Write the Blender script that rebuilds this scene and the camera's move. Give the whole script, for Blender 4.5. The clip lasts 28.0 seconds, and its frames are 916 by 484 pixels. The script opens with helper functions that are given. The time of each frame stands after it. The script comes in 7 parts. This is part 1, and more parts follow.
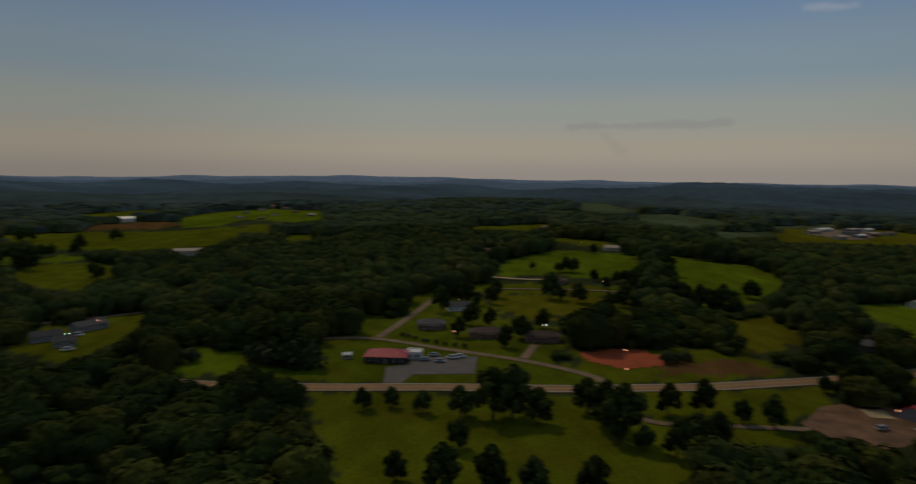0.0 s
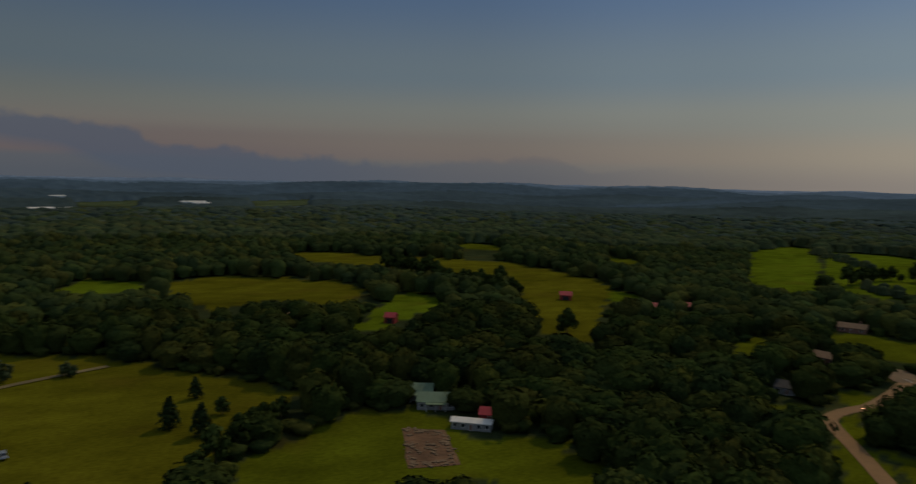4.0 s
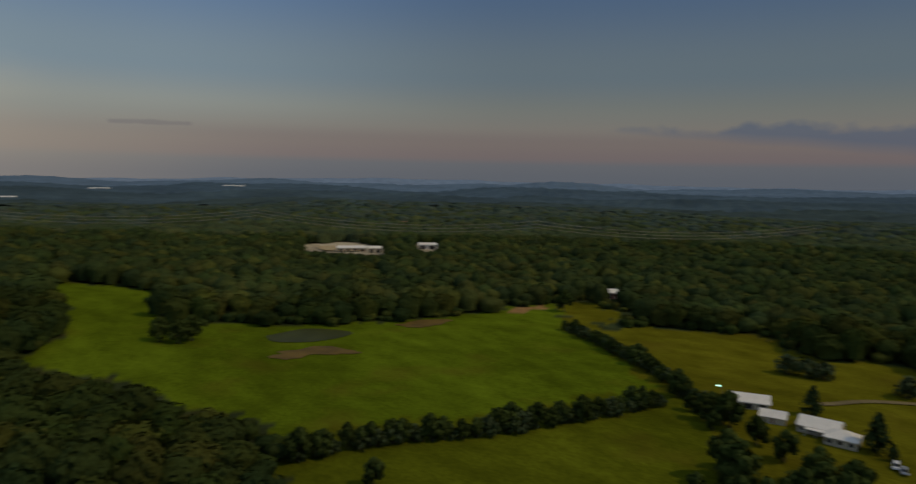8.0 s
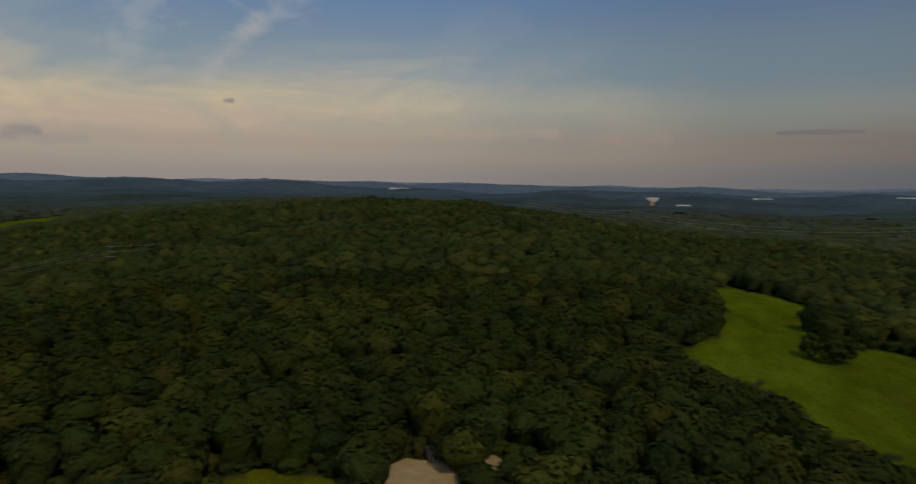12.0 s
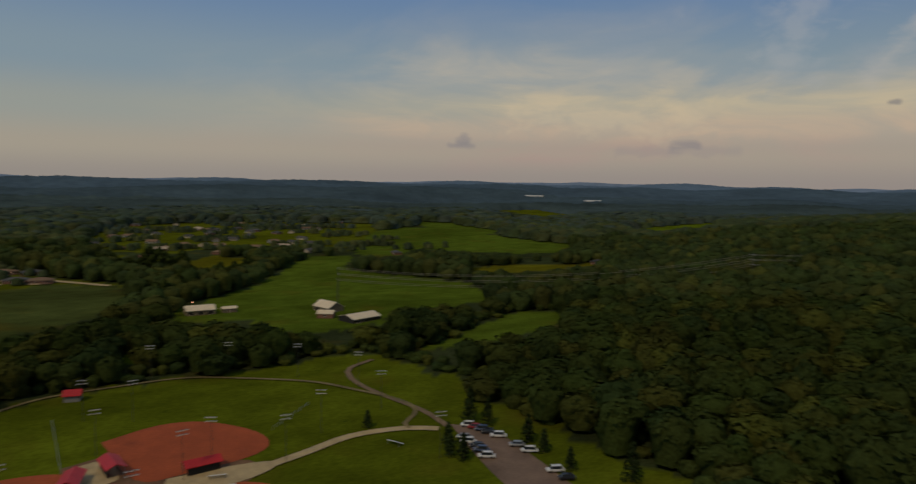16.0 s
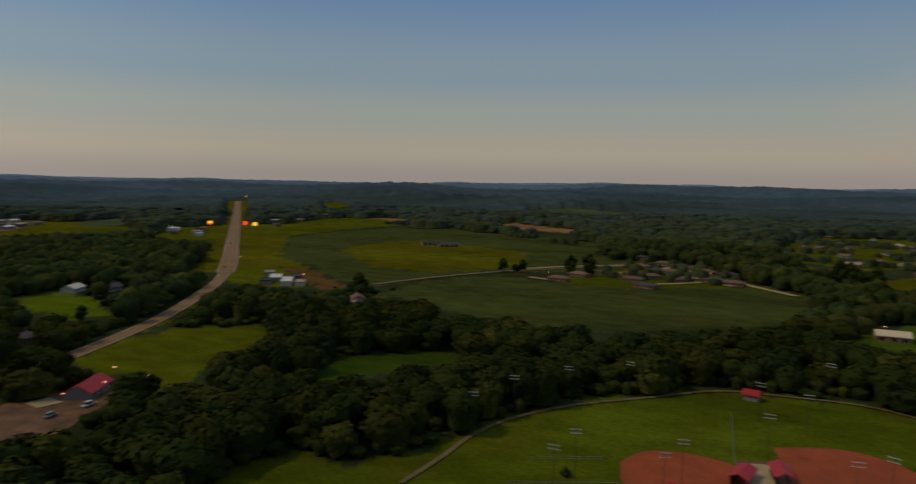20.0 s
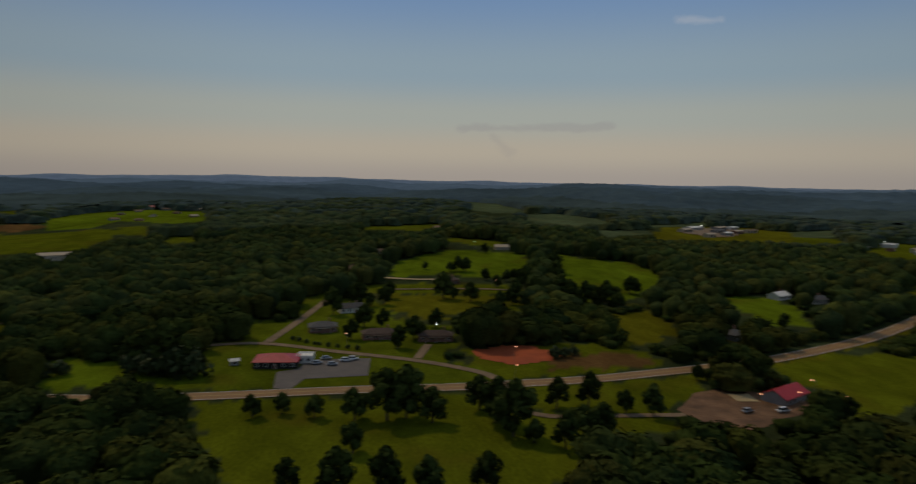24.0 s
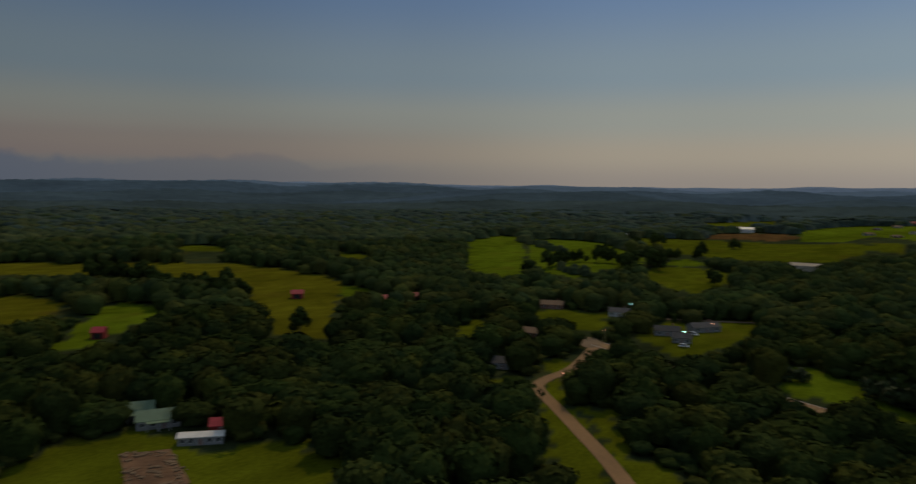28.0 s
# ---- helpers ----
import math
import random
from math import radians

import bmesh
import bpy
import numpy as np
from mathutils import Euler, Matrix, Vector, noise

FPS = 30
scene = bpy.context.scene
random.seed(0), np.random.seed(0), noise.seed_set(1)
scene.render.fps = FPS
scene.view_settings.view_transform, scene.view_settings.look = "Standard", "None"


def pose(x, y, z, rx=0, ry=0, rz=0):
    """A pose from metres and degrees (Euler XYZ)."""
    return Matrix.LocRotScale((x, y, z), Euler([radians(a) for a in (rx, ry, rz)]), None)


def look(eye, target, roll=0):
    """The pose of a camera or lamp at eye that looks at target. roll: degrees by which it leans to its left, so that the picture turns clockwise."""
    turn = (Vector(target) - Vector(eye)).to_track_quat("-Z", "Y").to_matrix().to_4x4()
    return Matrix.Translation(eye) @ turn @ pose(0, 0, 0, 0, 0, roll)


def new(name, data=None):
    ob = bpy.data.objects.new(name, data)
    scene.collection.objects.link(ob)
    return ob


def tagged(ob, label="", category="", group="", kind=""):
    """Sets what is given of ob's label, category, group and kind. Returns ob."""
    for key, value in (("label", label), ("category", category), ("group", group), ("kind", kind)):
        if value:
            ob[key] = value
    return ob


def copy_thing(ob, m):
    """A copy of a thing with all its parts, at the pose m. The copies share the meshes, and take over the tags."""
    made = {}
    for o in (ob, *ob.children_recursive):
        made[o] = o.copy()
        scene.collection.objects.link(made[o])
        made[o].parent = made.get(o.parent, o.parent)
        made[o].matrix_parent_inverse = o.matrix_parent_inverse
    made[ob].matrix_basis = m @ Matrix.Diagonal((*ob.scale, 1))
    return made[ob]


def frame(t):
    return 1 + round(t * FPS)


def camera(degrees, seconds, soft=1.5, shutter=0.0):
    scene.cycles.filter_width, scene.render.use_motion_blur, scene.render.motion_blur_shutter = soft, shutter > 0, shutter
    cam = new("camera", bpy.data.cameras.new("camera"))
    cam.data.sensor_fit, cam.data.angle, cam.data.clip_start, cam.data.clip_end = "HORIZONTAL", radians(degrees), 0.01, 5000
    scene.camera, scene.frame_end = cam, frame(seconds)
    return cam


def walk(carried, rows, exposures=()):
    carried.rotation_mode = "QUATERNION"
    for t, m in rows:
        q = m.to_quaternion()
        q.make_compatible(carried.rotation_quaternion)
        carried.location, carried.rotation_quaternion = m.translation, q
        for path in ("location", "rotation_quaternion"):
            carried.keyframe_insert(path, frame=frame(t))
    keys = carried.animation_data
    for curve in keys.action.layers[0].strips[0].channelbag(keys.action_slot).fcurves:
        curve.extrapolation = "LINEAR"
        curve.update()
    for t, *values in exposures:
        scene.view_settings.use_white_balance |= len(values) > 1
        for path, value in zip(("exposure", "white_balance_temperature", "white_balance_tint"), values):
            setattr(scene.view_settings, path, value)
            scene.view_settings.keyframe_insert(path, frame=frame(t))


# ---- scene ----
def sm(a, b, r):
    k = np.clip((r - a) / (b - a), 0, 1)
    return k * k * (3 - 2 * k)


# ---- camera: it hangs 80 m over the park and turns a little more than once round ----
EYE = 80.0
cam = camera(67.67, 28.0, 1.3, 0.65)
TURN = (
    (0.0, 0.00, -5.40, -0.64), (0.5, 9.28, -5.38, -0.65), (1.0, 18.73, -5.33, -0.68), (1.5, 28.34, -5.29, -0.80),
    (2.0, 39.52, -5.23, -0.79), (2.5, 52.05, -5.24, -0.88), (4.5, 78.14, -5.04, -1.18), (5.0, 87.93, -5.08, -1.25),
    (5.5, 97.45, -5.09, -1.21), (6.0, 106.10, -5.11, -1.16), (6.5, 114.50, -5.15, -1.15), (7.0, 122.90, -5.17, -1.17),
    (7.5, 131.36, -5.14, -1.06), (8.0, 139.91, -5.16, -1.05), (8.5, 148.36, -5.21, -1.07), (9.0, 156.72, -5.22, -1.05),
    (9.5, 161.79, -5.23, -1.08), (10.0, 166.60, -5.18, -1.02), (10.5, 173.03, -5.16, -0.92), (11.0, 179.22, -5.16, -0.89),
    (11.5, 185.36, -5.15, -0.88), (12.0, 191.53, -5.15, -0.92), (12.5, 197.75, -5.16, -0.87), (14.5, 223.02, -5.11, -0.84),
    (15.0, 229.31, -5.15, -0.79), (15.5, 235.66, -5.14, -0.79), (16.0, 242.07, -5.13, -0.87), (16.5, 248.46, -5.15, -0.78),
    (17.0, 255.09, -5.12, -0.81), (17.5, 261.78, -5.10, -0.86), (18.0, 268.48, -5.11, -0.92), (18.5, 275.31, -5.12, -1.01),
    (19.0, 282.13, -5.17, -1.07), (19.5, 289.04, -5.18, -1.12), (20.0, 295.94, -5.19, -1.07), (20.5, 302.33, -5.21, -1.07),
    (21.0, 309.26, -5.21, -1.07), (21.5, 316.20, -5.22, -1.11), (23.5, 343.96, -5.27, -0.93), (24.0, 350.98, -5.25, -0.91),
    (24.5, 357.88, -5.23, -0.78), (25.0, 364.86, -5.22, -0.79), (25.5, 372.03, -5.20, -0.78), (26.0, 379.26, -5.16, -0.74),
    (26.5, 386.59, -5.12, -0.68), (27.0, 394.02, -5.08, -0.68), (27.5, 401.42, -5.06, -0.65), (28.0, 408.82, -5.01, -0.68),
)
walk(cam, [(t, pose(0, 0, EYE, 90 + p, r, w)) for t, w, p, r in TURN],
     [(0.0, -0.3), (2.5, -0.38), (4.5, 0.02), (6.0, 0.16), (9.5, 0.2), (12.0, 0.0), (28.0, 0.0)])

# ---- sky and sun ----
SUN_TURN, SUN_UP = 33.0, 48.0
sunlight = new("sun", bpy.data.lights.new("sun", "SUN"))
sunlight.data.energy, sunlight.data.angle, sunlight.data.color = 0.88, radians(3.0), (1.0, 0.78, 0.45)
away = Vector((-math.sin(radians(SUN_TURN)) * math.cos(radians(SUN_UP)), math.cos(radians(SUN_TURN)) * math.cos(radians(SUN_UP)), math.sin(radians(SUN_UP))))
sunlight.matrix_world = look(away * 500, (0, 0, 0))

world = bpy.data.worlds.new("evening_sky")
scene.world = world
world.use_nodes = True
wt = world.node_tree
wt.nodes.clear()


def wnode(kind, **ins):
    n = wt.nodes.new(kind)
    for k, v in ins.items():
        n.inputs[k.replace("_", " ")].default_value = v
    return n


def wmath(op, a, b=None, clamp=False):
    n = wt.nodes.new("ShaderNodeMath")
    n.operation, n.use_clamp = op, clamp
    for i, v in enumerate((a, b)):
        if v is None:
            continue
        if isinstance(v, (int, float)):
            n.inputs[i].default_value = v
        else:
            wt.links.new(v, n.inputs[i])
    return n.outputs[0]


def wramp(fac, stops, interp="LINEAR"):
    n = wt.nodes.new("ShaderNodeValToRGB")
    n.color_ramp.interpolation = interp
    el = n.color_ramp.elements
    while len(el) < len(stops):
        el.new(0.5)
    for e, (p, c) in zip(el, stops):
        e.position, e.color = p, (*c, 1) if len(c) == 3 else c
    wt.links.new(fac, n.inputs[0])
    return n.outputs[0]


def wmix(f, a, b):
    n = wt.nodes.new("ShaderNodeMix")
    n.data_type = "RGBA"
    for s, v in ((n.inputs[0], f), (n.inputs[6], a), (n.inputs[7], b)):
        if isinstance(v, (int, float)):
            s.default_value = v
        elif isinstance(v, tuple):
            s.default_value = (*v, 1)
        else:
            wt.links.new(v, s)
    return n.outputs[2]


sky = wt.nodes.new("ShaderNodeTexSky")
sky.sky_type, sky.sun_disc = "NISHITA", False
sky.sun_elevation, sky.sun_rotation = radians(SUN_UP), radians(-SUN_TURN)
sky.altitude, sky.dust_density = 300, 3.0
coord = wt.nodes.new("ShaderNodeTexCoord")
sep = wt.nodes.new("ShaderNodeSeparateXYZ")
wt.links.new(coord.outputs["Generated"], sep.inputs[0])
up = sep.outputs[2]
haze = wramp(up, [(0.0, (0.35, 0.31, 0.275)), (0.04, (0.425, 0.375, 0.30)), (0.09, (0.35, 0.37, 0.335)), (0.15, (0.25, 0.33, 0.385)), (0.27, (0.145, 0.245, 0.42)), (0.42, (0.20, 0.265, 0.365)), (1.0, (0.215, 0.268, 0.34))], "EASE")
dim = wt.nodes.new("ShaderNodeVectorMath")
dim.operation = "SCALE"
dim.inputs[3].default_value = 0.03
wt.links.new(sky.outputs[0], dim.inputs[0])
clear_sky = wmix(0.88, dim.outputs[0], haze)
# bearing round the horizon in turns: 0 ahead, growing to the left
bearing = wmath("DIVIDE", wmath("ARCTAN2", wmath("MULTIPLY", sep.outputs[0], -1.0), sep.outputs[1]), 2 * math.pi)
# 0 to 1 round, clouds follow
turnpos = wmath("FRACT", wmath("ADD", bearing, 1.0))



def band(value, stops):
    return wramp(value, [(p, (v, v, v)) for p, v in stops], "EASE")


# the sky is dimmer in the quarter of the dark cloud bank
dusk = wt.nodes.new("ShaderNodeMix")
dusk.data_type, dusk.blend_type = "RGBA", "MULTIPLY"
dusk.inputs[0].default_value = 1.0
wt.links.new(clear_sky, dusk.inputs[6])
wt.links.new(band(turnpos, [(0.0, 1.03), (0.09, 0.82), (0.15, 0.66), (0.2, 0.54), (0.3, 0.43), (0.37, 0.45), (0.46, 0.7), (0.55, 0.9), (0.7, 0.92), (0.85, 0.92), (0.94, 1.05), (1.0, 1.03)]), dusk.inputs[7])
base = dusk.outputs[2]


def cloud(scale, stretch, lo, hi, detail=6.0, rough=0.6, seed=0.0, warp=0.0):
    m = wt.nodes.new("ShaderNodeMapping")
    m.inputs["Scale"].default_value = (scale, scale, scale * stretch)
    m.inputs["Location"].default_value = (seed, seed * 0.7, seed * 1.3)
    wt.links.new(coord.outputs["Generated"], m.inputs[0])
    n = wnode("ShaderNodeTexNoise", Scale=1.0, Detail=detail, Roughness=rough, Distortion=warp)
    wt.links.new(m.outputs[0], n.inputs["Vector"])
    return wramp(n.outputs[0], [(lo, (0, 0, 0)), (hi, (1, 1, 1))], "EASE")


# thin lit cloud sheet over the wooded hill, feathered along its top
feather = wmath("SUBTRACT", cloud(2.4, 3.4, 0.28, 0.72, detail=8.0, rough=0.55, seed=3.0, warp=0.7), 0.5)
lifted = wmath("ADD", up, wmath("MULTIPLY", feather, 0.105))
sheet = wmath("MULTIPLY", band(turnpos, [(0.47, 0.0), (0.51, 0.35), (0.55, 0.85), (0.6, 1.0), (0.65, 1.0), (0.685, 0.85), (0.71, 0.25), (0.75, 0.0)]), band(lifted, [(0.0, 0.3), (0.035, 0.6), (0.06, 0.95), (0.1, 1.0), (0.13, 0.6), (0.17, 0.18), (0.22, 0.0)]))
sheet = wmath("MULTIPLY", sheet, wmath("ADD", 0.5, wmath("MULTIPLY", cloud(5.0, 3.4, 0.3, 0.68, detail=8.0, rough=0.62, seed=6.0, warp=1.2), 0.5)))
glow = wramp(up, [(0.0, (0.30, 0.24, 0.225)), (0.045, (0.395, 0.29, 0.245)), (0.075, (0.53, 0.39, 0.275)), (0.11, (0.53, 0.44, 0.295)), (0.16, (0.46, 0.41, 0.33))], "EASE")
withlit = wmix(wmath("MULTIPLY", sheet, 0.92), base, glow)
wisp = wmath("MULTIPLY", wmath("MULTIPLY", cloud(5.0, 1.3, 0.5, 0.7, seed=8.0, warp=1.2), band(turnpos, [(0.53, 0.0), (0.56, 1.0), (0.62, 0.8), (0.66, 0.0)])), band(up, [(0.12, 0.0), (0.2, 1.0), (0.45, 0.7), (0.7, 0.0)]))
withwisp = wmix(wmath("MULTIPLY", wisp, 0.5), withlit, (0.34, 0.35, 0.38))

around = wmath("MULTIPLY", turnpos, 2 * math.pi)


def wisp_between(u0, h0, u1, h1, width, soft=0.6, seed=0.0, ragged=0.55):
    """A streak of cloud from one bearing and height to another."""
    ax, bx = u0 * 2 * math.pi, u1 * 2 * math.pi
    dx, dy = bx - ax, h1 - h0
    px, py = wmath("SUBTRACT", around, ax), wmath("SUBTRACT", up, h0)
    t = wmath("DIVIDE", wmath("ADD", wmath("MULTIPLY", px, dx), wmath("MULTIPLY", py, dy)), dx * dx + dy * dy)
    t = wmath("MAXIMUM", wmath("MINIMUM", t, 1.0), 0.0)
    ex, ey = wmath("SUBTRACT", px, wmath("MULTIPLY", t, dx)), wmath("SUBTRACT", py, wmath("MULTIPLY", t, dy))
    far = wmath("DIVIDE", wmath("SQRT", wmath("ADD", wmath("MULTIPLY", ex, ex), wmath("MULTIPLY", ey, ey))), width)
    n = cloud(22.0, 1.6, 0.25, 0.75, 5.0, 0.6, seed, 0.4)
    v = wmath("SUBTRACT", wmath("ADD", 1.0 - ragged, wmath("MULTIPLY", n, ragged * 1.6)), far)
    return wmath("MULTIPLY", wmath("MULTIPLY", v, 1.0 / soft, True), 1.0)


# bright wisps that rise over the wooded hill, and low lit streaks beside them
full = withwisp
for u0, h0, u1, h1, w, a, c in ((0.5676, 0.25, 0.578, 0.2, 0.022, 0.33, (0.42, 0.41, 0.4)), (0.578, 0.2, 0.588, 0.135, 0.02, 0.36, (0.44, 0.41, 0.37)), (0.599, 0.25, 0.602, 0.16, 0.05, 0.3, (0.42, 0.41, 0.4)),
                                (0.5608, 0.0976, 0.533, 0.107, 0.016, 0.4, (0.5, 0.41, 0.3)), (0.5379, 0.065, 0.5104, 0.071, 0.013, 0.45, (0.46, 0.35, 0.27)), (0.4992, 0.061, 0.485, 0.063, 0.010, 0.5, (0.38, 0.28, 0.23)), (0.66, 0.1, 0.62, 0.085, 0.03, 0.5, (0.55, 0.45, 0.31)),
                                (0.927, 0.216, 0.918, 0.212, 0.007, 0.4, (0.4, 0.42, 0.46))):
    full = wmix(wmath("MULTIPLY", wisp_between(u0, h0, u1, h1, w, 0.9, u0 * 9, 0.75), a), full, c)
# grey puffs and streaks
for u0, h0, u1, h1, w, a, c in ((0.6745, 0.0505, 0.669, 0.0505, 0.008, 0.5, (0.22, 0.205, 0.215)), (0.6725, 0.056, 0.6705, 0.057, 0.010, 0.55, (0.22, 0.205, 0.215)), (0.6715, 0.064, 0.671, 0.065, 0.007, 0.5, (0.25, 0.23, 0.23)), (0.6245, 0.049, 0.6195, 0.0505, 0.010, 0.6, (0.22, 0.205, 0.215)), (0.611, 0.045, 0.636, 0.043, 0.01, 0.3, (0.27, 0.235, 0.235)), (0.584, 0.103, 0.5825, 0.103, 0.005, 0.6, (0.16, 0.16, 0.18)),
                                (0.975, 0.073, 0.94, 0.0765, 0.008, 0.35, (0.26, 0.245, 0.25)), (0.967, 0.062, 0.963, 0.04, 0.012, 0.25, (0.28, 0.26, 0.25)), (0.463, 0.0685, 0.4477, 0.0696, 0.004, 0.5, (0.12, 0.12, 0.135))):
    full = wmix(wmath("MULTIPLY", wisp_between(u0, h0, u1, h1, w, 0.6, u0 * 7), a), full, c)
# the pink belt and the blue shade under it, opposite the bright quarter
belt = wramp(up, [(0.0, (0.078, 0.094, 0.12)), (0.022, (0.085, 0.098, 0.122)), (0.034, (0.125, 0.1, 0.11)), (0.055, (0.14, 0.113, 0.113)), (0.08, (0.17, 0.15, 0.135)), (0.12, (0.17, 0.17, 0.17))], "EASE")
full = wmix(wmath("MULTIPLY", wmath("MULTIPLY", band(turnpos, [(0.1, 0.0), (0.2, 0.6), (0.27, 0.95), (0.42, 0.85), (0.5, 0.3), (0.58, 0.0)]), band(up, [(0.0, 1.0), (0.06, 0.9), (0.11, 0.0)])), 0.88), full, belt)
# dark bank with a ragged top
top_edge = wmath("ADD", wmath("MULTIPLY", cloud(13.0, 1.2, 0.25, 0.75, seed=1.0), 0.02), band(turnpos, [(0.1, 0.0), (0.16, 0.014), (0.184, 0.026), (0.22, 0.022), (0.24, 0.026), (0.25, 0.036), (0.262, 0.034), (0.27, 0.052), (0.28, 0.066), (0.31, 0.07), (0.335, 0.071), (0.352, 0.075), (0.36, 0.05)]))
low_edge = band(turnpos, [(0.268, 0.0), (0.285, 0.028), (0.3, 0.04), (0.32, 0.051), (0.338, 0.06), (0.352, 0.068), (0.36, 0.08)])
bank = wmath("MULTIPLY", wmath("MULTIPLY", wmath("SUBTRACT", top_edge, up), 110.0, True), wmath("ADD", wmath("MULTIPLY", wmath("SUBTRACT", up, low_edge), 60.0, True), band(turnpos, [(0.24, 1.0), (0.285, 0.0)]), True))
bank = wmath("MULTIPLY", bank, band(turnpos, [(0.13, 0.0), (0.19, 0.35), (0.24, 0.9), (0.35, 0.95), (0.364, 0.0)]))
full = wmix(wmath("MULTIPLY", bank, 0.85), full, (0.078, 0.096, 0.132))
bg = wnode("ShaderNodeBackground", Strength=1.0)
wt.links.new(full, bg.inputs[0])
wt.links.new(bg.outputs[0], wt.nodes.new("ShaderNodeOutputWorld").inputs[0])

# ---- materials ----
def material(name, colour, rough=0.8, metal=0.0, vary=0.25, scale=3.0, fine=0.0, bump=0.0, island=0.0, each=0.0, hue=None, spec=0.3):
    """A surface of one base colour with broad and fine variation; island and each vary it piece by piece."""
    m = bpy.data.materials.new(name)
    m.use_nodes = True
    nt = m.node_tree
    b = nt.nodes["Principled BSDF"]
    b.inputs["Roughness"].default_value, b.inputs["Metallic"].default_value = rough, metal
    b.inputs["Specular IOR Level"].default_value = spec
    tc = nt.nodes.new("ShaderNodeTexCoord")
    dark = tuple(c * (1 - vary) for c in colour)
    light = hue or tuple(min(1, c * (1 + vary)) for c in colour)
    n = nt.nodes.new("ShaderNodeTexNoise")
    n.inputs["Scale"].default_value, n.inputs["Detail"].default_value = scale, 5.0
    nt.links.new(tc.outputs["Object"], n.inputs["Vector"])
    mix = nt.nodes.new("ShaderNodeMix")
    mix.data_type = "RGBA"
    mix.inputs[6].default_value, mix.inputs[7].default_value = (*dark, 1), (*light, 1)
    rr = nt.nodes.new("ShaderNodeMapRange")
    rr.inputs[1].default_value, rr.inputs[2].default_value = 0.3, 0.7
    nt.links.new(n.outputs[0], rr.inputs[0])
    nt.links.new(rr.outputs[0], mix.inputs[0])
    out = mix.outputs[2]

    def times(col, fac, lo, hi):
        r = nt.nodes.new("ShaderNodeMapRange")
        r.inputs[3].default_value, r.inputs[4].default_value = lo, hi
        nt.links.new(fac, r.inputs[0])
        v = nt.nodes.new("ShaderNodeVectorMath")
        v.operation = "SCALE"
        nt.links.new(col, v.inputs[0])
        nt.links.new(r.outputs[0], v.inputs[3])
        return v.outputs[0]
    if fine:
        f = nt.nodes.new("ShaderNodeTexNoise")
        f.inputs["Scale"].default_value, f.inputs["Detail"].default_value = fine, 3.0
        nt.links.new(tc.outputs["Object"], f.inputs["Vector"])
        out = times(out, f.outputs[0], 0.7, 1.3)
        if bump:
            bp = nt.nodes.new("ShaderNodeBump")
            bp.inputs["Strength"].default_value = bump
            bp.inputs["Distance"].default_value = 1.0 / fine
            nt.links.new(f.outputs[0], bp.inputs["Height"])
            nt.links.new(bp.outputs[0], b.inputs["Normal"])
    if island:
        g = nt.nodes.new("ShaderNodeNewGeometry")
        out = times(out, g.outputs["Random Per Island"], 1 - island, 1 + island)
    if each:
        g = nt.nodes.new("ShaderNodeObjectInfo")
        out = times(out, g.outputs["Random"], 1 - each, 1 + each)
    nt.links.new(out, b.inputs["Base Color"])
    return m


def glowing(name, colour, strength):
    m = bpy.data.materials.new(name)
    m.use_nodes = True
    b = m.node_tree.nodes["Principled BSDF"]
    b.inputs["Base Color"].default_value = (*colour, 1)
    b.inputs["Emission Color"].default_value, b.inputs["Emission Strength"].default_value = (*colour, 1), strength
    m.cycles.emission_sampling = "NONE"
    return m


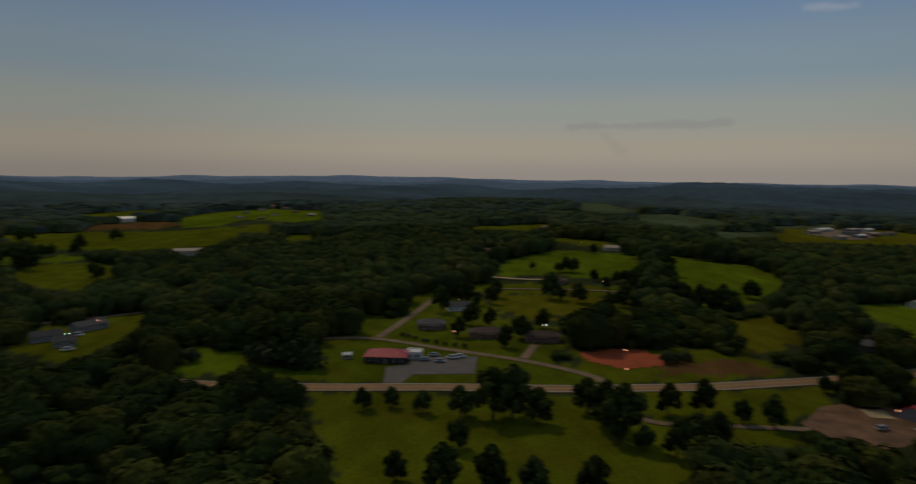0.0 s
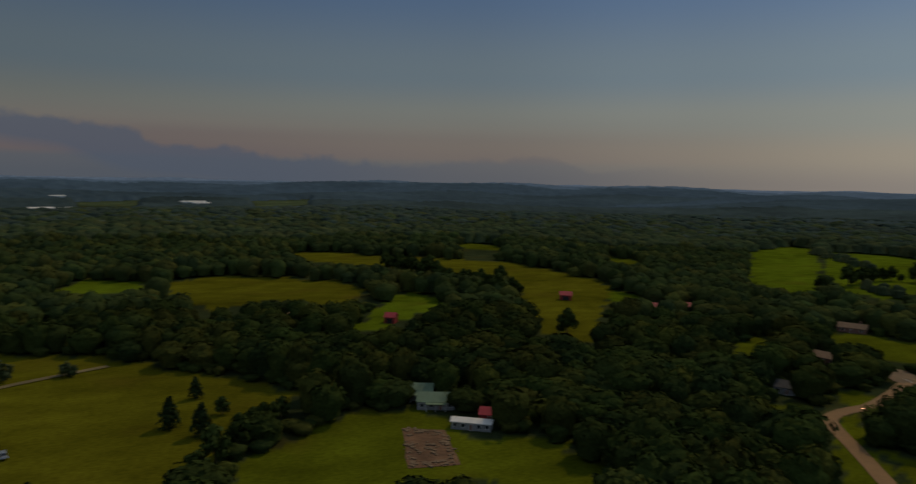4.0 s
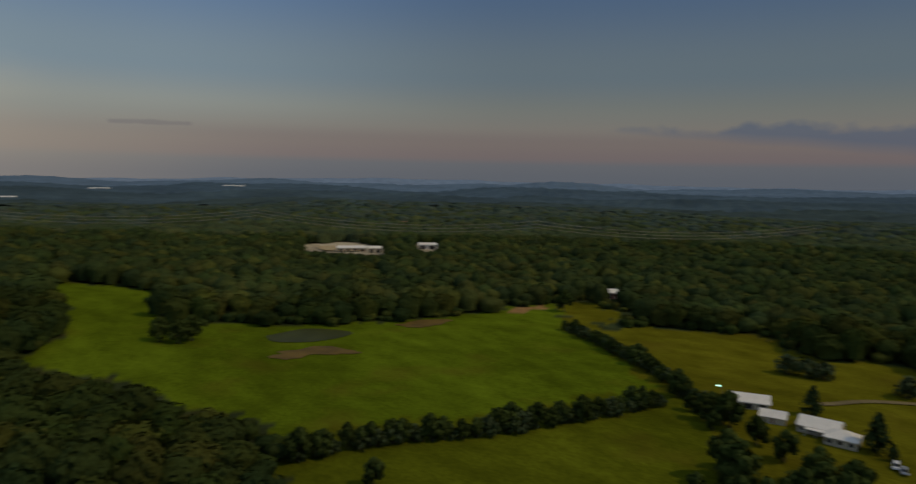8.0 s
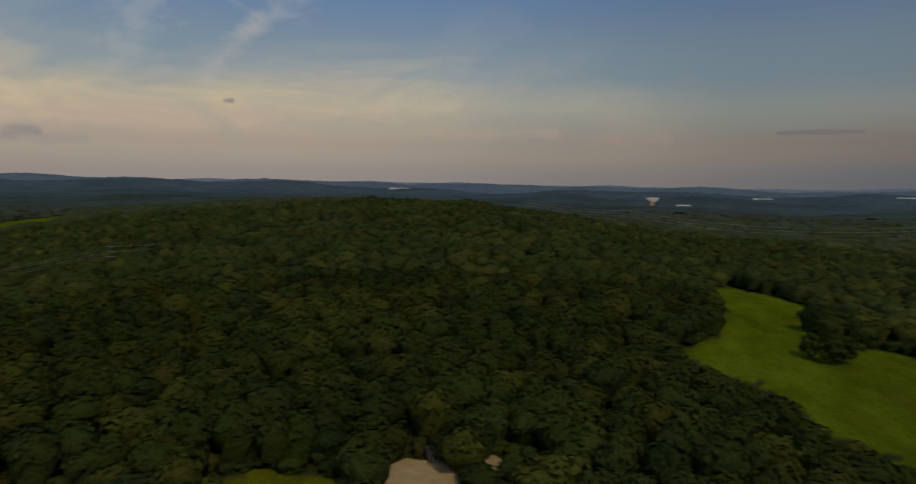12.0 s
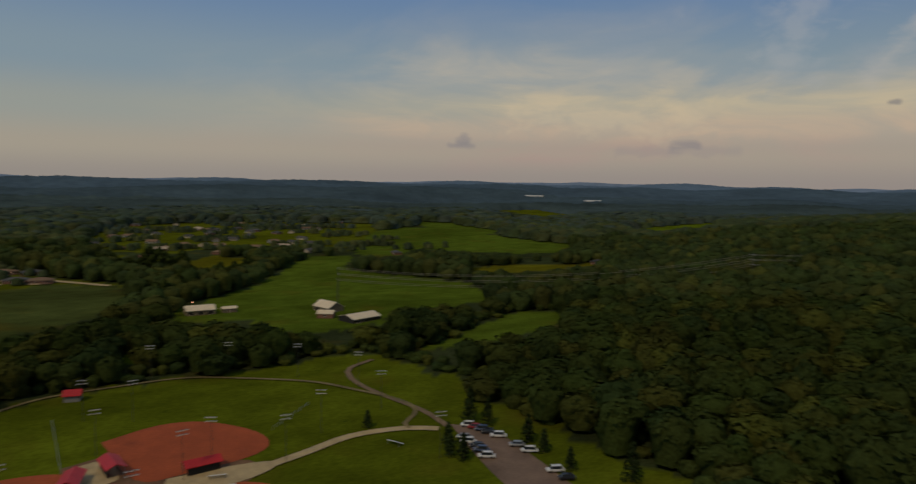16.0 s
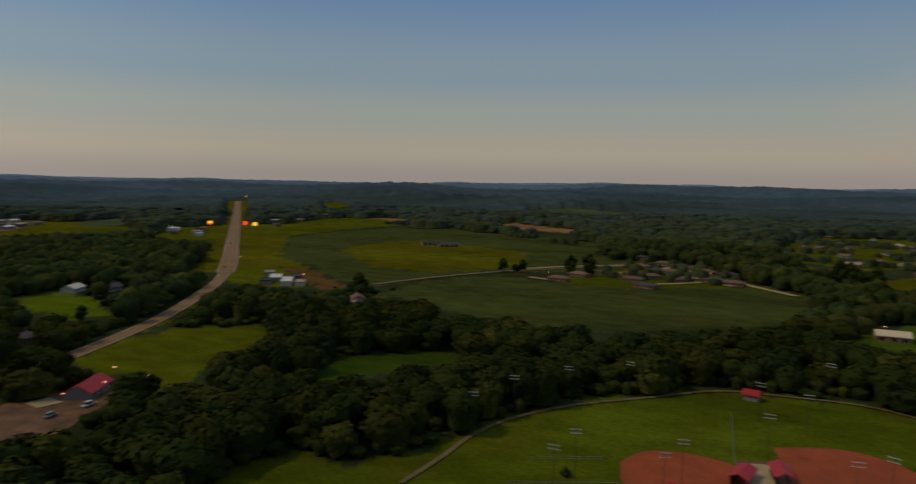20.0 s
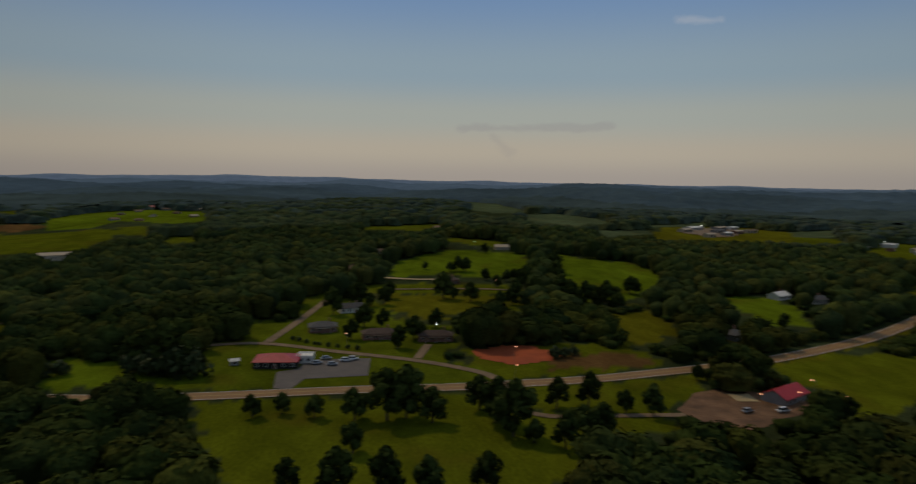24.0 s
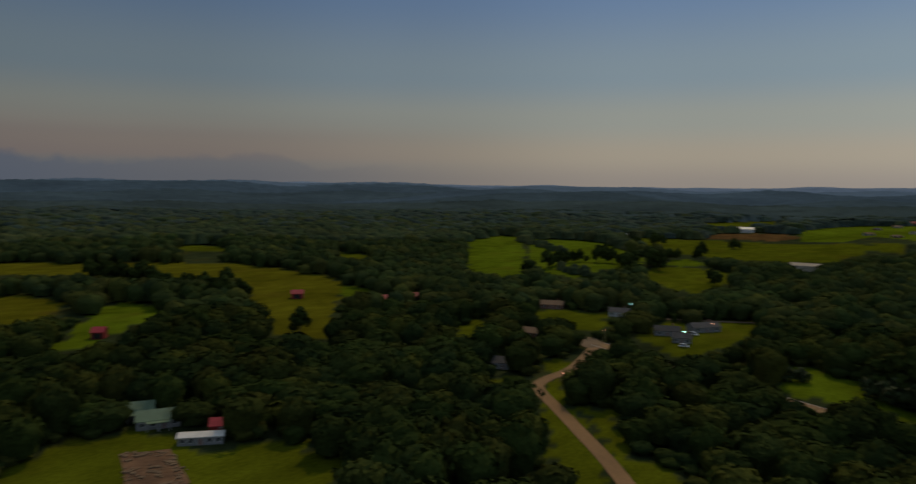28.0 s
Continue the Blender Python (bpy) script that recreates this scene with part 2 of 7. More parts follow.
def leaf_material(name, *tints):
    """Foliage: each crown has a tint of its own, with fine mottling."""
    m = bpy.data.materials.new(name)
    m.use_nodes = True
    nt = m.node_tree
    b = nt.nodes["Principled BSDF"]
    b.inputs["Roughness"].default_value, b.inputs["Specular IOR Level"].default_value = 1.0, 0.0
    a = nt.nodes.new("ShaderNodeAttribute")
    a.attribute_name = "tint"
    r = nt.nodes.new("ShaderNodeValToRGB")
    for k in range(3):
        r.color_ramp.elements.new(0.5)
    for e, q, c in zip(r.color_ramp.elements, (0.05, 0.35, 0.55, 0.75, 1.0), tints):
        e.position, e.color = q, (*c, 1)
    nt.links.new(a.outputs["Fac"], r.inputs[0])
    tc = nt.nodes.new("ShaderNodeTexCoord")
    prev = r.outputs[0]
    for sc, lo, hi in ((0.02, 0.75, 1.25), (0.9, 0.7, 1.3)):
        n = nt.nodes.new("ShaderNodeTexNoise")
        n.inputs["Scale"].default_value, n.inputs["Detail"].default_value = sc, 4
        nt.links.new(tc.outputs["Object"], n.inputs["Vector"])
        q = nt.nodes.new("ShaderNodeMapRange")
        q.inputs[1].default_value, q.inputs[2].default_value, q.inputs[3].default_value, q.inputs[4].default_value = 0.3, 0.7, lo, hi
        nt.links.new(n.outputs[0], q.inputs[0])
        v = nt.nodes.new("ShaderNodeVectorMath")
        v.operation = "SCALE"
        nt.links.new(prev, v.inputs[0])
        nt.links.new(q.outputs[0], v.inputs[3])
        prev = v.outputs[0]
    nt.links.new(prev, b.inputs["Base Color"])
    # clumps of leaves stand out of the crown
    n = nt.nodes.new("ShaderNodeTexNoise")
    n.inputs["Scale"].default_value, n.inputs["Detail"].default_value, n.inputs["Roughness"].default_value = 0.45, 4, 0.65
    nt.links.new(tc.outputs["Object"], n.inputs["Vector"])
    bp = nt.nodes.new("ShaderNodeBump")
    bp.inputs["Strength"].default_value, bp.inputs["Distance"].default_value = 0.6, 1.6
    nt.links.new(n.outputs[0], bp.inputs["Height"])
    nt.links.new(bp.outputs[0], b.inputs["Normal"])
    return m


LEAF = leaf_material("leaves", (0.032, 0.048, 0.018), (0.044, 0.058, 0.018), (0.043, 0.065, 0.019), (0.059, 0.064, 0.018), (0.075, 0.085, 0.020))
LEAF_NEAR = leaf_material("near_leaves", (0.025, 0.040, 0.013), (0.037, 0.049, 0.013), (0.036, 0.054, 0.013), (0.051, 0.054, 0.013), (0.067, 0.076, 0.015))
# leaf colours lifted and blued for distance: haze painted into the foliage
LEAF_MID_HAZE = leaf_material("hazed_middle_leaves", (0.043, 0.060, 0.031), (0.054, 0.069, 0.032), (0.054, 0.076, 0.032), (0.067, 0.075, 0.031), (0.081, 0.095, 0.035))
LEAF_FAR_HAZE = leaf_material("hazed_far_leaves", (0.046, 0.066, 0.052), (0.057, 0.077, 0.057), (0.055, 0.080, 0.058), (0.066, 0.080, 0.058), (0.072, 0.094, 0.062))
# canopy colours by distance: haze painted in, bluer and paler farther out
HAZED_WOODS = [material("valley_canopy_haze", (0.056, 0.080, 0.080), 1.0, vary=0.28, scale=0.004, fine=0.03, spec=0.0),
             material("hill_canopy_haze", (0.064, 0.095, 0.113), 1.0, vary=0.22, scale=0.003, fine=0.025, spec=0.0),
             material("ridge_canopy_haze", (0.075, 0.112, 0.145), 1.0, vary=0.16, scale=0.003, fine=0.02, spec=0.0),
             material("blue_ridge_canopy_haze", (0.125, 0.18, 0.245), 1.0, vary=0.12, scale=0.003, fine=0.02, spec=0.0)]
LEAF_TREE = material("tree_leaves", (0.042, 0.058, 0.014), 1.0, vary=0.3, scale=0.4, fine=2.0, each=0.3, spec=0.0)
LEAF_CEDAR = material("cedar_leaves", (0.028, 0.042, 0.014), 1.0, vary=0.3, scale=0.5, fine=2.0, each=0.2, spec=0.0)
BARK = material("bark", (0.09, 0.07, 0.05), 0.9, vary=0.3, scale=2.0, fine=12.0, bump=0.4)
ASPHALT = material("worn_asphalt", (0.27, 0.15, 0.062), 0.85, vary=0.15, scale=0.06, fine=1.5)
LOT_ASPHALT = material("lot_asphalt", (0.125, 0.105, 0.092), 0.85, vary=0.2, scale=0.1, fine=1.2)
PARK_TARMAC = material("worn_brown_tarmac", (0.19, 0.125, 0.088), 0.9, vary=0.25, scale=0.12, fine=1.2)
GRAVEL = material("gravel", (0.21, 0.14, 0.08), 0.95, vary=0.25, scale=0.15, fine=1.5, bump=0.3)
CONCRETE = material("concrete", (0.46, 0.34, 0.175), 0.85, vary=0.15, scale=0.3, fine=3.0)
TRACK = material("dirt_track", (0.19, 0.145, 0.06), 0.95, vary=0.3, scale=0.1, fine=1.0)
CLAY = material("infield_clay", (0.36, 0.074, 0.022), 0.95, vary=0.16, scale=0.12, fine=1.2)
BARE = material("bare_earth", (0.17, 0.09, 0.045), 0.95, vary=0.4, scale=0.12, fine=0.8, bump=0.3)
MUD = material("mud", (0.13, 0.080, 0.012), 0.8, vary=0.35, scale=0.1, fine=0.8)
POND = material("pond_water", (0.05, 0.055, 0.012), 0.6, vary=0.2, scale=0.1, fine=0.7, spec=0.15)
PAINT_Y = material("yellow_line", (0.45, 0.33, 0.1), 0.7, vary=0.2, scale=1.0)
PAINT_W = material("white_line", (0.6, 0.58, 0.52), 0.7, vary=0.2, scale=1.0)
RED_ROOF = material("red_metal_roof", (0.50, 0.024, 0.026), 0.45, vary=0.12, scale=0.4, fine=6.0)
PINK_ROOF = material("faded_red_roof", (0.42, 0.045, 0.055), 0.5, vary=0.15, scale=0.4, fine=5.0)
WHITE_ROOF = material("white_metal_roof", (0.82, 0.76, 0.67), 0.45, vary=0.08, scale=0.4, fine=5.0)
GREEN_ROOF = material("green_metal_roof", (0.16, 0.22, 0.13), 0.5, vary=0.12, scale=0.4, fine=5.0)
GREY_ROOF = material("grey_shingle", (0.08, 0.075, 0.072), 0.9, vary=0.2, scale=0.5, fine=5.0, each=0.3)
DARK_BROWN_ROOF = material("dark_brown_shingle", (0.085, 0.055, 0.042), 0.9, vary=0.2, scale=0.5, fine=5.0, each=0.25)
BROWN_ROOF = material("brown_shingle", (0.20, 0.125, 0.075), 0.9, vary=0.2, scale=0.5, fine=5.0, each=0.25)
CREAM_ROOF = material("cream_metal_roof", (0.78, 0.64, 0.44), 0.55, vary=0.08, scale=0.5, fine=5.0)
TAN_ROOF = material("tan_roof", (0.46, 0.36, 0.26), 0.8, vary=0.15, scale=0.5, fine=5.0)
WHITE_WALL = material("white_siding", (0.66, 0.63, 0.58), 0.7, vary=0.08, scale=0.5, fine=4.0)
CREAM_WALL = material("cream_siding", (0.5, 0.42, 0.31), 0.75, vary=0.1, scale=0.5, fine=4.0)
BRICK_WALL = material("brick_wall", (0.24, 0.12, 0.085), 0.85, vary=0.2, scale=1.0, fine=8.0)
GREY_WALL = material("grey_wall", (0.27, 0.26, 0.25), 0.8, vary=0.12, scale=0.6, fine=5.0)
RED_WALL = material("red_barn_wall", (0.3, 0.04, 0.03), 0.75, vary=0.15, scale=0.5, fine=4.0)
# near-black; on openings and open sides it paints in the shade inside
DARK_WALL = material("dark_wall_shade", (0.03, 0.028, 0.026), 0.9, vary=0.2, scale=1.0)
WOOD = material("weathered_wood", (0.22, 0.17, 0.12), 0.85, vary=0.25, scale=1.5, fine=10.0, bump=0.3)
POLE = material("dark_pole", (0.06, 0.058, 0.05), 0.7, vary=0.2, scale=1.0, fine=6.0)
STEEL = material("galvanised_steel", (0.33, 0.33, 0.33), 0.45, 0.7, vary=0.1, scale=1.0, fine=6.0)
LAMP_HEAD = material("pale_lamp_head", (0.72, 0.7, 0.66), 0.4, vary=0.08, scale=2.0)
GLASS = material("window_glass", (0.03, 0.035, 0.04), 0.08, vary=0.1, scale=1.0, spec=0.6)
TYRE = material("tyre_rubber", (0.02, 0.02, 0.02), 0.9, vary=0.1, scale=5.0)
HEDGE = material("hedge_leaves", (0.036, 0.054, 0.014), 0.8, vary=0.3, scale=0.6, fine=3.0)
# pale blue carries the painted haze of the horizon ridges
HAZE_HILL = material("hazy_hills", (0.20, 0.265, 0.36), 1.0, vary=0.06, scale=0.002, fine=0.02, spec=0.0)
SODIUM = glowing("sodium_lamp", (1.0, 0.40, 0.20), 3.2)
COOL = glowing("mercury_lamp", (0.45, 0.95, 0.75), 7.0)
WHITE_LAMP = glowing("white_lamp", (1.0, 0.95, 0.85), 8.0)
SIGN_YELLOW = glowing("yellow_sign_light", (1.0, 0.55, 0.02), 1.3)
SIGN_RED = glowing("red_sign_light", (1.0, 0.06, 0.03), 1.2)

# ---- the lie of the land ----
def wav(x, y, s, seed):
    g = np.random.RandomState(seed)
    z = 0
    for k in range(6):
        a = g.uniform(0, 2 * np.pi)
        q = 2 * np.pi / (s * g.uniform(.6, 1.7))
        z = z + np.sin(q * (np.cos(a) * x + np.sin(a) * y) + g.uniform(0, 6.28))
    return z / 6 ** .5 / 1.4


# bearing (degrees to the left of ahead), distance, height, spread along and across
HILLS = ((-4, 1250, 31, 260, 230), (-16, 760, 10, 160, 130), (190, 810, 31, 260, 150), (208, 1020, 32, 270, 190), (196, 520, 9, 180, 170), (39, 2600, 34, 350, 260), (132, 3600, 20, 300, 220), (92, 1300, 8, 250, 500), (-25, 2600, 24, 400, 500), (-64, 2500, 26, 350, 420), (-85, 2300, 20, 300, 500), (-110, 2900, 26, 400, 600), (15, 2200, 14, 350, 350), (150, 1500, 10, 250, 400), (72, 3000, 22, 400, 500), (230, 2600, 16, 300, 500), (-97, 4300, 22, 220, 420), (-112, 3300, 24, 200, 500), (-118, 4400, 26, 220, 350), (-126, 3700, 20, 220, 450), (-139, 4400, 22, 230, 520), (-150, 3200, 18, 200, 420), (-156, 4300, 20, 200, 260), (-60, 3100, 30, 200, 260), (-66, 4200, 12, 200, 420), (-78, 3300, 24, 220, 480), (-89, 3000, 21, 200, 380), (-44, 4400, 14, 200, 300), (-33, 3300, 21, 220, 420), (-20, 3400, 18, 220, 380), (-12, 4300, 8, 200, 350), (-1, 3300, 15, 220, 200), (16, 3100, 21, 220, 300), (28, 4200, 6, 200, 420), (39, 4300, 14, 220, 300), (50, 3500, 15, 220, 420), (60, 4200, 20, 200, 320), (68, 3400, 27, 220, 450), (76, 4300, 14, 220, 260), (86, 3300, 18, 200, 420), (100, 4200, 10, 200, 450), (112, 3200, 12, 220, 400), (132, 2900, 5, 200, 220), (146, 4200, 8, 220, 420), (158, 3300, 12, 200, 420), (167, 4300, 12, 220, 240), (178, 3200, 9, 200, 300), (188, 4400, 6, 200, 420), (203, 4000, 18, 220, 360), (213, 3200, 18, 200, 380), (222, 4300, 16, 220, 420))


def lie(x, y):
    r = np.hypot(x, y)
    z = 3 * wav(x, y, 500, 3) * sm(300, 900, r) + 17 * wav(x, y, 1000, 4) * sm(1100, 2500, r) + 32 * sm(1500, 4600, r)
    for az, rr, h, sr, st in HILLS:
        c, s = math.cos(radians(az)), math.sin(radians(az))
        u, v = -(x + s * rr) * s + (y - c * rr) * c, (x + s * rr) * c + (y - c * rr) * s
        z = z + h * np.exp(-.5 * ((u / sr) ** 2 + (v / st) ** 2))
    return z


NA, NR, R0, R1 = 1200, 260, 40.0, 4900.0
RAD = R0 * (R1 / R0) ** (np.arange(NR) / (NR - 1))
ANG = np.arange(NA) * 2 * np.pi / NA
GX, GY = -np.sin(ANG)[:, None] * RAD[None, :], np.cos(ANG)[:, None] * RAD[None, :]
GZ = lie(GX, GY)


def ground_z(x, y):
    """The height of the ground sheet at x, y."""
    x, y = np.asarray(x, float), np.asarray(y, float)
    a = (np.arctan2(-x, y) % (2 * np.pi)) / (2 * np.pi) * NA
    k = np.clip(np.log(np.maximum(np.hypot(x, y), R0) / R0) / np.log(R1 / R0) * (NR - 1), 0, NR - 1.001)
    i, j = np.floor(a).astype(int), np.floor(k).astype(int)
    fa, fk = a - i, k - j
    i0, i1 = i % NA, (i + 1) % NA
    return (GZ[i0, j] * (1 - fa) + GZ[i1, j] * fa) * (1 - fk) + (GZ[i0, j + 1] * (1 - fa) + GZ[i1, j + 1] * fa) * fk


def gz(x, y):
    return float(ground_z(x, y))


def inside(px, py, poly):
    """Which of the points lie in the outline."""
    ok = np.zeros(px.shape, bool)
    q = np.array(poly, float)
    box = (px >= q[:, 0].min()) & (px <= q[:, 0].max()) & (py >= q[:, 1].min()) & (py <= q[:, 1].max())
    if not box.any():
        return ok
    x, y = px[box], py[box]
    res = np.zeros(x.shape, bool)
    for (x0, y0), (x1, y1) in zip(q, np.roll(q, -1, 0)):
        if y0 != y1:
            res ^= ((y0 > y) != (y1 > y)) & (x < (x1 - x0) * (y - y0) / (y1 - y0) + x0)
    ok[box] = res
    return ok


def smooth_line(pts, step=4.0):
    """A curve through the points, in even steps."""
    p = [np.array(q, float) for q in pts]
    p = [2 * p[0] - p[1]] + p + [2 * p[-1] - p[-2]]
    out = []
    for a, b, c, e in zip(p, p[1:], p[2:], p[3:]):
        n = max(2, int(np.linalg.norm(c - b) / step))
        for k in range(n):
            t = k / n
            out.append(0.5 * (2 * b + (c - a) * t + (2 * a - 5 * b + 4 * c - e) * t * t + (3 * b - a - 3 * c + e) * t ** 3))
    out.append(p[-2])
    return np.array(out)


def near_line(px, py, pts, reach):
    ok = np.zeros(px.shape, bool)
    q = smooth_line(pts, 6.0)
    box = (px > q[:, 0].min() - reach) & (px < q[:, 0].max() + reach) & (py > q[:, 1].min() - reach) & (py < q[:, 1].max() + reach)
    if not box.any():
        return ok
    x, y = px[box], py[box]
    best = np.full(x.shape, 1e9)
    for (ax, ay), (bx, by) in zip(q, q[1:]):
        dx, dy = bx - ax, by - ay
        t = np.clip(((x - ax) * dx + (y - ay) * dy) / (dx * dx + dy * dy + 1e-9), 0, 1)
        best = np.minimum(best, (x - ax - t * dx) ** 2 + (y - ay - t * dy) ** 2)
    ok[box] = best < reach * reach
    return ok


# ---- fields and clearings: the plan ----
FIELDS = []
# the far cover has distance haze painted into its field green
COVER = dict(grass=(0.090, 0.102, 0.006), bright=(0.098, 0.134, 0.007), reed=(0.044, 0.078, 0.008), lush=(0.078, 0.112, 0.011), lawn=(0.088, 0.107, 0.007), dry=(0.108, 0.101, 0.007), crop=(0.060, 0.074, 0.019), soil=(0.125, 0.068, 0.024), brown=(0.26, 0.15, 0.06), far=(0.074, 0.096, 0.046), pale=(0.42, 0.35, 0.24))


def field(kind, *outline):
    FIELDS.append((kind, outline))


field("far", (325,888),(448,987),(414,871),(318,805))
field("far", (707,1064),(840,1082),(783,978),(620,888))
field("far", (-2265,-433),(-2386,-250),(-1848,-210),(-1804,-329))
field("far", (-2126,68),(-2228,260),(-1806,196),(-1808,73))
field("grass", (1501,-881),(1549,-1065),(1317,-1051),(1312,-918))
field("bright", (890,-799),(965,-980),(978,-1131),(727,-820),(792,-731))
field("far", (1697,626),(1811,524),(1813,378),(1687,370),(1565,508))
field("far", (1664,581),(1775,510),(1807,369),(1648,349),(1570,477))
field("grass", (1492,1135),(1549,1120),(1465,1006),(1360,1009))
field("brown", (1170,500),(1211,458),(1141,310),(1051,304),(1090,403))
field("brown", (1117,767),(1182,703),(1141,638),(1055,686))
field("grass", (117,797),(174,739),(151,693),(103,743))
field("bright", (-689,621),(-726,713),(-695,730),(-551,588),(-404,433),(-405,405),(-456,412))
field("grass", (-792,268),(-797,296),(-749,318),(-727,295),(-746,258))
field("grass", (-688,411),(-640,435),(-596,390),(-638,384))
field("dry", (-725,92),(-704,134),(-672,200),(-640,271),(-580,279),(-522,272),(-480,292),(-440,273),(-385,232),(-297,174),(-304,171),(-328,161),(-415,191),(-539,228),(-541,196),(-611,159),(-675,85))
field("dry", (-762,55),(-743,114),(-670,160),(-653,239),(-639,277),(-561,290),(-491,296),(-405,242),(-344,200),(-323,169),(-337,164),(-416,196),(-532,231),(-559,182),(-611,136),(-652,78))
field("bright", (-351,57),(-399,83),(-461,107),(-475,127),(-445,138),(-415,132),(-386,104),(-358,81))
field("dry", (-539,-51),(-578,-10),(-558,39),(-531,82),(-487,97),(-435,75),(-432,53),(-460,32),(-428,-7),(-486,-33))
field("bright", (-524,-113),(-580,-100),(-554,-57),(-514,-58),(-500,-95))
field("bright", (-421,253),(-447,282),(-420,285),(-393,253))
field("grass", (-285,247),(-289,275),(-279,271),(-257,238),(-255,225))
field("grass", (-292,316),(-280,333),(-254,347),(-227,313),(-227,293),(-253,301),(-268,298))
field("grass", (-203,301),(-216,340),(-204,370),(-183,394),(-165,355),(-159,312),(-163,297),(-158,277),(-176,288))
field("grass", (-204,232),(-196,242),(-181,222),(-186,213))
field("grass", (-148,191),(-140,198),(-126,182),(-112,167),(-102,172),(-85,156),(-95,144),(-120,166))
field("grass", (-176,199),(-179,220),(-162,195),(-141,181),(-115,159),(-97,141),(-105,132),(-131,153),(-158,180))
field("grass", (-197,196),(-197,206),(-184,195),(-187,188))
field("grass", (-195,24),(-225,32),(-223,45),(-227,56),(-228,65),(-200,71),(-189,84),(-184,95),(-175,102),(-160,98),(-142,87))
field("grass", (-164,-3),(-190,1),(-201,10),(-215,22),(-228,39),(-227,51),(-217,60),(-212,71),(-196,71),(-193,82),(-186,100),(-172,93))
field("dry", (-316,-230),(-329,-209),(-343,-187),(-355,-162),(-331,-142),(-334,-122),(-318,-100),(-335,-84),(-323,-61),(-315,-37),(-296,-14),(-276,8),(-255,27),(-244,18),(-230,9),(-216,3),(-200,-2),(-193,-13),(-163,-16),(-160,-49),(-197,-63),(-219,-73),(-230,-84),(-239,-120),(-255,-142),(-275,-175),(-291,-211))
field("dry", (-313,-226),(-337,-202),(-360,-166),(-330,-145),(-329,-129),(-350,-107),(-341,-83),(-331,-52),(-312,-38),(-303,-24),(-254,-19),(-203,-17),(-172,-52),(-205,-63),(-219,-77),(-236,-112),(-240,-129),(-265,-155),(-275,-184),(-296,-216))
field("grass", (-77,-156),(-100,-159),(-126,-150),(-156,-146),(-177,-139),(-197,-136),(-210,-130),(-211,-118),(-201,-108),(-184,-96),(-168,-88),(-158,-91),(-144,-83))
field("grass", (-68,-147),(-80,-166),(-96,-163),(-106,-156),(-139,-148),(-167,-143),(-192,-143),(-164,-122))
field("grass", (-181,-133),(-192,-130),(-205,-129),(-209,-122),(-201,-107),(-177,-93),(-158,-81),(-155,-114))
field("bright", (-120,-344),(-139,-343),(-150,-331),(-182,-302),(-205,-306),(-230,-304),(-267,-298),(-307,-309),(-335,-297),(-307,-267),(-279,-237),(-263,-197),(-232,-155),(-231,-150),(-214,-151),(-182,-154),(-162,-165),(-142,-170),(-114,-179),(-99,-187),(-89,-181),(-88,-196),(-88,-208),(-78,-224),(-69,-236),(-95,-321),(-107,-319))
field("bright", (-81,-494),(-119,-469),(-132,-447),(-111,-398),(-108,-349),(-121,-346),(-149,-331),(-177,-318),(-208,-311),(-258,-303),(-288,-305),(-322,-305),(-334,-295),(-318,-276),(-281,-246),(-265,-219),(-262,-198),(-212,-159),(-191,-156),(-171,-159),(-147,-170),(-121,-178),(-104,-185),(-90,-180),(-89,-191),(-93,-206),(-86,-213),(-76,-215),(-74,-231),(-65,-246),(-66,-269),(-49,-284),(-39,-298),(-38,-312),(-56,-340),(-62,-346),(-72,-414))
field("brown", (-295,-300),(-321,-302),(-332,-294),(-306,-288),(-285,-292))
field("dry", (-341,-300),(-363,-292),(-345,-249),(-315,-236),(-300,-250))
field("grass", (92,-146),(90,-160),(68,-162),(58,-151))
field("lush", (288,-130),(297,-155),(331,-203),(341,-225),(320,-241),(302,-232),(286,-197),(281,-165),(279,-140))
field("lush", (421,-32),(479,-73),(515,-105),(628,-163),(687,-193),(659,-232),(580,-194),(532,-214),(476,-256),(418,-243),(380,-229),(371,-192),(382,-160),(351,-142),(339,-107),(346,-80),(389,-73),(389,-39))
field("lush", (723,-248),(964,-367),(1088,-468),(976,-521),(794,-512),(697,-535),(602,-452),(617,-398),(663,-355),(705,-326),(646,-272),(651,-242))
field("lush", (1163,-527),(1125,-590),(978,-604),(863,-509),(976,-471))
field("dry", (535,-287),(543,-339),(510,-390),(501,-427),(481,-391),(493,-308))
field("dry", (666,-70),(723,-104),(684,-137),(619,-113),(625,-74))
field("grass", (1041,11),(1197,-34),(1265,-150),(1276,-306),(1153,-439),(1025,-400),(764,-262),(777,-215),(831,-127),(748,-64),(799,-10))
field("grass", (753,-15),(736,-62),(672,-68),(659,-45),(692,-17))
field("crop", (718,548),(845,566),(906,523),(1039,534),(960,406),(952,309),(921,226),(730,186),(692,121),(698,92),(654,40),(606,69),(574,106),(586,159),(563,203),(553,229),(486,259),(444,282),(457,350))
field("crop", (510,436),(729,603),(879,621),(999,584),(944,449),(913,343),(802,215),(710,178),(630,184),(550,227),(497,256),(427,274),(433,305),(496,389))
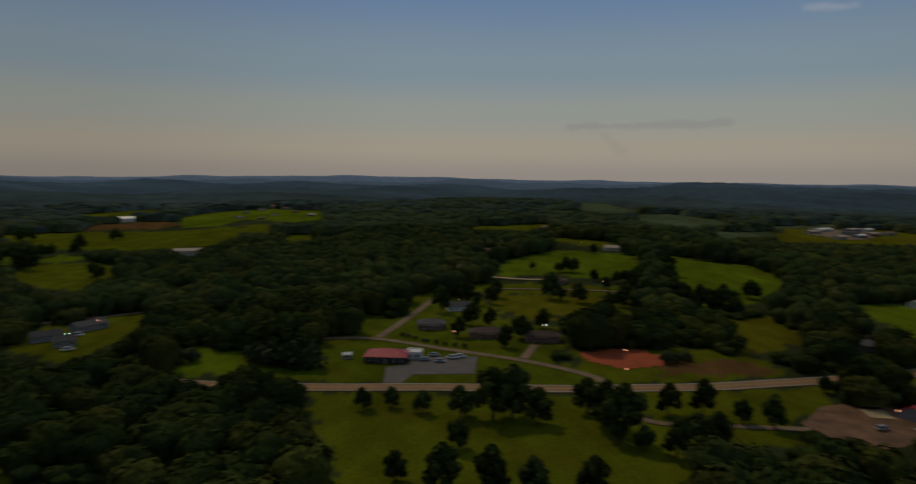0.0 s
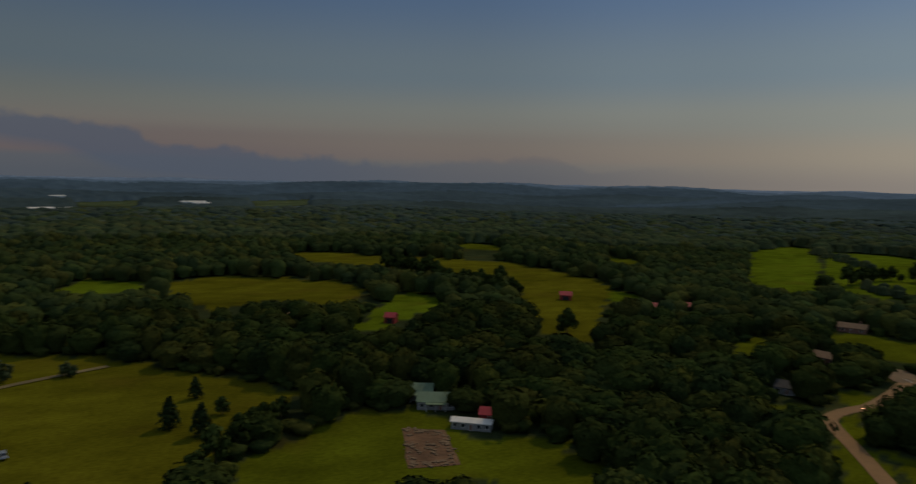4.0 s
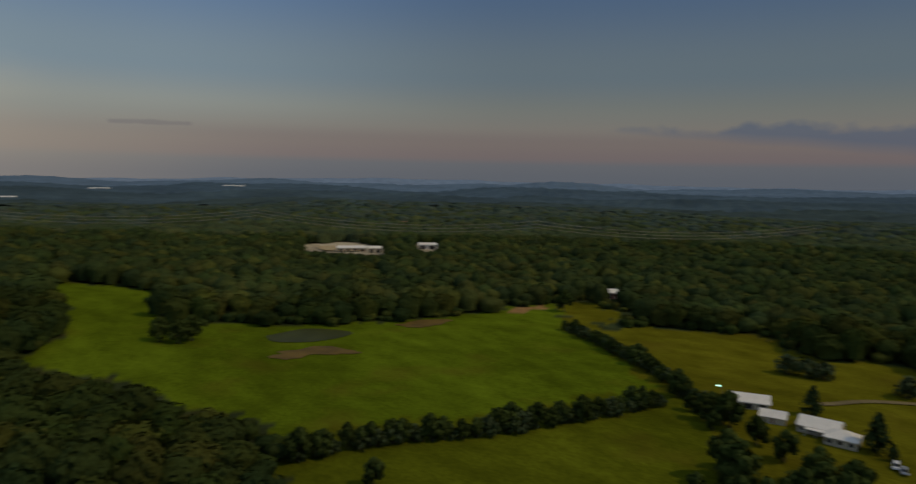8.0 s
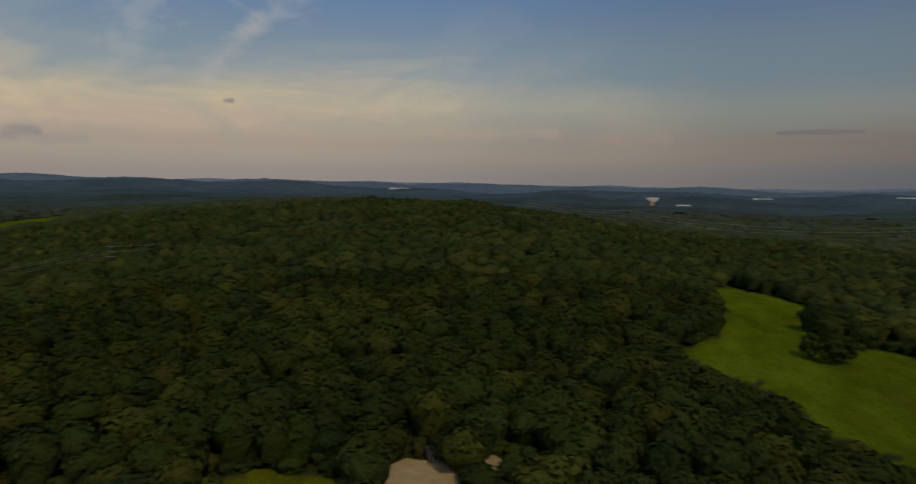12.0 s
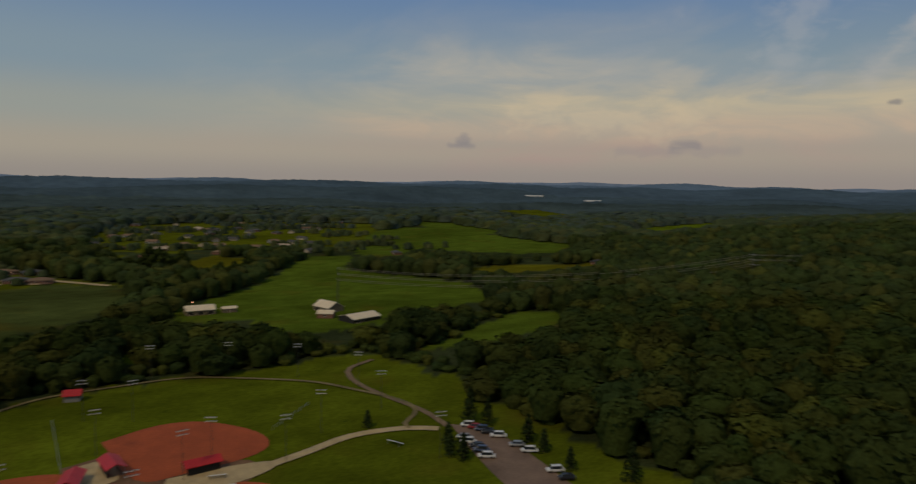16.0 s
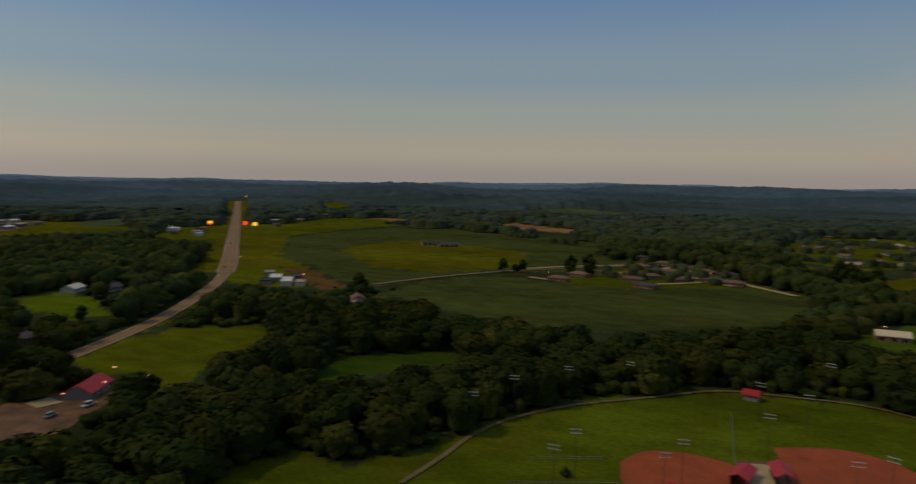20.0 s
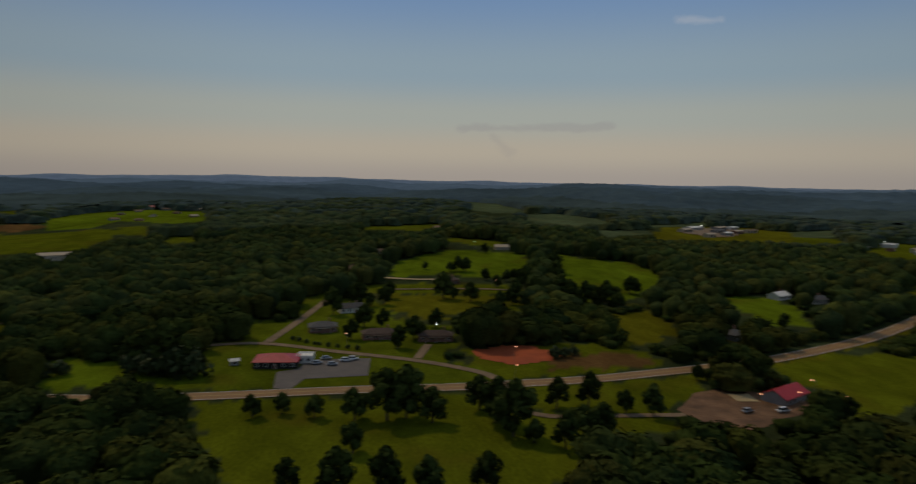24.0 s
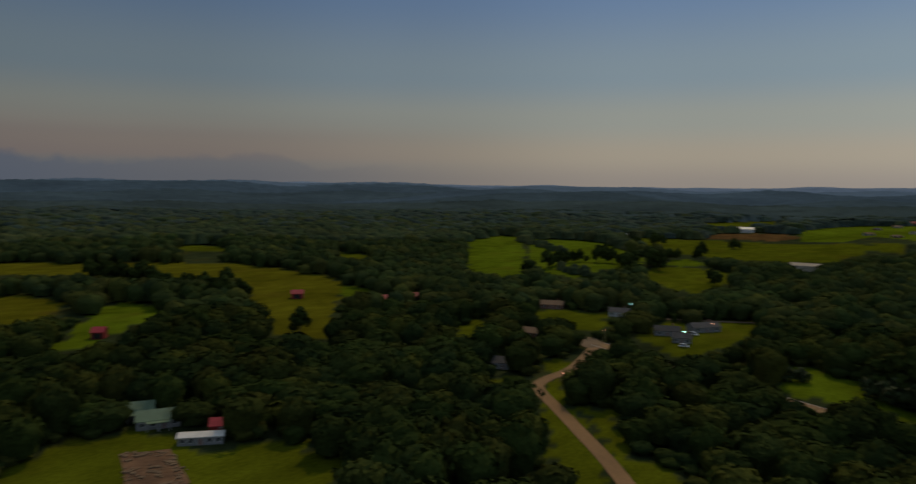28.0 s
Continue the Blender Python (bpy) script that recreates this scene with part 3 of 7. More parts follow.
field("dry", (608,436),(762,475),(806,444),(780,380),(718,259),(599,222),(534,251),(511,282),(514,336))
field("crop", (440,255),(485,237),(529,210),(520,160),(509,102),(537,70),(575,25),(546,-13),(507,-21),(467,-12),(421,7),(399,31),(367,74),(354,109),(365,135),(370,164),(376,191),(413,224))
field("crop", (401,257),(483,249),(530,219),(509,166),(525,126),(541,83),(578,38),(555,-7),(528,-15),(462,11),(423,39),(379,74),(371,110),(371,138),(358,169),(384,206))
field("grass", (588,150),(669,123),(639,51),(547,-23),(551,-4),(581,31),(544,71),(521,105),(520,160),(545,168))
field("soil", (514,447),(473,371),(411,287),(384,280),(416,327),(456,383))
field("grass", (443,440),(480,424),(448,376),(399,312),(384,323),(382,380))
field("soil", (703,676),(731,636),(609,538),(606,578))
field("grass", (639,965),(715,928),(671,815),(584,793),(518,820))
field("reed", (207,168),(235,177),(264,172),(276,160),(278,133),(265,124),(251,134),(244,147),(224,152),(208,160))
field("bright", (335,-6),(337,-15),(316,-12),(318,-7))
field("lawn", (112,126),(134,134),(144,130),(157,127),(158,121),(151,114),(157,105),(169,97),(180,92),(193,90),(211,81),(228,73),(247,61),(269,31),(283,3),(284,-18),(204,-14))
field("lawn", (155,95),(185,91),(206,83),(224,73),(241,61),(258,38),(276,21),(283,4),(284,-28),(278,-60),(287,-86),(296,-104),(280,-105),(264,-111),(251,-114),(244,-123),(227,-126),(207,-122),(198,-121),(172,-106))
field("lawn", (229,69),(242,64),(256,51),(277,25),(283,4),(283,-19),(277,-47),(285,-69),(290,-86),(288,-105),(272,-118),(243,-121),(218,-119),(205,-121),(191,-125),(176,-127),(164,-128),(151,-128),(132,-121),(187,57))
field("lawn", (289,-21),(282,-38),(287,-59),(288,-81),(285,-100),(280,-113),(254,-114),(234,-120),(213,-118),(195,-120),(182,-125),(160,-128),(142,-131),(128,-135),(114,-135),(105,-126),(194,-13))
field("grass", (92,-146),(90,-160),(68,-162),(58,-151))
field("grass", (-54,248),(-31,249),(24,246),(54,244),(62,224),(72,215),(97,213),(110,214),(110,205),(94,197),(77,206),(67,191),(53,155),(-33,174),(-46,215))
field("grass", (-54,245),(-38,249),(-7,247),(47,248),(58,238),(64,223),(76,213),(98,227),(115,227),(101,205),(77,205),(59,168),(-30,161),(-36,186),(-46,212))
field("lawn", (-67,326),(-41,335),(-20,324),(9,310),(34,299),(53,286),(60,268),(61,255),(45,255),(16,255),(-18,257),(-58,259),(-90,281),(-106,293),(-103,300),(-60,284))
field("bright", (-127,291),(-120,314),(-96,308),(-83,282),(-67,278),(-60,284),(-57,271),(-84,269),(-102,265),(-117,273))
field("lawn", (-67,324),(-51,337),(-9,320),(18,304),(42,289),(55,278),(59,262),(38,258),(4,259),(-30,262),(-54,262))
field("lawn", (-51,337),(-55,378),(-46,393),(-29,381),(-33,457),(-14,473),(-2,456),(14,447),(24,427),(24,384),(36,377),(54,357),(53,332),(43,294),(26,302),(-1,315),(-27,328))
field("grass", (55,277),(55,308),(100,318),(126,314),(140,290),(139,277),(107,266),(60,260))
field("soil", (85,298),(129,297),(138,285),(119,274),(85,274))
field("dry", (154,385),(184,392),(177,333),(148,314),(130,302),(135,329))
field("grass", (63,255),(80,256),(121,256),(146,262),(141,244),(121,225),(104,219),(82,219),(68,221),(63,235))
field("grass", (193,276),(228,285),(259,284),(274,267),(281,250),(273,239),(239,229),(208,215),(181,205),(173,206),(185,223),(180,240),(180,261))
field("grass", (188,269),(223,278),(252,281),(262,260),(265,232),(251,225),(226,225),(206,215),(184,205),(169,197),(181,216),(184,240),(178,255))
field("bright", (259,432),(288,423),(277,378),(254,353),(237,347),(238,366))
field("bright", (253,438),(283,429),(289,400),(257,345),(234,344),(242,385))
field("grass", (-86,-179),(-114,-179),(-142,-170),(-182,-154),(-214,-151),(-231,-150),(-245,-143),(-240,-129),(-223,-110),(-201,-108),(-211,-118),(-210,-130),(-177,-139),(-126,-150),(-77,-156),(-74,-158))
field("grass", (-76,-165),(-88,-189),(-90,-180),(-104,-185),(-147,-170),(-171,-159),(-212,-159),(-185,-138),(-139,-148),(-96,-163))
field("dry", (-307,-267),(-300,-217),(-265,-155),(-238,-126),(-224,-136),(-232,-155),(-263,-197),(-279,-237))
field("dry", (-240,-129),(-236,-112),(-219,-77),(-205,-63),(-172,-52),(-149,-77),(-184,-96),(-211,-114))
field("grass", (648,779),(741,835),(863,863),(677,672),(599,624),(584,680))
field("grass", (867,824),(982,798),(1117,789),(1107,686),(1055,605),(901,636),(756,620),(602,569))
field("dry", (445,438),(701,678),(733,611),(518,442),(479,376),(454,409))
field("dry", (409,878),(519,1063),(697,1188),(746,1061),(601,842),(479,818),(369,792))
field("bright", (-653,704),(-609,772),(-543,751),(-420,633),(-365,542),(-384,505),(-355,451),(-399,450),(-502,542))
field("bright", (-595,741),(-565,759),(-457,674),(-397,606),(-398,562),(-414,548),(-430,534))
field("grass", (-608,856),(-597,894),(-561,918),(-482,933),(-382,939),(-331,990),(-301,959),(-277,882),(-269,744),(-336,685),(-433,708),(-527,800))
field("bright", (-381,618),(-385,661),(-341,624),(-340,592),(-362,592))
field("grass", (-353,532),(-358,576),(-333,590),(-295,591),(-259,499),(-256,460),(-283,461),(-318,488))
field("bright", (-490,1193),(-498,1378),(-452,1443),(-407,1452),(-271,1411),(-203,1034),(-248,1014),(-348,1132),(-351,997),(-402,987))
field("soil", (-571,1040),(-469,1104),(-426,1049),(-425,979),(-516,956))
field("grass", (-711,1263),(-684,1400),(-658,1533),(-586,1358),(-630,1220))
field("grass", (-311,991),(-280,997),(-238,891),(-243,866),(-277,882))
field("grass", (-215,847),(-181,865),(-173,810),(-198,794))
field("grass", (10,938),(95,956),(133,967),(87,872),(59,892),(14,897))
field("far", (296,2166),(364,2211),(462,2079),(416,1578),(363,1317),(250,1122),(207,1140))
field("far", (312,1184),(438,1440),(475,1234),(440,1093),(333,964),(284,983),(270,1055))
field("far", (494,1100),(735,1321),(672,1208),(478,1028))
field("bright", (33,557),(41,606),(64,638),(102,674),(137,657),(168,631),(153,563),(138,514),(119,522),(101,522),(78,546),(36,530))
field("bright", (192,645),(214,614),(250,584),(255,553),(257,529),(232,482),(193,432),(178,420),(171,437),(149,415),(149,427),(157,487),(179,565))
field("grass", (11,503),(71,506),(103,490),(125,481),(107,405),(95,393),(102,449),(70,460),(28,467),(8,471))
field("dry", (24,464),(70,456),(99,449),(87,411),(60,392),(53,372),(34,391),(23,412))
field("dry", (182,271),(207,282),(265,310),(302,330),(359,370),(392,397),(387,383),(333,345),(282,312),(229,288),(194,273))
field("pale", (-380,-739),(-452,-747),(-436,-650),(-391,-585),(-366,-615),(-360,-641),(-346,-667))
field("pale", (-488,-661),(-524,-656),(-459,-582),(-444,-588))
field("dry", (405,440),(440,400),(600,540),(925,855),(1500,1395),(1460,1440),(890,890),(565,580))


ROADS = []


def way(name, width, mat, label, *pts, clear=3.0, marks=False):
    ROADS.append((name, width, mat, label, pts, clear, marks))


way("main_road", 9.0, ASPHALT, "pale worn two-lane country road between fields", (-206.6,274.4),(-160.4,265.9),(-131,261.5),(-95,254.5),(-53,252.8),(-5,254.5),(40,254),(66.2,255.6),(99.5,258.5),(126.1,263.9),(153.9,269.7),(196.9,281.5),(272.7,315.5),(363.3,372.7),(420,416), clear=6, marks=True)
way("west_road", 5.2, ASPHALT, "pale narrow road curving through trees", (-62,122),(-84,138),(-103,151),(-116,160),(-134,171),(-152,182),(-170,192.5),(-178,199),(-182,210),(-184,225),(-193,247),(-206.6,274.4), clear=5)
way("north_lane", 4.5, GRAVEL, "narrow pale lane beside lawns", (60.1,257.1),(54.3,272.1),(30.9,292.4),(-4.7,312),(-40.2,331),(-68.8,328.9),(-100,318), clear=3)
way("hill_lane", 4.5, GRAVEL, "pale lane up to the houses", (-38.7,333.8),(-27.6,380),(-11.6,457.2), clear=3)
way("house_drive", 4.0, GRAVEL, "short pale house drive", (30.1,297),(37.9,321.8))
way("loop_lane", 3.6, GRAVEL, "gravel lane curving off the main road", (60,255),(59.4,227.9),(67.8,218),(83.7,216.5),(114.8,214), clear=3)
way("west_drive", 4.0, GRAVEL, "pale gravel drive past houses", (-219.3,356.5),(-197.3,372.5),(-174,392.1))
way("gravel_lane", 4.5, CONCRETE, "pale gravel lane on the hillside", (20.6,535.4),(52.9,520.2),(83.4,519.1))
way("field_lane", 3.5, GRAVEL, "pale lane between hillside fields", (28.9,481.4),(88.6,475.3),(119.4,465))
way("pasture_track", 3.5, TRACK, "faint dirt track across the pasture", (-259.7,-101.8),(-264.8,-98.1),(-279.7,-90.5),(-295,-72.7),(-311.4,-47.4))
way("crop_path", 5.0, GRAVEL, "pale farm road between crop fields", (432.1,279.2),(486.2,258.1),(551.9,223.6),(603.3,186.6),(677.6,138.1))
way("estate_road", 6.0, CONCRETE, "pale street on the edge of the housing estate", (604.7,39.7),(550.4,-7.5))
way("park_path", 3.6, CONCRETE, "pale concrete path across the park lawn", (175.8,-22.6),(181.4,-30.9),(188.8,-50.7),(195.4,-67.7),(193.9,-84.4),(188.4,-94.2))
way("dirt_track", 2.3, GRAVEL, "worn dirt track curving over the lawn", (276.4,-105.5),(268.2,-92.5),(257.8,-88.4),(242.8,-88.2),(223.4,-92.4),(206.2,-97),(188.3,-97.8))
way("perimeter_path", 1.7, TRACK, "narrow worn path round the outfields", (150,88),(170.7,86.3),(187.7,85.8),(207.9,81.2),(232,66.9),(257.3,41.7),(277.3,20.5),(282.2,-3.8),(283.7,-28),(275.1,-46.5),(257.2,-71.8),(239.1,-84.3),(220.8,-94.2),(207.3,-94.9),(197.8,-86.7),(193,-86.6))
way("highway", 15.0, ASPHALT, "wide pale highway running straight to the horizon", (418,414.5),(480,470),(581.6,566),(906.6,872.9),(1222.1,1171.2),(1453,1391.8), clear=14, marks=True)
way("house_drive", 5.0, CONCRETE, "short pale concrete drive on the estate", (643.7,106.9),(675.3,98.9), clear=5)
way("house_drive", 5.0, CONCRETE, "short pale concrete drive on the estate", (645.8,81.9),(664.8,74.7), clear=5)
way("house_drive", 5.0, CONCRETE, "short pale concrete drive on the estate", (613.5,74.1),(603.1,58.9), clear=5)
way("house_drive", 5.0, CONCRETE, "short pale concrete drive on the estate", (553.4,91.9),(566.1,78.1),(586.2,62.3), clear=5)
way("house_drive", 5.0, CONCRETE, "short pale concrete drive on the estate", (584.4,49.1),(576.3,37), clear=5)
way("house_drive", 5.0, CONCRETE, "short pale concrete drive on the estate", (602.4,138),(607.9,126.9), clear=5)
way("house_drive", 5.0, CONCRETE, "short pale concrete drive on the estate", (532.2,191.1),(525.8,167.9), clear=5)
way("estate_road", 5.0, CONCRETE, "pale street into the housing estate", (582,212.3),(629.4,177.8),(665.9,127.6), clear=3)


PATCHES = []


def patch(name, mat, label, *outline, lift=0.12, rough=0.0):
    PATCHES.append((name, mat, label, outline, lift, rough))


patch("parking_lot", PARK_TARMAC, "worn brown tarmac car park beside the park lawn", (190.5,-99.6),(182.9,-106.2),(175.7,-109.4),(132.7,-107.1),(115.4,-102.8),(117.1,-92),(146,-92.2),(168.8,-95.3))
patch("store_lot", BARE, "bare brown gravel yard round the red roofed store", (114.7,219.3),(133.8,238),(149.8,237.4),(164,230),(168,216),(151.3,208.8),(136.8,200.8),(128,199),(118,203), rough=1.0)
patch("station_lot", LOT_ASPHALT, "dark tarmac car park beside the red roofed hall", (-28.2,259.5),(-29.2,282.0),(-21.2,285.7),(-18.1,299.5),(9.6,299.8),(7.6,272.9),(-20.1,270.8),(-21.4,258.6))
patch("bare_plot", BARE, "square of bare pale brown earth in the grass", (-209,53),(-203,66),(-176,62),(-178,47), rough=0.5)
patch("red_pit", CLAY, "bright red bare clay bank beside the road", (55,309),(74.8,316),(95,306),(96,294),(75,284),(60,291), rough=2.6)
patch("gravel_yard", CONCRETE, "pale gravel yard in the woods", (-378.7,-702.5),(-422.2,-684),(-397.6,-630.6),(-364.7,-653.3), lift=1.2)
patch("infield", CLAY, "red clay softball infield", (224.1,0.5),(231.8,-15.4),(229.4,-28.8),(215.7,-41),(202.9,-44.4),(194.3,-38.2),(190,-19.5),(191.6,-7.2))
patch("infield", CLAY, "red clay softball infield", (191.2,39.7),(203.1,34.6),(206.9,22.2),(203.3,9.2),(190.2,5.9),(178.8,12.7),(175.2,33.6))
patch("infield", CLAY, "red clay softball infield", (175,-13.9),(179.8,-24.6),(176.8,-34),(169.4,-39.9),(156.5,-35.7),(150.1,-20.8),(160.1,-10.7))
patch("worn_ground", BARE, "worn brown ground round the park pavilion", (208.2,10.4),(211.5,-2.4),(196.4,-4.9),(192.7,-17.7),(191.6,-36.3),(178.3,-33.9),(176.4,-14.7),(170,7),(170.2,14.2),(188.8,9.4), lift=0.06)
patch("plaza", CONCRETE, "pale concrete paving beside the pavilion", (188.4,-14.6),(189.3,-31.8),(187.3,-42.2),(182.9,-41.3),(177.9,-30.6),(178.5,-13.9), lift=0.2)
patch("plaza", CONCRETE, "pale concrete paving beside the pavilion", (206.9,7.1),(208.5,-0.9),(193.5,-3.2),(191.9,5.3), lift=0.2)
patch("mud_patch", MUD, "bare muddy ground in the pasture", (-122.6,-273.1),(-149.5,-277.4),(-161.7,-259.6),(-140,-266),(-128,-262), rough=2.2)
patch("pond", POND, "shallow muddy green pond at the wood edge", (-139.3,-307.4),(-165,-312.7),(-179.7,-294.1),(-156.6,-286.4),(-138.1,-294.6))
patch("worn_strip", MUD, "worn brown strip along the wood edge", (-208.7,-299.2),(-233.2,-302.1),(-244.6,-292.1),(-217.1,-287), rough=1.2)
patch("cabin_yard", CONCRETE, "pale sandy yard between oaks", (52.8,-158.6),(53.5,-168.2),(48.5,-175.3),(42.0,-175.2),(34.9,-173.8),(31.6,-162.0), rough=0.8)
patch("cabin_yard", CONCRETE, "small pale sandy clearing between oaks", (28.8,-180.4),(26.5,-183.8),(20.3,-176.3),(20.3,-170.1),(24.5,-170.7), rough=0.6)
patch("road_junction", GRAVEL, "bare gravel apron at the road junction", (-220,277),(-219,283),(-211,282),(-203,273),(-203,264),(-210,267), rough=0.8)
patch("store_pad", CONCRETE, "pale concrete pad beside the store", (142,234),(150,233),(149,224),(141,225), lift=0.2)

patch("factory_yard", GRAVEL, "bare gravel yard between industrial sheds", (490,950),(590,1080),(670,1115),(665,1060),(590,970),(530,900),(500,905), lift=0.5, rough=7.0)
patch("cut_slope", CONCRETE, "pale bare cut climbing a far wooded hill", (-170,-2380),(-186,-2380),(-226,-2760),(-212,-2760), lift=1.5)


# room kept free of wild trees round each building
FREE = []


def free(x, y, r):
    FREE.append((x, y, r))


# ---- ground: one sheet to the horizon ----
def np_mesh(name, verts, faces, mat, smooth=False):
    me = bpy.data.meshes.new(name)
    verts, faces = np.asarray(verts, np.float32), np.asarray(faces, np.int32)
    n = faces.shape[1]
    me.vertices.add(len(verts))
    me.vertices.foreach_set("co", verts.ravel())
    me.loops.add(faces.size)
    me.loops.foreach_set("vertex_index", faces.ravel())
    me.polygons.add(len(faces))
    me.polygons.foreach_set("loop_start", np.arange(0, faces.size, n, dtype=np.int32))
    me.update(calc_edges=True)
    me.polygons.foreach_set("use_smooth", np.full(len(faces), smooth))
    if mat:
        me.materials.append(mat)
    return me


def cover_colours(x, y):
    r = np.hypot(x, y)
    jx, jy = x + 2.5 * np.sin(y * .31) + 1.5 * np.sin(y * .83 + 1), y + 2.5 * np.sin(x * .29 + 2) + 1.5 * np.sin(x * .77)
    col = np.tile(np.array([0.036, 0.046, 0.018]), (x.size, 1)).reshape(*x.shape, 3)
    for kind, outline in FIELDS:
        m = inside(jx, jy, outline)
        col[m] = COVER[kind]
    return col


cols = cover_colours(GX, GY)
gv = np.concatenate([np.stack([GX, GY, GZ], -1).reshape(-1, 3), [[0, 0, float(lie(np.array(0.), np.array(0.)))]]])
ii, jj = np.meshgrid(np.arange(NA), np.arange(NR - 1), indexing="ij")
i2 = (ii + 1) % NA
gf = np.stack([ii * NR + jj, ii * NR + jj + 1, i2 * NR + jj + 1, i2 * NR + jj], -1).reshape(-1, 4)[:, ::-1]
cap = np.stack([np.arange(NA) * NR, ((np.arange(NA) + 1) % NA) * NR, np.full(NA, NA * NR), np.full(NA, NA * NR)], -1)
GROUND = bpy.data.materials.new("ground_cover")
GROUND.use_nodes = True
nt = GROUND.node_tree
gb = nt.nodes["Principled BSDF"]
gb.inputs["Roughness"].default_value, gb.inputs["Specular IOR Level"].default_value = 1.0, 0.0
at = nt.nodes.new("ShaderNodeAttribute")
at.attribute_name = "cover"
tcg = nt.nodes.new("ShaderNodeTexCoord")
prev = at.outputs["Color"]
for sc, lo, hi, det in ((0.012, 0.72, 1.28, 4), (0.09, 0.75, 1.25, 5), (0.9, 0.8, 1.2, 3)):
    nz = nt.nodes.new("ShaderNodeTexNoise")
    nz.inputs["Scale"].default_value, nz.inputs["Detail"].default_value = sc, det
    mp = nt.nodes.new("ShaderNodeMapping")
    mp.inputs["Rotation"].default_value = (0, 0, sc * 40)
    mp.inputs["Scale"].default_value = (1, 0.55, 1)
    nt.links.new(tcg.outputs["Object"], mp.inputs[0])
    nt.links.new(mp.outputs[0], nz.inputs["Vector"])
    mr = nt.nodes.new("ShaderNodeMapRange")
    mr.inputs[1].default_value, mr.inputs[2].default_value, mr.inputs[3].default_value, mr.inputs[4].default_value = 0.3, 0.7, lo, hi
    nt.links.new(nz.outputs[0], mr.inputs[0])
    vs = nt.nodes.new("ShaderNodeVectorMath")
    vs.operation = "SCALE"
    nt.links.new(prev, vs.inputs[0])
    nt.links.new(mr.outputs[0], vs.inputs[3])
    prev = vs.outputs[0]
# dry, browner patches in the grass
nz = nt.nodes.new("ShaderNodeTexNoise")
nz.inputs["Scale"].default_value, nz.inputs["Detail"].default_value = 0.03, 6
nt.links.new(tcg.outputs["Object"], nz.inputs["Vector"])
mr = nt.nodes.new("ShaderNodeMapRange")
mr.inputs[1].default_value, mr.inputs[2].default_value, mr.inputs[4].default_value = 0.55, 0.75, 0.45
nt.links.new(nz.outputs[0], mr.inputs[0])
mx = nt.nodes.new("ShaderNodeMix")
mx.data_type = "RGBA"
nt.links.new(mr.outputs[0], mx.inputs[0])
nt.links.new(prev, mx.inputs[6])
mx.inputs[7].default_value = (0.115, 0.08, 0.012, 1)
nt.links.new(mx.outputs[2], gb.inputs["Base Color"])
gm = np_mesh("ground", gv, np.concatenate([gf, cap]), GROUND, True)
ca = gm.color_attributes.new("cover", "FLOAT_COLOR", "POINT")
ca.data.foreach_set("color", np.concatenate([np.concatenate([cols.reshape(-1, 3), np.ones((NA * NR, 1))], 1), [[0.07, 0.09, 0.012, 1]]]).astype(np.float32).ravel())
tagged(new("ground", gm), "rolling green farmland with fields and wooded ground", "ground", kind="structure")


def ribbon(pts, width, lift, off=0.0):
    q = smooth_line(pts)
    d = np.gradient(q, axis=0)
    d /= np.linalg.norm(d, axis=1)[:, None] + 1e-9
    nrm = np.stack([-d[:, 1], d[:, 0]], 1)
    lanes = np.linspace(-width / 2, width / 2, 3) + off
    v = []
    for o in lanes:
        e = q + nrm * o
        v.append(np.concatenate([e, (ground_z(e[:, 0], e[:, 1]) + lift + 0.0006 * np.hypot(e[:, 0], e[:, 1]))[:, None]], 1))
    n = len(q)
    f = [[k * n + i, k * n + i + 1, (k + 1) * n + i + 1, (k + 1) * n + i] for k in range(2) for i in range(n - 1)]
    return np.concatenate(v), np.array(f)[:, ::-1]


for k, (name, width, mat, label, pts, clear, marks) in enumerate(ROADS):
    v, f = ribbon(pts, width, 0.06 + 0.012 * k)
    road = tagged(new(name, np_mesh(name, v, f, mat, True)), label, "road" if "road" in name else "path", kind="structure")
    if marks:
        for off, pm in ((0.0, PAINT_Y), (-width / 2 + 0.5, PAINT_W), (width / 2 - 0.5, PAINT_W)):
            v, f = ribbon(pts, 0.3, 0.14 + 0.012 * k, off)
            line = new("lane_line", np_mesh("lane_line", v, f, pm))
            line.parent = road

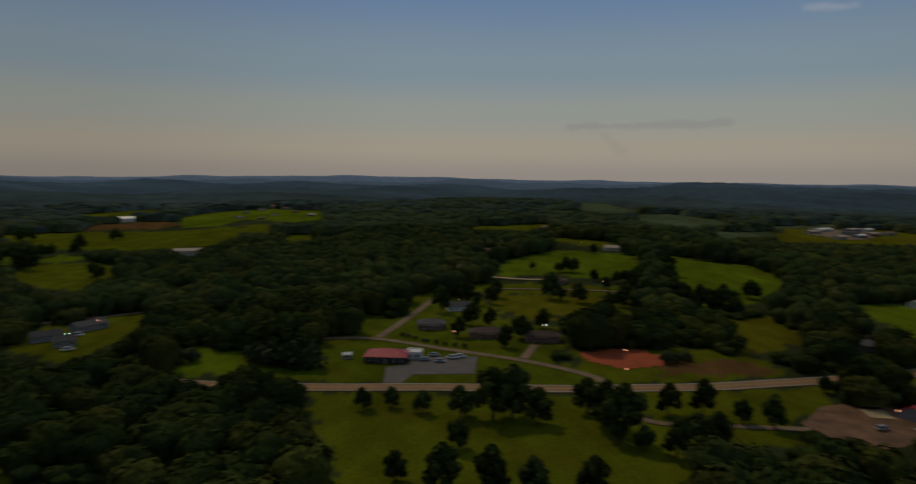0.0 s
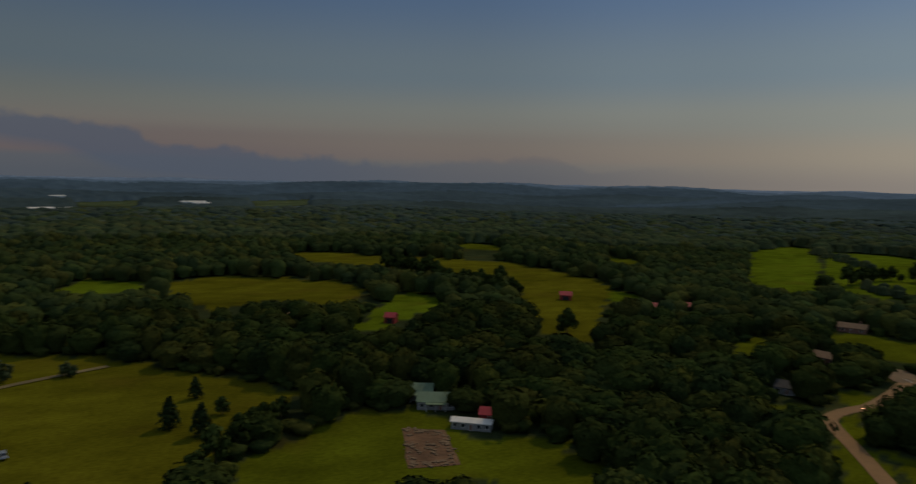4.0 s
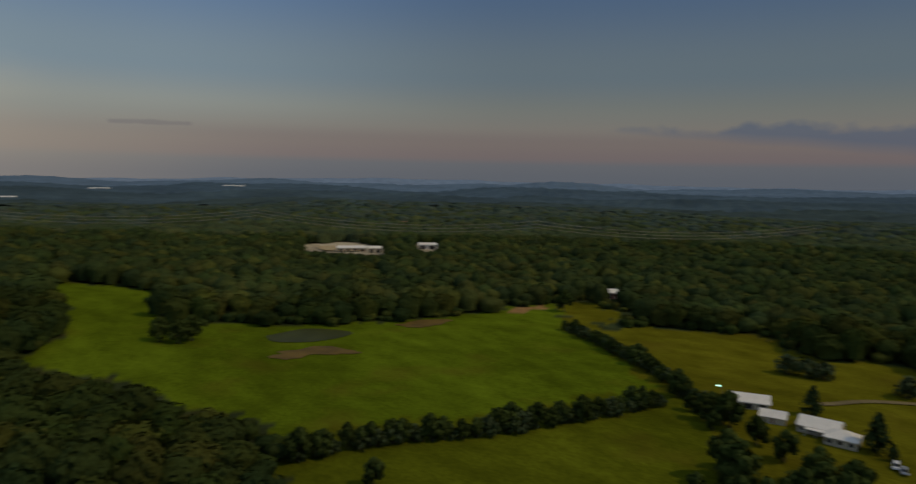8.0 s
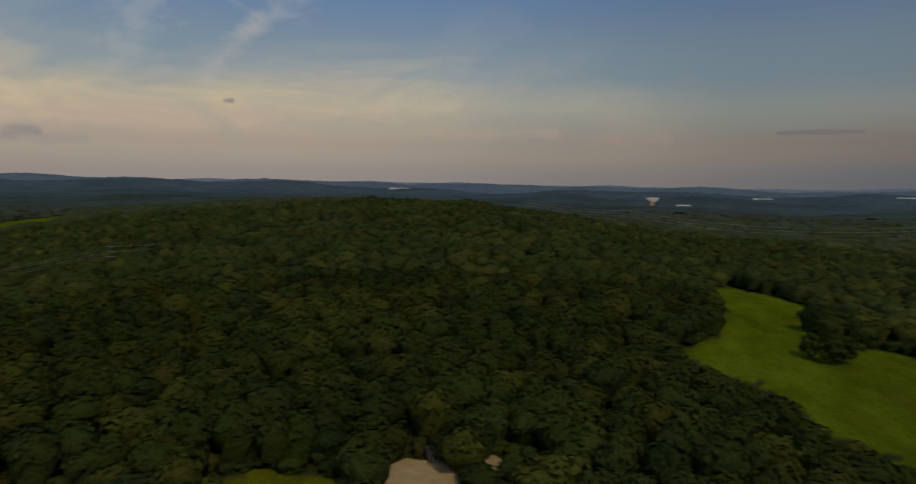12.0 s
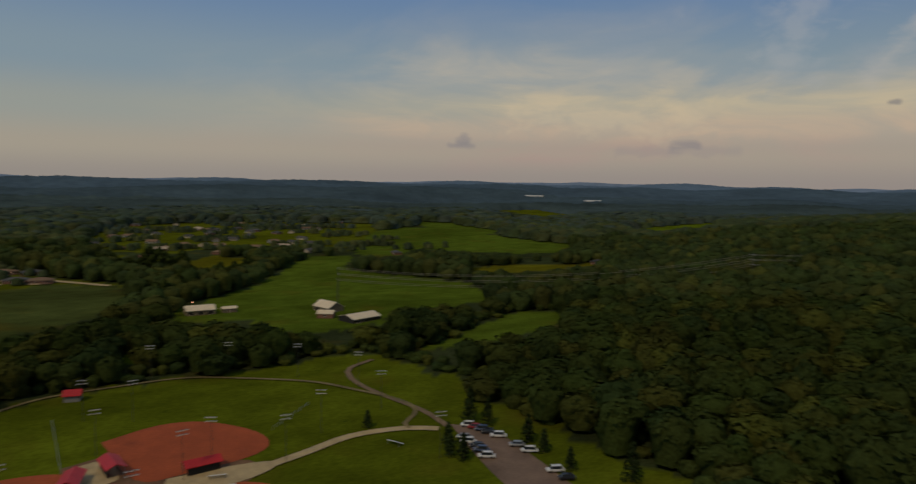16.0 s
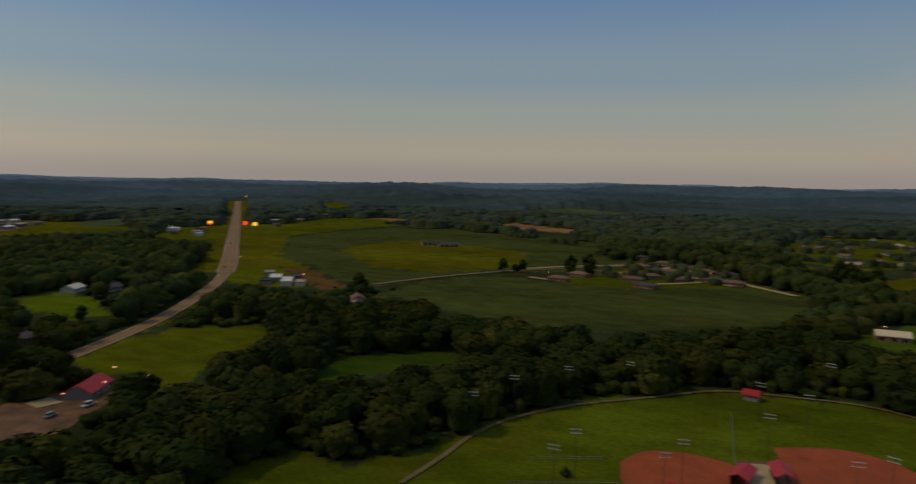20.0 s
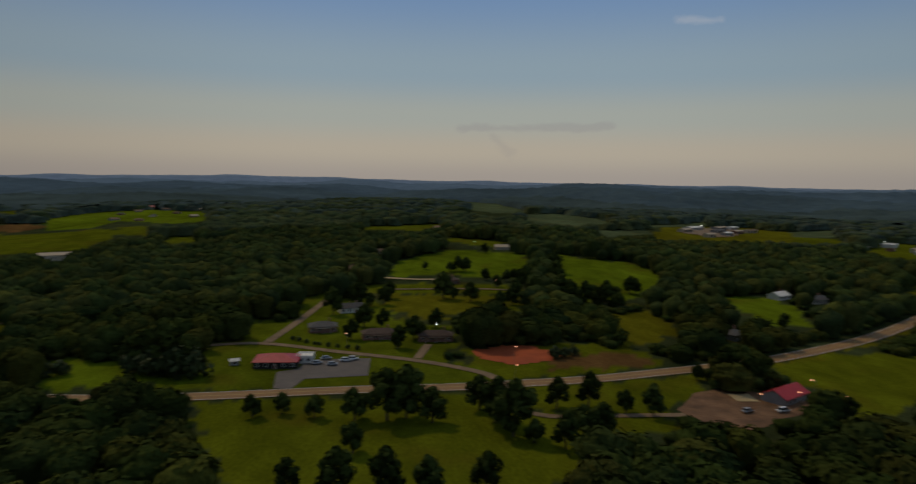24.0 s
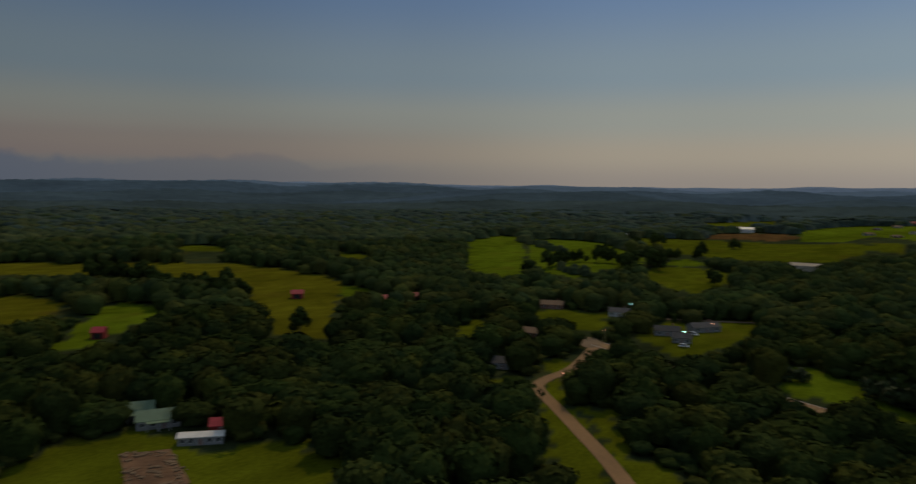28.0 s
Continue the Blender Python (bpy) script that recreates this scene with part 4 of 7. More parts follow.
for k, (name, mat, label, outline, lift, rough) in enumerate(PATCHES):
    ring = list(outline) + [outline[0]]
    if name in ("station_lot", "bare_plot", "store_pad"):
        q = np.array([np.array(a) + (np.array(b) - np.array(a)) * s for a, b in zip(ring, ring[1:]) for s in (0.0, 0.25, 0.5, 0.75)])
    else:
        q = smooth_line(ring, 3.0)[:-1]
    if rough:
        rg = np.random.RandomState(k)
        q = q + rg.uniform(-rough, rough, q.shape)
    c = q.mean(0)
    rings = (0.0, 0.3, 0.6, 0.85, 1.0)
    v = [[*c, 0]] + [[*(c + (p - c) * s), 0] for s in rings[1:] for p in q]
    n = len(q)
    f = [[0, 1 + i, 1 + (i + 1) % n, 1 + (i + 1) % n] for i in range(n)]
    f3 = [[1 + a * n + i, 1 + (a + 1) * n + i, 1 + (a + 1) * n + (i + 1) % n, 1 + a * n + (i + 1) % n] for a in range(3) for i in range(n)]
    v = np.array(v)
    v[:, 2] = ground_z(v[:, 0], v[:, 1]) + lift + 0.01 * k
    bmp = bmesh.new()
    vs_ = [bmp.verts.new(p) for p in v]
    for a in f:
        bmp.faces.new([vs_[a[0]], vs_[a[1]], vs_[a[2]]])
    for a in f3:
        bmp.faces.new([vs_[b] for b in a])
    bmesh.ops.recalc_face_normals(bmp, faces=bmp.faces)
    if sum(fc.normal.z for fc in bmp.faces) < 0:
        bmesh.ops.reverse_faces(bmp, faces=bmp.faces)
    me = bpy.data.meshes.new(name)
    bmp.to_mesh(me)
    bmp.free()
    me.materials.append(mat)
    tagged(new(name, me), label, name.replace("_", " "), kind="structure")


# ---- far ridges behind everything, distance haze painted in as pale blue ----
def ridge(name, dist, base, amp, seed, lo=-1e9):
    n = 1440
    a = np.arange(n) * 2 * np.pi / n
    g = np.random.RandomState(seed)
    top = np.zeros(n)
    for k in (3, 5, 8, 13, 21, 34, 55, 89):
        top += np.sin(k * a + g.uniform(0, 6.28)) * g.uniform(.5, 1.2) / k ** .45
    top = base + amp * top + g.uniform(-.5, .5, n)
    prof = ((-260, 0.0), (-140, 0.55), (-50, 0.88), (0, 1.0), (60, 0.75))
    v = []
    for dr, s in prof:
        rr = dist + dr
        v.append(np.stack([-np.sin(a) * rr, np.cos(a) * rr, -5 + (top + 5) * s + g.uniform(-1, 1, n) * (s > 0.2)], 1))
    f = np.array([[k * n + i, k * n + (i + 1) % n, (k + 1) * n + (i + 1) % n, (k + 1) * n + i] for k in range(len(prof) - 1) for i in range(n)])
    tagged(new(name, np_mesh(name, np.concatenate(v), f, HAZE_HILL, True)), "wooded ridges on the horizon, painted hazy blue", "hills", kind="structure")


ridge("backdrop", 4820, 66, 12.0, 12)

# ---- woods ----
YARD_TREES = []
rng = np.random.RandomState(7)


def ragged(x, y):
    """Wood edges wander in and out by a few metres."""
    k = np.clip(np.hypot(x, y) / 260, 0.5, 1.6)
    return x + k * (2.4 * np.sin(y * .17) + 1.8 * np.sin(y * .43 + 1)), y + k * (2.4 * np.sin(x * .19 + 2) + 1.8 * np.sin(x * .47))


def wooded(x, y):
    keep = np.ones(x.shape, bool)
    rx, ry = ragged(x, y)
    for kind, outline in FIELDS:
        keep &= ~inside(rx, ry, outline)
    for name, width, mat, label, pts, clear, marks in ROADS:
        keep &= ~near_line(x, y, pts, width / 2 + clear)
    for name, mat, label, outline, lift, rough in PATCHES:
        keep &= ~inside(x, y, outline)
    for fx, fy, fr in FREE:
        keep &= (x - fx) ** 2 + (y - fy) ** 2 > fr * fr
    return keep


def open_edge(x, y, tall):
    """Trees that would stand tall right in front of a clearing stay away: the woods end in a low edge there."""
    z = ground_z(x, y)
    k = (EYE - z) / np.maximum(EYE - z - 0.8 * tall, 12.0)
    keep = np.ones(x.shape, bool)
    for s in (0.12, 0.25, 0.4, 0.55, 0.7, 0.85, 1.0):
        f = 1 + (np.minimum(k, 1.6) - 1) * s
        rx, ry = ragged(x * f, y * f)
        for kind, outline in FIELDS:
            keep &= ~inside(rx, ry, outline)
        for name, mat, label, outline, lift, rough in PATCHES:
            keep &= ~inside(x * f, y * f, outline)
        for fx, fy, fr in FREE:
            keep &= (x * f - fx) ** 2 + (y * f - fy) ** 2 > (fr * 0.6) ** 2
    return keep


def dome(rings, sides, g):
    """A lumpy crown: rings of points from its skirt up to its top, about 1 across its half width."""
    v, f = [], []
    for k in range(rings):
        t = k / rings
        rad = (0.72, 1.0, 0.82, 0.5)[k] if rings > 2 else (0.95, 0.75)[k]
        h = (-1.2, -0.1, 0.45, 0.8)[k] if rings > 2 else (-1.15, 0.4)[k]
        for i in range(sides):
            a = 2 * np.pi * (i + 0.5 * (k % 2)) / sides
            s = rad * g.uniform(.74, 1.22)
            v.append((s * np.cos(a), s * np.sin(a), h + g.uniform(-.14, .14)))
    v.append((g.uniform(-.15, .15), g.uniform(-.15, .15), 0.95))
    for k in range(rings - 1):
        for i in range(sides):
            a, b = k * sides + i, k * sides + (i + 1) % sides
            f += [(a, b, b + sides), (a, b + sides, a + sides)]
    top = (rings - 1) * sides
    for i in range(sides):
        f.append((top + i, top + (i + 1) % sides, len(v) - 1))
    return np.array(v), np.array(f)


def leafy(n, g, size=0.26):
    """Loose leaf clumps over a crown of half width 1: small tilted triangles in lobes."""
    lobes = [(np.array([0.5 * np.cos(a), 0.5 * np.sin(a), g.uniform(-.2, .35)]), g.uniform(.42, .62)) for a in np.arange(5) * 1.257 + g.uniform(0, 6)] + [(np.array([0, 0, .5]), .5)]
    v, f = [], []
    for k in range(n):
        c, rr = lobes[k % 6]
        w = g.normal(size=3)
        w[2] = abs(w[2]) * 0.9 - 0.25
        w /= np.linalg.norm(w)
        p = c + w * rr * g.uniform(.85, 1.12)
        t1 = np.cross(w + g.normal(size=3) * .14, g.normal(size=3))
        t1 /= np.linalg.norm(t1)
        t2 = np.cross(w, t1)
        s = size * g.uniform(.7, 1.35)
        b = len(v)
        v += [p + t1 * s, p - t1 * s * .6 + t2 * s * .8, p - t1 * s * .6 - t2 * s * .8]
        f.append((b, b + 1, b + 2))
    return np.array(v), np.array(f)


def scatter(name, label, kinds, x, y, rad, tall, mat):
    """One joined sheet of crowns at these places."""
    V, F, T, at0 = [], [], [], 0
    tint = np.clip(rng.normal(.5, .26, len(x)) + .15 * wav(x, y, 60, 31), 0, 1)
    z = ground_z(x, y)
    which = rng.randint(0, len(kinds), len(x))
    turn = rng.uniform(0, 6.28, len(x))
    for k, (v, f) in enumerate(kinds):
        m = np.where(which == k)[0]
        if not len(m):
            continue
        c, s = np.cos(turn[m])[:, None], np.sin(turn[m])[:, None]
        px = x[m][:, None] + rad[m][:, None] * (v[:, 0] * c - v[:, 1] * s)
        py = y[m][:, None] + rad[m][:, None] * (v[:, 0] * s + v[:, 1] * c)
        hz = tall[m] * 0.42
        pz = (z[m] + tall[m] - hz)[:, None] + hz[:, None] * v[:, 2]
        V.append(np.stack([px, py, pz], -1).reshape(-1, 3))
        F.append((f[None] + (np.arange(len(m)) * len(v))[:, None, None]).reshape(-1, 3) + at0)
        T.append(np.repeat(tint[m], len(v)))
        at0 += len(m) * len(v)
    me = np_mesh(name, np.concatenate(V), np.concatenate(F), mat, True)
    me.attributes.new("tint", "FLOAT", "POINT").data.foreach_set("value", np.concatenate(T).astype(np.float32))
    return tagged(new(name, me), label, "woods", kind="stuff")


def plant_woods():
    g = np.random.RandomState(5)
    far_kinds = [dome(2, 6, g) for k in range(10)]
    mid_kinds, near_kinds = [], []
    for k in range(10):
        v, f = dome(3, 8, g)
        lv, lf = leafy(30, g, 0.21)
        mid_kinds.append((np.concatenate([v * 0.98, lv]), np.concatenate([f, lf + len(v)])))
    for k in range(10):
        v, f = dome(3, 7, g)
        lv, lf = leafy(230, g, 0.155)
        near_kinds.append((np.concatenate([v * 0.93, lv]), np.concatenate([f, lf + len(v)])))
    # near and middle woods on a jittered grid
    for name, label, r0, r1, step, kinds in (("near_woods", "dense dark green oak wood seen from above", 60, 400, 10.0, near_kinds), ("middle_woods", "dark green broadleaf woodland rolling over the hills", 400, 850, 9.8, mid_kinds)):
        k = np.arange(-r1, r1, step)
        x, y = [q.ravel() + rng.uniform(-.42, .42, q.size) * step for q in np.meshgrid(k, k)]
        r = np.hypot(x, y)
        m = (r > r0) & (r <= r1)
        x, y = x[m], y[m]
        m = wooded(x, y)
        x, y = x[m], y[m]
        tall = rng.uniform(9.5, 17.5, len(x)) * (0.9 + 0.2 * wav(x, y, 90, 9))
        m = open_edge(x, y, tall)
        x, y, tall = x[m], y[m], tall[m]
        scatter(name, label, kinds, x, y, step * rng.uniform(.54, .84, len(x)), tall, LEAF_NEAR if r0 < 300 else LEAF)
    # low shrubs close the foot of the woods along lawns and fields
    k = np.arange(-420, 420, 5.5)
    x, y = [q.ravel() + rng.uniform(-.45, .45, q.size) * 5.5 for q in np.meshgrid(k, k)]
    m = wooded(x, y) & (np.hypot(x, y) > 60)
    x, y = x[m], y[m]
    edge = np.zeros(x.shape, bool)
    for a in np.arange(8) * np.pi / 4:
        edge |= ~wooded(x + 8 * np.cos(a), y + 8 * np.sin(a))
    edge &= open_edge(x, y, np.full(x.shape, 5.0))
    x, y = x[edge], y[edge]
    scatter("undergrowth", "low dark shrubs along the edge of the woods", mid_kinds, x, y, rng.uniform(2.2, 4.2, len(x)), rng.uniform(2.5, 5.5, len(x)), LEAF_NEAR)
    # crowns grow with distance
    X, Y, S = [], [], []
    r = 850.0
    while r < 1650:
        s = r / 76
        n = int(2 * np.pi * r / s)
        a = (np.arange(n) + rng.uniform(-.4, .4, n)) * 2 * np.pi / n
        rr = r + rng.uniform(-.45, .45, n) * s
        X.append(-np.sin(a) * rr), Y.append(np.cos(a) * rr), S.append(np.full(n, s))
        r += s
    x, y, s = np.concatenate(X), np.concatenate(Y), np.concatenate(S)
    m = wooded(x, y) & open_edge(x, y, np.full(x.shape, 12.0))
    x, y, s = x[m], y[m], s[m]
    rad, tall = s * rng.uniform(.8, 1.25, len(x)), rng.uniform(10, 16, len(x))
    # trees between the village houses
    ex, ey = np.array(YARD_TREES).T
    x, y, rad, tall = np.append(x, ex), np.append(y, ey), np.append(rad, rng.uniform(4, 7, len(ex))), np.append(tall, rng.uniform(5, 9, len(ex)))
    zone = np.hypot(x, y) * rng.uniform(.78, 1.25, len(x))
    # farther crowns take the leaf colours with painted haze
    for name, label, lo, hi, mat in (("far_woods", "dark woodland on the middle slopes", 0, 1200, LEAF_MID_HAZE), ("valley_woods", "distant dark woodland across the valley", 1200, 9999, LEAF_FAR_HAZE)):
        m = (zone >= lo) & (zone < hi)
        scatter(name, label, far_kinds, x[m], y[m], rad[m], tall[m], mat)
    # beyond that the tree tops close into a rough canopy over hill after hill
    na, nr, r0, r1 = 1700, 104, 1500.0, 4850.0
    rad = r0 * (r1 / r0) ** (np.arange(nr) / (nr - 1))
    a, q = np.meshgrid(np.arange(na) * 2 * np.pi / na, rad, indexing="ij")
    a = a + rng.uniform(-.4, .4, a.shape) * 2 * np.pi / na
    x, y = -np.sin(a) * q, np.cos(a) * q
    z = ground_z(x, y) + 8 + rng.uniform(0, 5, a.shape) + 3 * wav(x, y, 70, 61)
    open_ = ~(wooded(x, y) & open_edge(x, y, np.full(x.shape, 10.0)))
    i, j = [k.ravel() for k in np.meshgrid(np.arange(na), np.arange(nr - 1), indexing="ij")]
    f = np.stack([i * nr + j, ((i + 1) % na) * nr + j, ((i + 1) % na) * nr + j + 1, i * nr + j + 1], -1)
    z = np.where(open_, ground_z(x, y) + 0.4, z)
    keep = ~open_.ravel()[f].all(1)
    verts = np.stack([x, y, z], -1).reshape(-1, 3)
    mid = verts[f].mean(1)
    # bands by distance, each canopy with more haze painted in
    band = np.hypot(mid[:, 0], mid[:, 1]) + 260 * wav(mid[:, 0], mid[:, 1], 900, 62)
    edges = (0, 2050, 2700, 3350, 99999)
    for k, (mat, label) in enumerate(zip(HAZED_WOODS, ("dark green woodland canopy across the valley with painted haze", "woodland canopy on the hills, painted haze grey-green", "wooded ridges far off, painted haze blue-green", "wooded ridges under the horizon, painted haze blue"))):
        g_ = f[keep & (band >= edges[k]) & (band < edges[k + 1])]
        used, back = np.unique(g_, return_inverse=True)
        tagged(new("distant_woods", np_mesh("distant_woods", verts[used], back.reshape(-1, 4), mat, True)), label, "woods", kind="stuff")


# ---- things: small helpers ----
def part(name, bm, mat, parent, label=""):
    """Links a bmesh as one mesh under a thing or a part."""
    me = bpy.data.meshes.new(name)
    bm.to_mesh(me)
    bm.free()
    me.materials.append(mat)
    ob = new(name, me)
    ob.parent = parent
    return tagged(ob, label)


def box(bm, cx, cy, cz, sx, sy, sz, rz=0.0, rx=0.0, bevel=0.0):
    made = bmesh.ops.create_cube(bm, size=1.0, matrix=Matrix.Translation((cx, cy, cz)) @ Matrix.Rotation(radians(rz), 4, "Z") @ Matrix.Rotation(radians(rx), 4, "X") @ Matrix.Diagonal((sx, sy, sz, 1)))
    if bevel:
        es = list({e for v in made["verts"] for e in v.link_edges})
        bmesh.ops.bevel(bm, geom=es, offset=bevel, segments=1, affect="EDGES")
    return bm


def boxed(*a, **k):
    return box(bmesh.new(), *a, **k)


def rod(bm, a, b, r0, r1, sides=7):
    a, b = Vector(a), Vector(b)
    d = b - a
    m = Matrix.Translation((a + b) / 2) @ d.to_track_quat("Z", "Y").to_matrix().to_4x4()
    bmesh.ops.create_cone(bm, cap_ends=True, segments=sides, radius1=r0, radius2=r1, depth=d.length, matrix=m)
    return bm


def solid(faces_of, verts):
    bm = bmesh.new()
    vs = [bm.verts.new(v) for v in verts]
    for f in faces_of:
        bm.faces.new([vs[i] for i in f])
    bmesh.ops.recalc_face_normals(bm, faces=bm.faces)
    return bm


def thing(name, label, category, x, y, rz=0.0, group="", clear=0.0, z=None):
    ob = tagged(new(name), label, category, group)
    ob.matrix_world = pose(x, y, gz(x, y) if z is None else z, 0, 0, rz)
    if clear:
        free(x, y, clear)
    return ob


def gable(w, d, h, rh, over=0.4, thick=0.18, cx=0.0, cy=0.0):
    """A gable roof with its ridge along x."""
    W, D = w / 2 + over, d / 2 + over
    k = rh / (d / 2)
    lo = h - over * k
    p = [(-W, -D, lo), (-W, 0, h + rh), (-W, D, lo), (W, -D, lo), (W, 0, h + rh), (W, D, lo)]
    p = [(a + cx, b + cy, c) for a, b, c in p]
    q = [(a, b, c + thick) for a, b, c in p]
    return solid([(0, 3, 4, 1), (1, 4, 5, 2), (6, 7, 10, 9), (7, 8, 11, 10), (0, 6, 9, 3), (2, 5, 11, 8), (0, 1, 7, 6), (1, 2, 8, 7), (3, 9, 10, 4), (4, 10, 11, 5)], p + q)


def hip(w, d, h, rh, over=0.5, thick=0.18, top=0.0):
    W, D = w / 2 + over, d / 2 + over
    rx = max(w / 2 - d / 2, 0) + top
    ry = top
    p = [(-W, -D, h), (W, -D, h), (W, D, h), (-W, D, h)]
    q = [(a, b, c + thick) for a, b, c in p]
    r = [(-rx, -ry, h + rh), (rx, -ry, h + rh)] if not top else [(-rx, -ry, h + rh), (rx, -ry, h + rh), (rx, ry, h + rh), (-rx, ry, h + rh)]
    if top:
        fs = [(0, 1, 2, 3), (0, 1, 5, 4), (1, 2, 6, 5), (2, 3, 7, 6), (3, 0, 4, 7), (4, 5, 9, 8), (5, 6, 10, 9), (6, 7, 11, 10), (7, 4, 8, 11), (8, 9, 10, 11)]
    elif rx < 0.01:
        r = r[:1]
        fs = [(0, 1, 2, 3), (0, 1, 5, 4), (1, 2, 6, 5), (2, 3, 7, 6), (3, 0, 4, 7), (4, 5, 8), (5, 6, 8), (6, 7, 8), (7, 4, 8)]
    else:
        fs = [(0, 1, 2, 3), (0, 1, 5, 4), (1, 2, 6, 5), (2, 3, 7, 6), (3, 0, 4, 7), (4, 5, 9, 8), (5, 6, 9), (6, 7, 8, 9), (7, 4, 8)]
    return solid(fs, p + q + r)


def walls(w, d, h, rh=0.0):
    """The walls of a house, with their gables."""
    W, D = w / 2, d / 2
    p = [(-W, -D, -1.2), (W, -D, -1.2), (W, D, -1.2), (-W, D, -1.2), (-W, -D, h), (W, -D, h), (W, D, h), (-W, D, h)]
    fs = [(0, 1, 2, 3), (0, 1, 5, 4), (2, 3, 7, 6)]
    if rh:
        p += [(-W, 0, h + rh), (W, 0, h + rh)]
        fs += [(1, 2, 6, 9, 5), (3, 0, 4, 8, 7), (4, 5, 9, 8), (6, 7, 8, 9)]
    else:
        fs += [(1, 2, 6, 5), (3, 0, 4, 7), (4, 5, 6, 7)]
    return solid(fs, p)


def opening(kind, parent, x, y, z, w, h, face, mat=GLASS, fmat=WHITE_WALL):
    """A window or door with its frame, on the wall that faces that way."""
    rz = {"s": 0, "n": 180, "e": 90, "w": -90}[face]
    bm = bmesh.new()
    t = 0.12
    for dx, dz, sx, sz in ((-w / 2, 0, t, h + t), (w / 2, 0, t, h + t), (0, h / 2, w, t), (0, -h / 2, w, t)):
        box(bm, dx, -0.03, dz, sx, 0.12, sz)
    fr = part(kind, bm, fmat, parent)
    fr.matrix_basis = pose(x, y, z, 0, 0, rz)
    part("pane" if kind == "window" else "leaf", boxed(0, -0.02, 0, w - t, 0.05, h - t), mat, fr)
    return fr


def building(name, label, category, x, y, rz, w, d, h, rh, wall, roofm, kind="gable", wins=3, door=1, big=0, group="", clear=None, chimney=False, porch=False):
    """A house, barn or shop: walls, roof, windows and doors of its own."""
    t = thing(name, label, category, x, y, rz, group, clear if clear is not None else max(w, d) * 0.62 + 3)
    part("wall", walls(w, d, h, rh * 0.96 if kind == "gable" else 0), wall, t)
    if kind == "gable":
        part("roof", gable(w, d, h, rh), roofm, t)
    elif kind == "hip":
        part("roof", hip(w, d, h, rh), roofm, t)
    else:
        bm = boxed(0, 0, h + 0.08, w + 0.4, d + 0.4, 0.2)
        for sx, sy, lx, ly in ((0, d / 2, w + .5, .25), (0, -d / 2, w + .5, .25), (w / 2, 0, .25, d), (-w / 2, 0, .25, d)):
            box(bm, sx, sy, h + 0.4, lx, ly, 0.6)
        part("roof", bm, roofm, t)
    for side, face in ((-1, "s"), (1, "n")):
        for k in range(wins):
            px = (k + 0.5) / wins * w - w / 2
            if door and k == wins // 2 and side == -1:
                opening("door", t, px, side * d / 2, 1.05, 1.1, 2.1, face, BRICK_WALL)
                continue
            opening("window", t, px, side * d / 2, h * 0.58, min(1.5, w / wins * .5), 1.3, face)
        if big:
            for k in range(big):
                px = (k + 0.5) / big * w - w / 2
                opening("bay_door", t, px, side * d / 2, h * 0.42, w / big * 0.62, h * 0.8, face, DARK_WALL, roofm)
    if chimney:
        part("chimney", boxed(w * 0.25, d * 0.12, h + rh * 0.8, 0.8, 0.8, rh + 1.4), BRICK_WALL, t)
    if porch:
        bm = boxed(0, -d / 2 - 1.3, h - 0.25, w * 0.55, 2.6, 0.18)
        part("porch_roof", bm, roofm, t)
        for sx in (-0.26, 0, 0.26):
            part("post", boxed(sx * w, -d / 2 - 2.4, (h - 0.3) / 2, 0.18, 0.18, h - 0.3), WHITE_WALL, t)
    return t


# ---- trees ----
def lobed(g, lobes, n, size, flat=1.0):
    """Many small leaf clumps, bent quads, spread over lobes."""
    V, F = [], []
    for k in range(n):
        c, rr = lobes[k % len(lobes)]
        w = g.normal(size=3)
        w /= np.linalg.norm(w)
        p = np.array(c) + w * rr * g.uniform(.55, 1.1) * np.array([1, 1, flat])
        a = g.normal(size=3) + w * .3
        t1 = np.cross(a, w)
        t1 /= np.linalg.norm(t1) + 1e-9
        t2 = np.cross(w + g.normal(size=3) * .4, t1)
        t2 /= np.linalg.norm(t2) + 1e-9
        s = size * g.uniform(.6, 1.4)
        b = len(V)
        V += [p + t1 * s, p + t2 * s * .7, p - t1 * s + w * s * .25, p - t2 * s * .7]
        F.append((b, b + 1, b + 2, b + 3))
    return np.array(V), np.array(F)


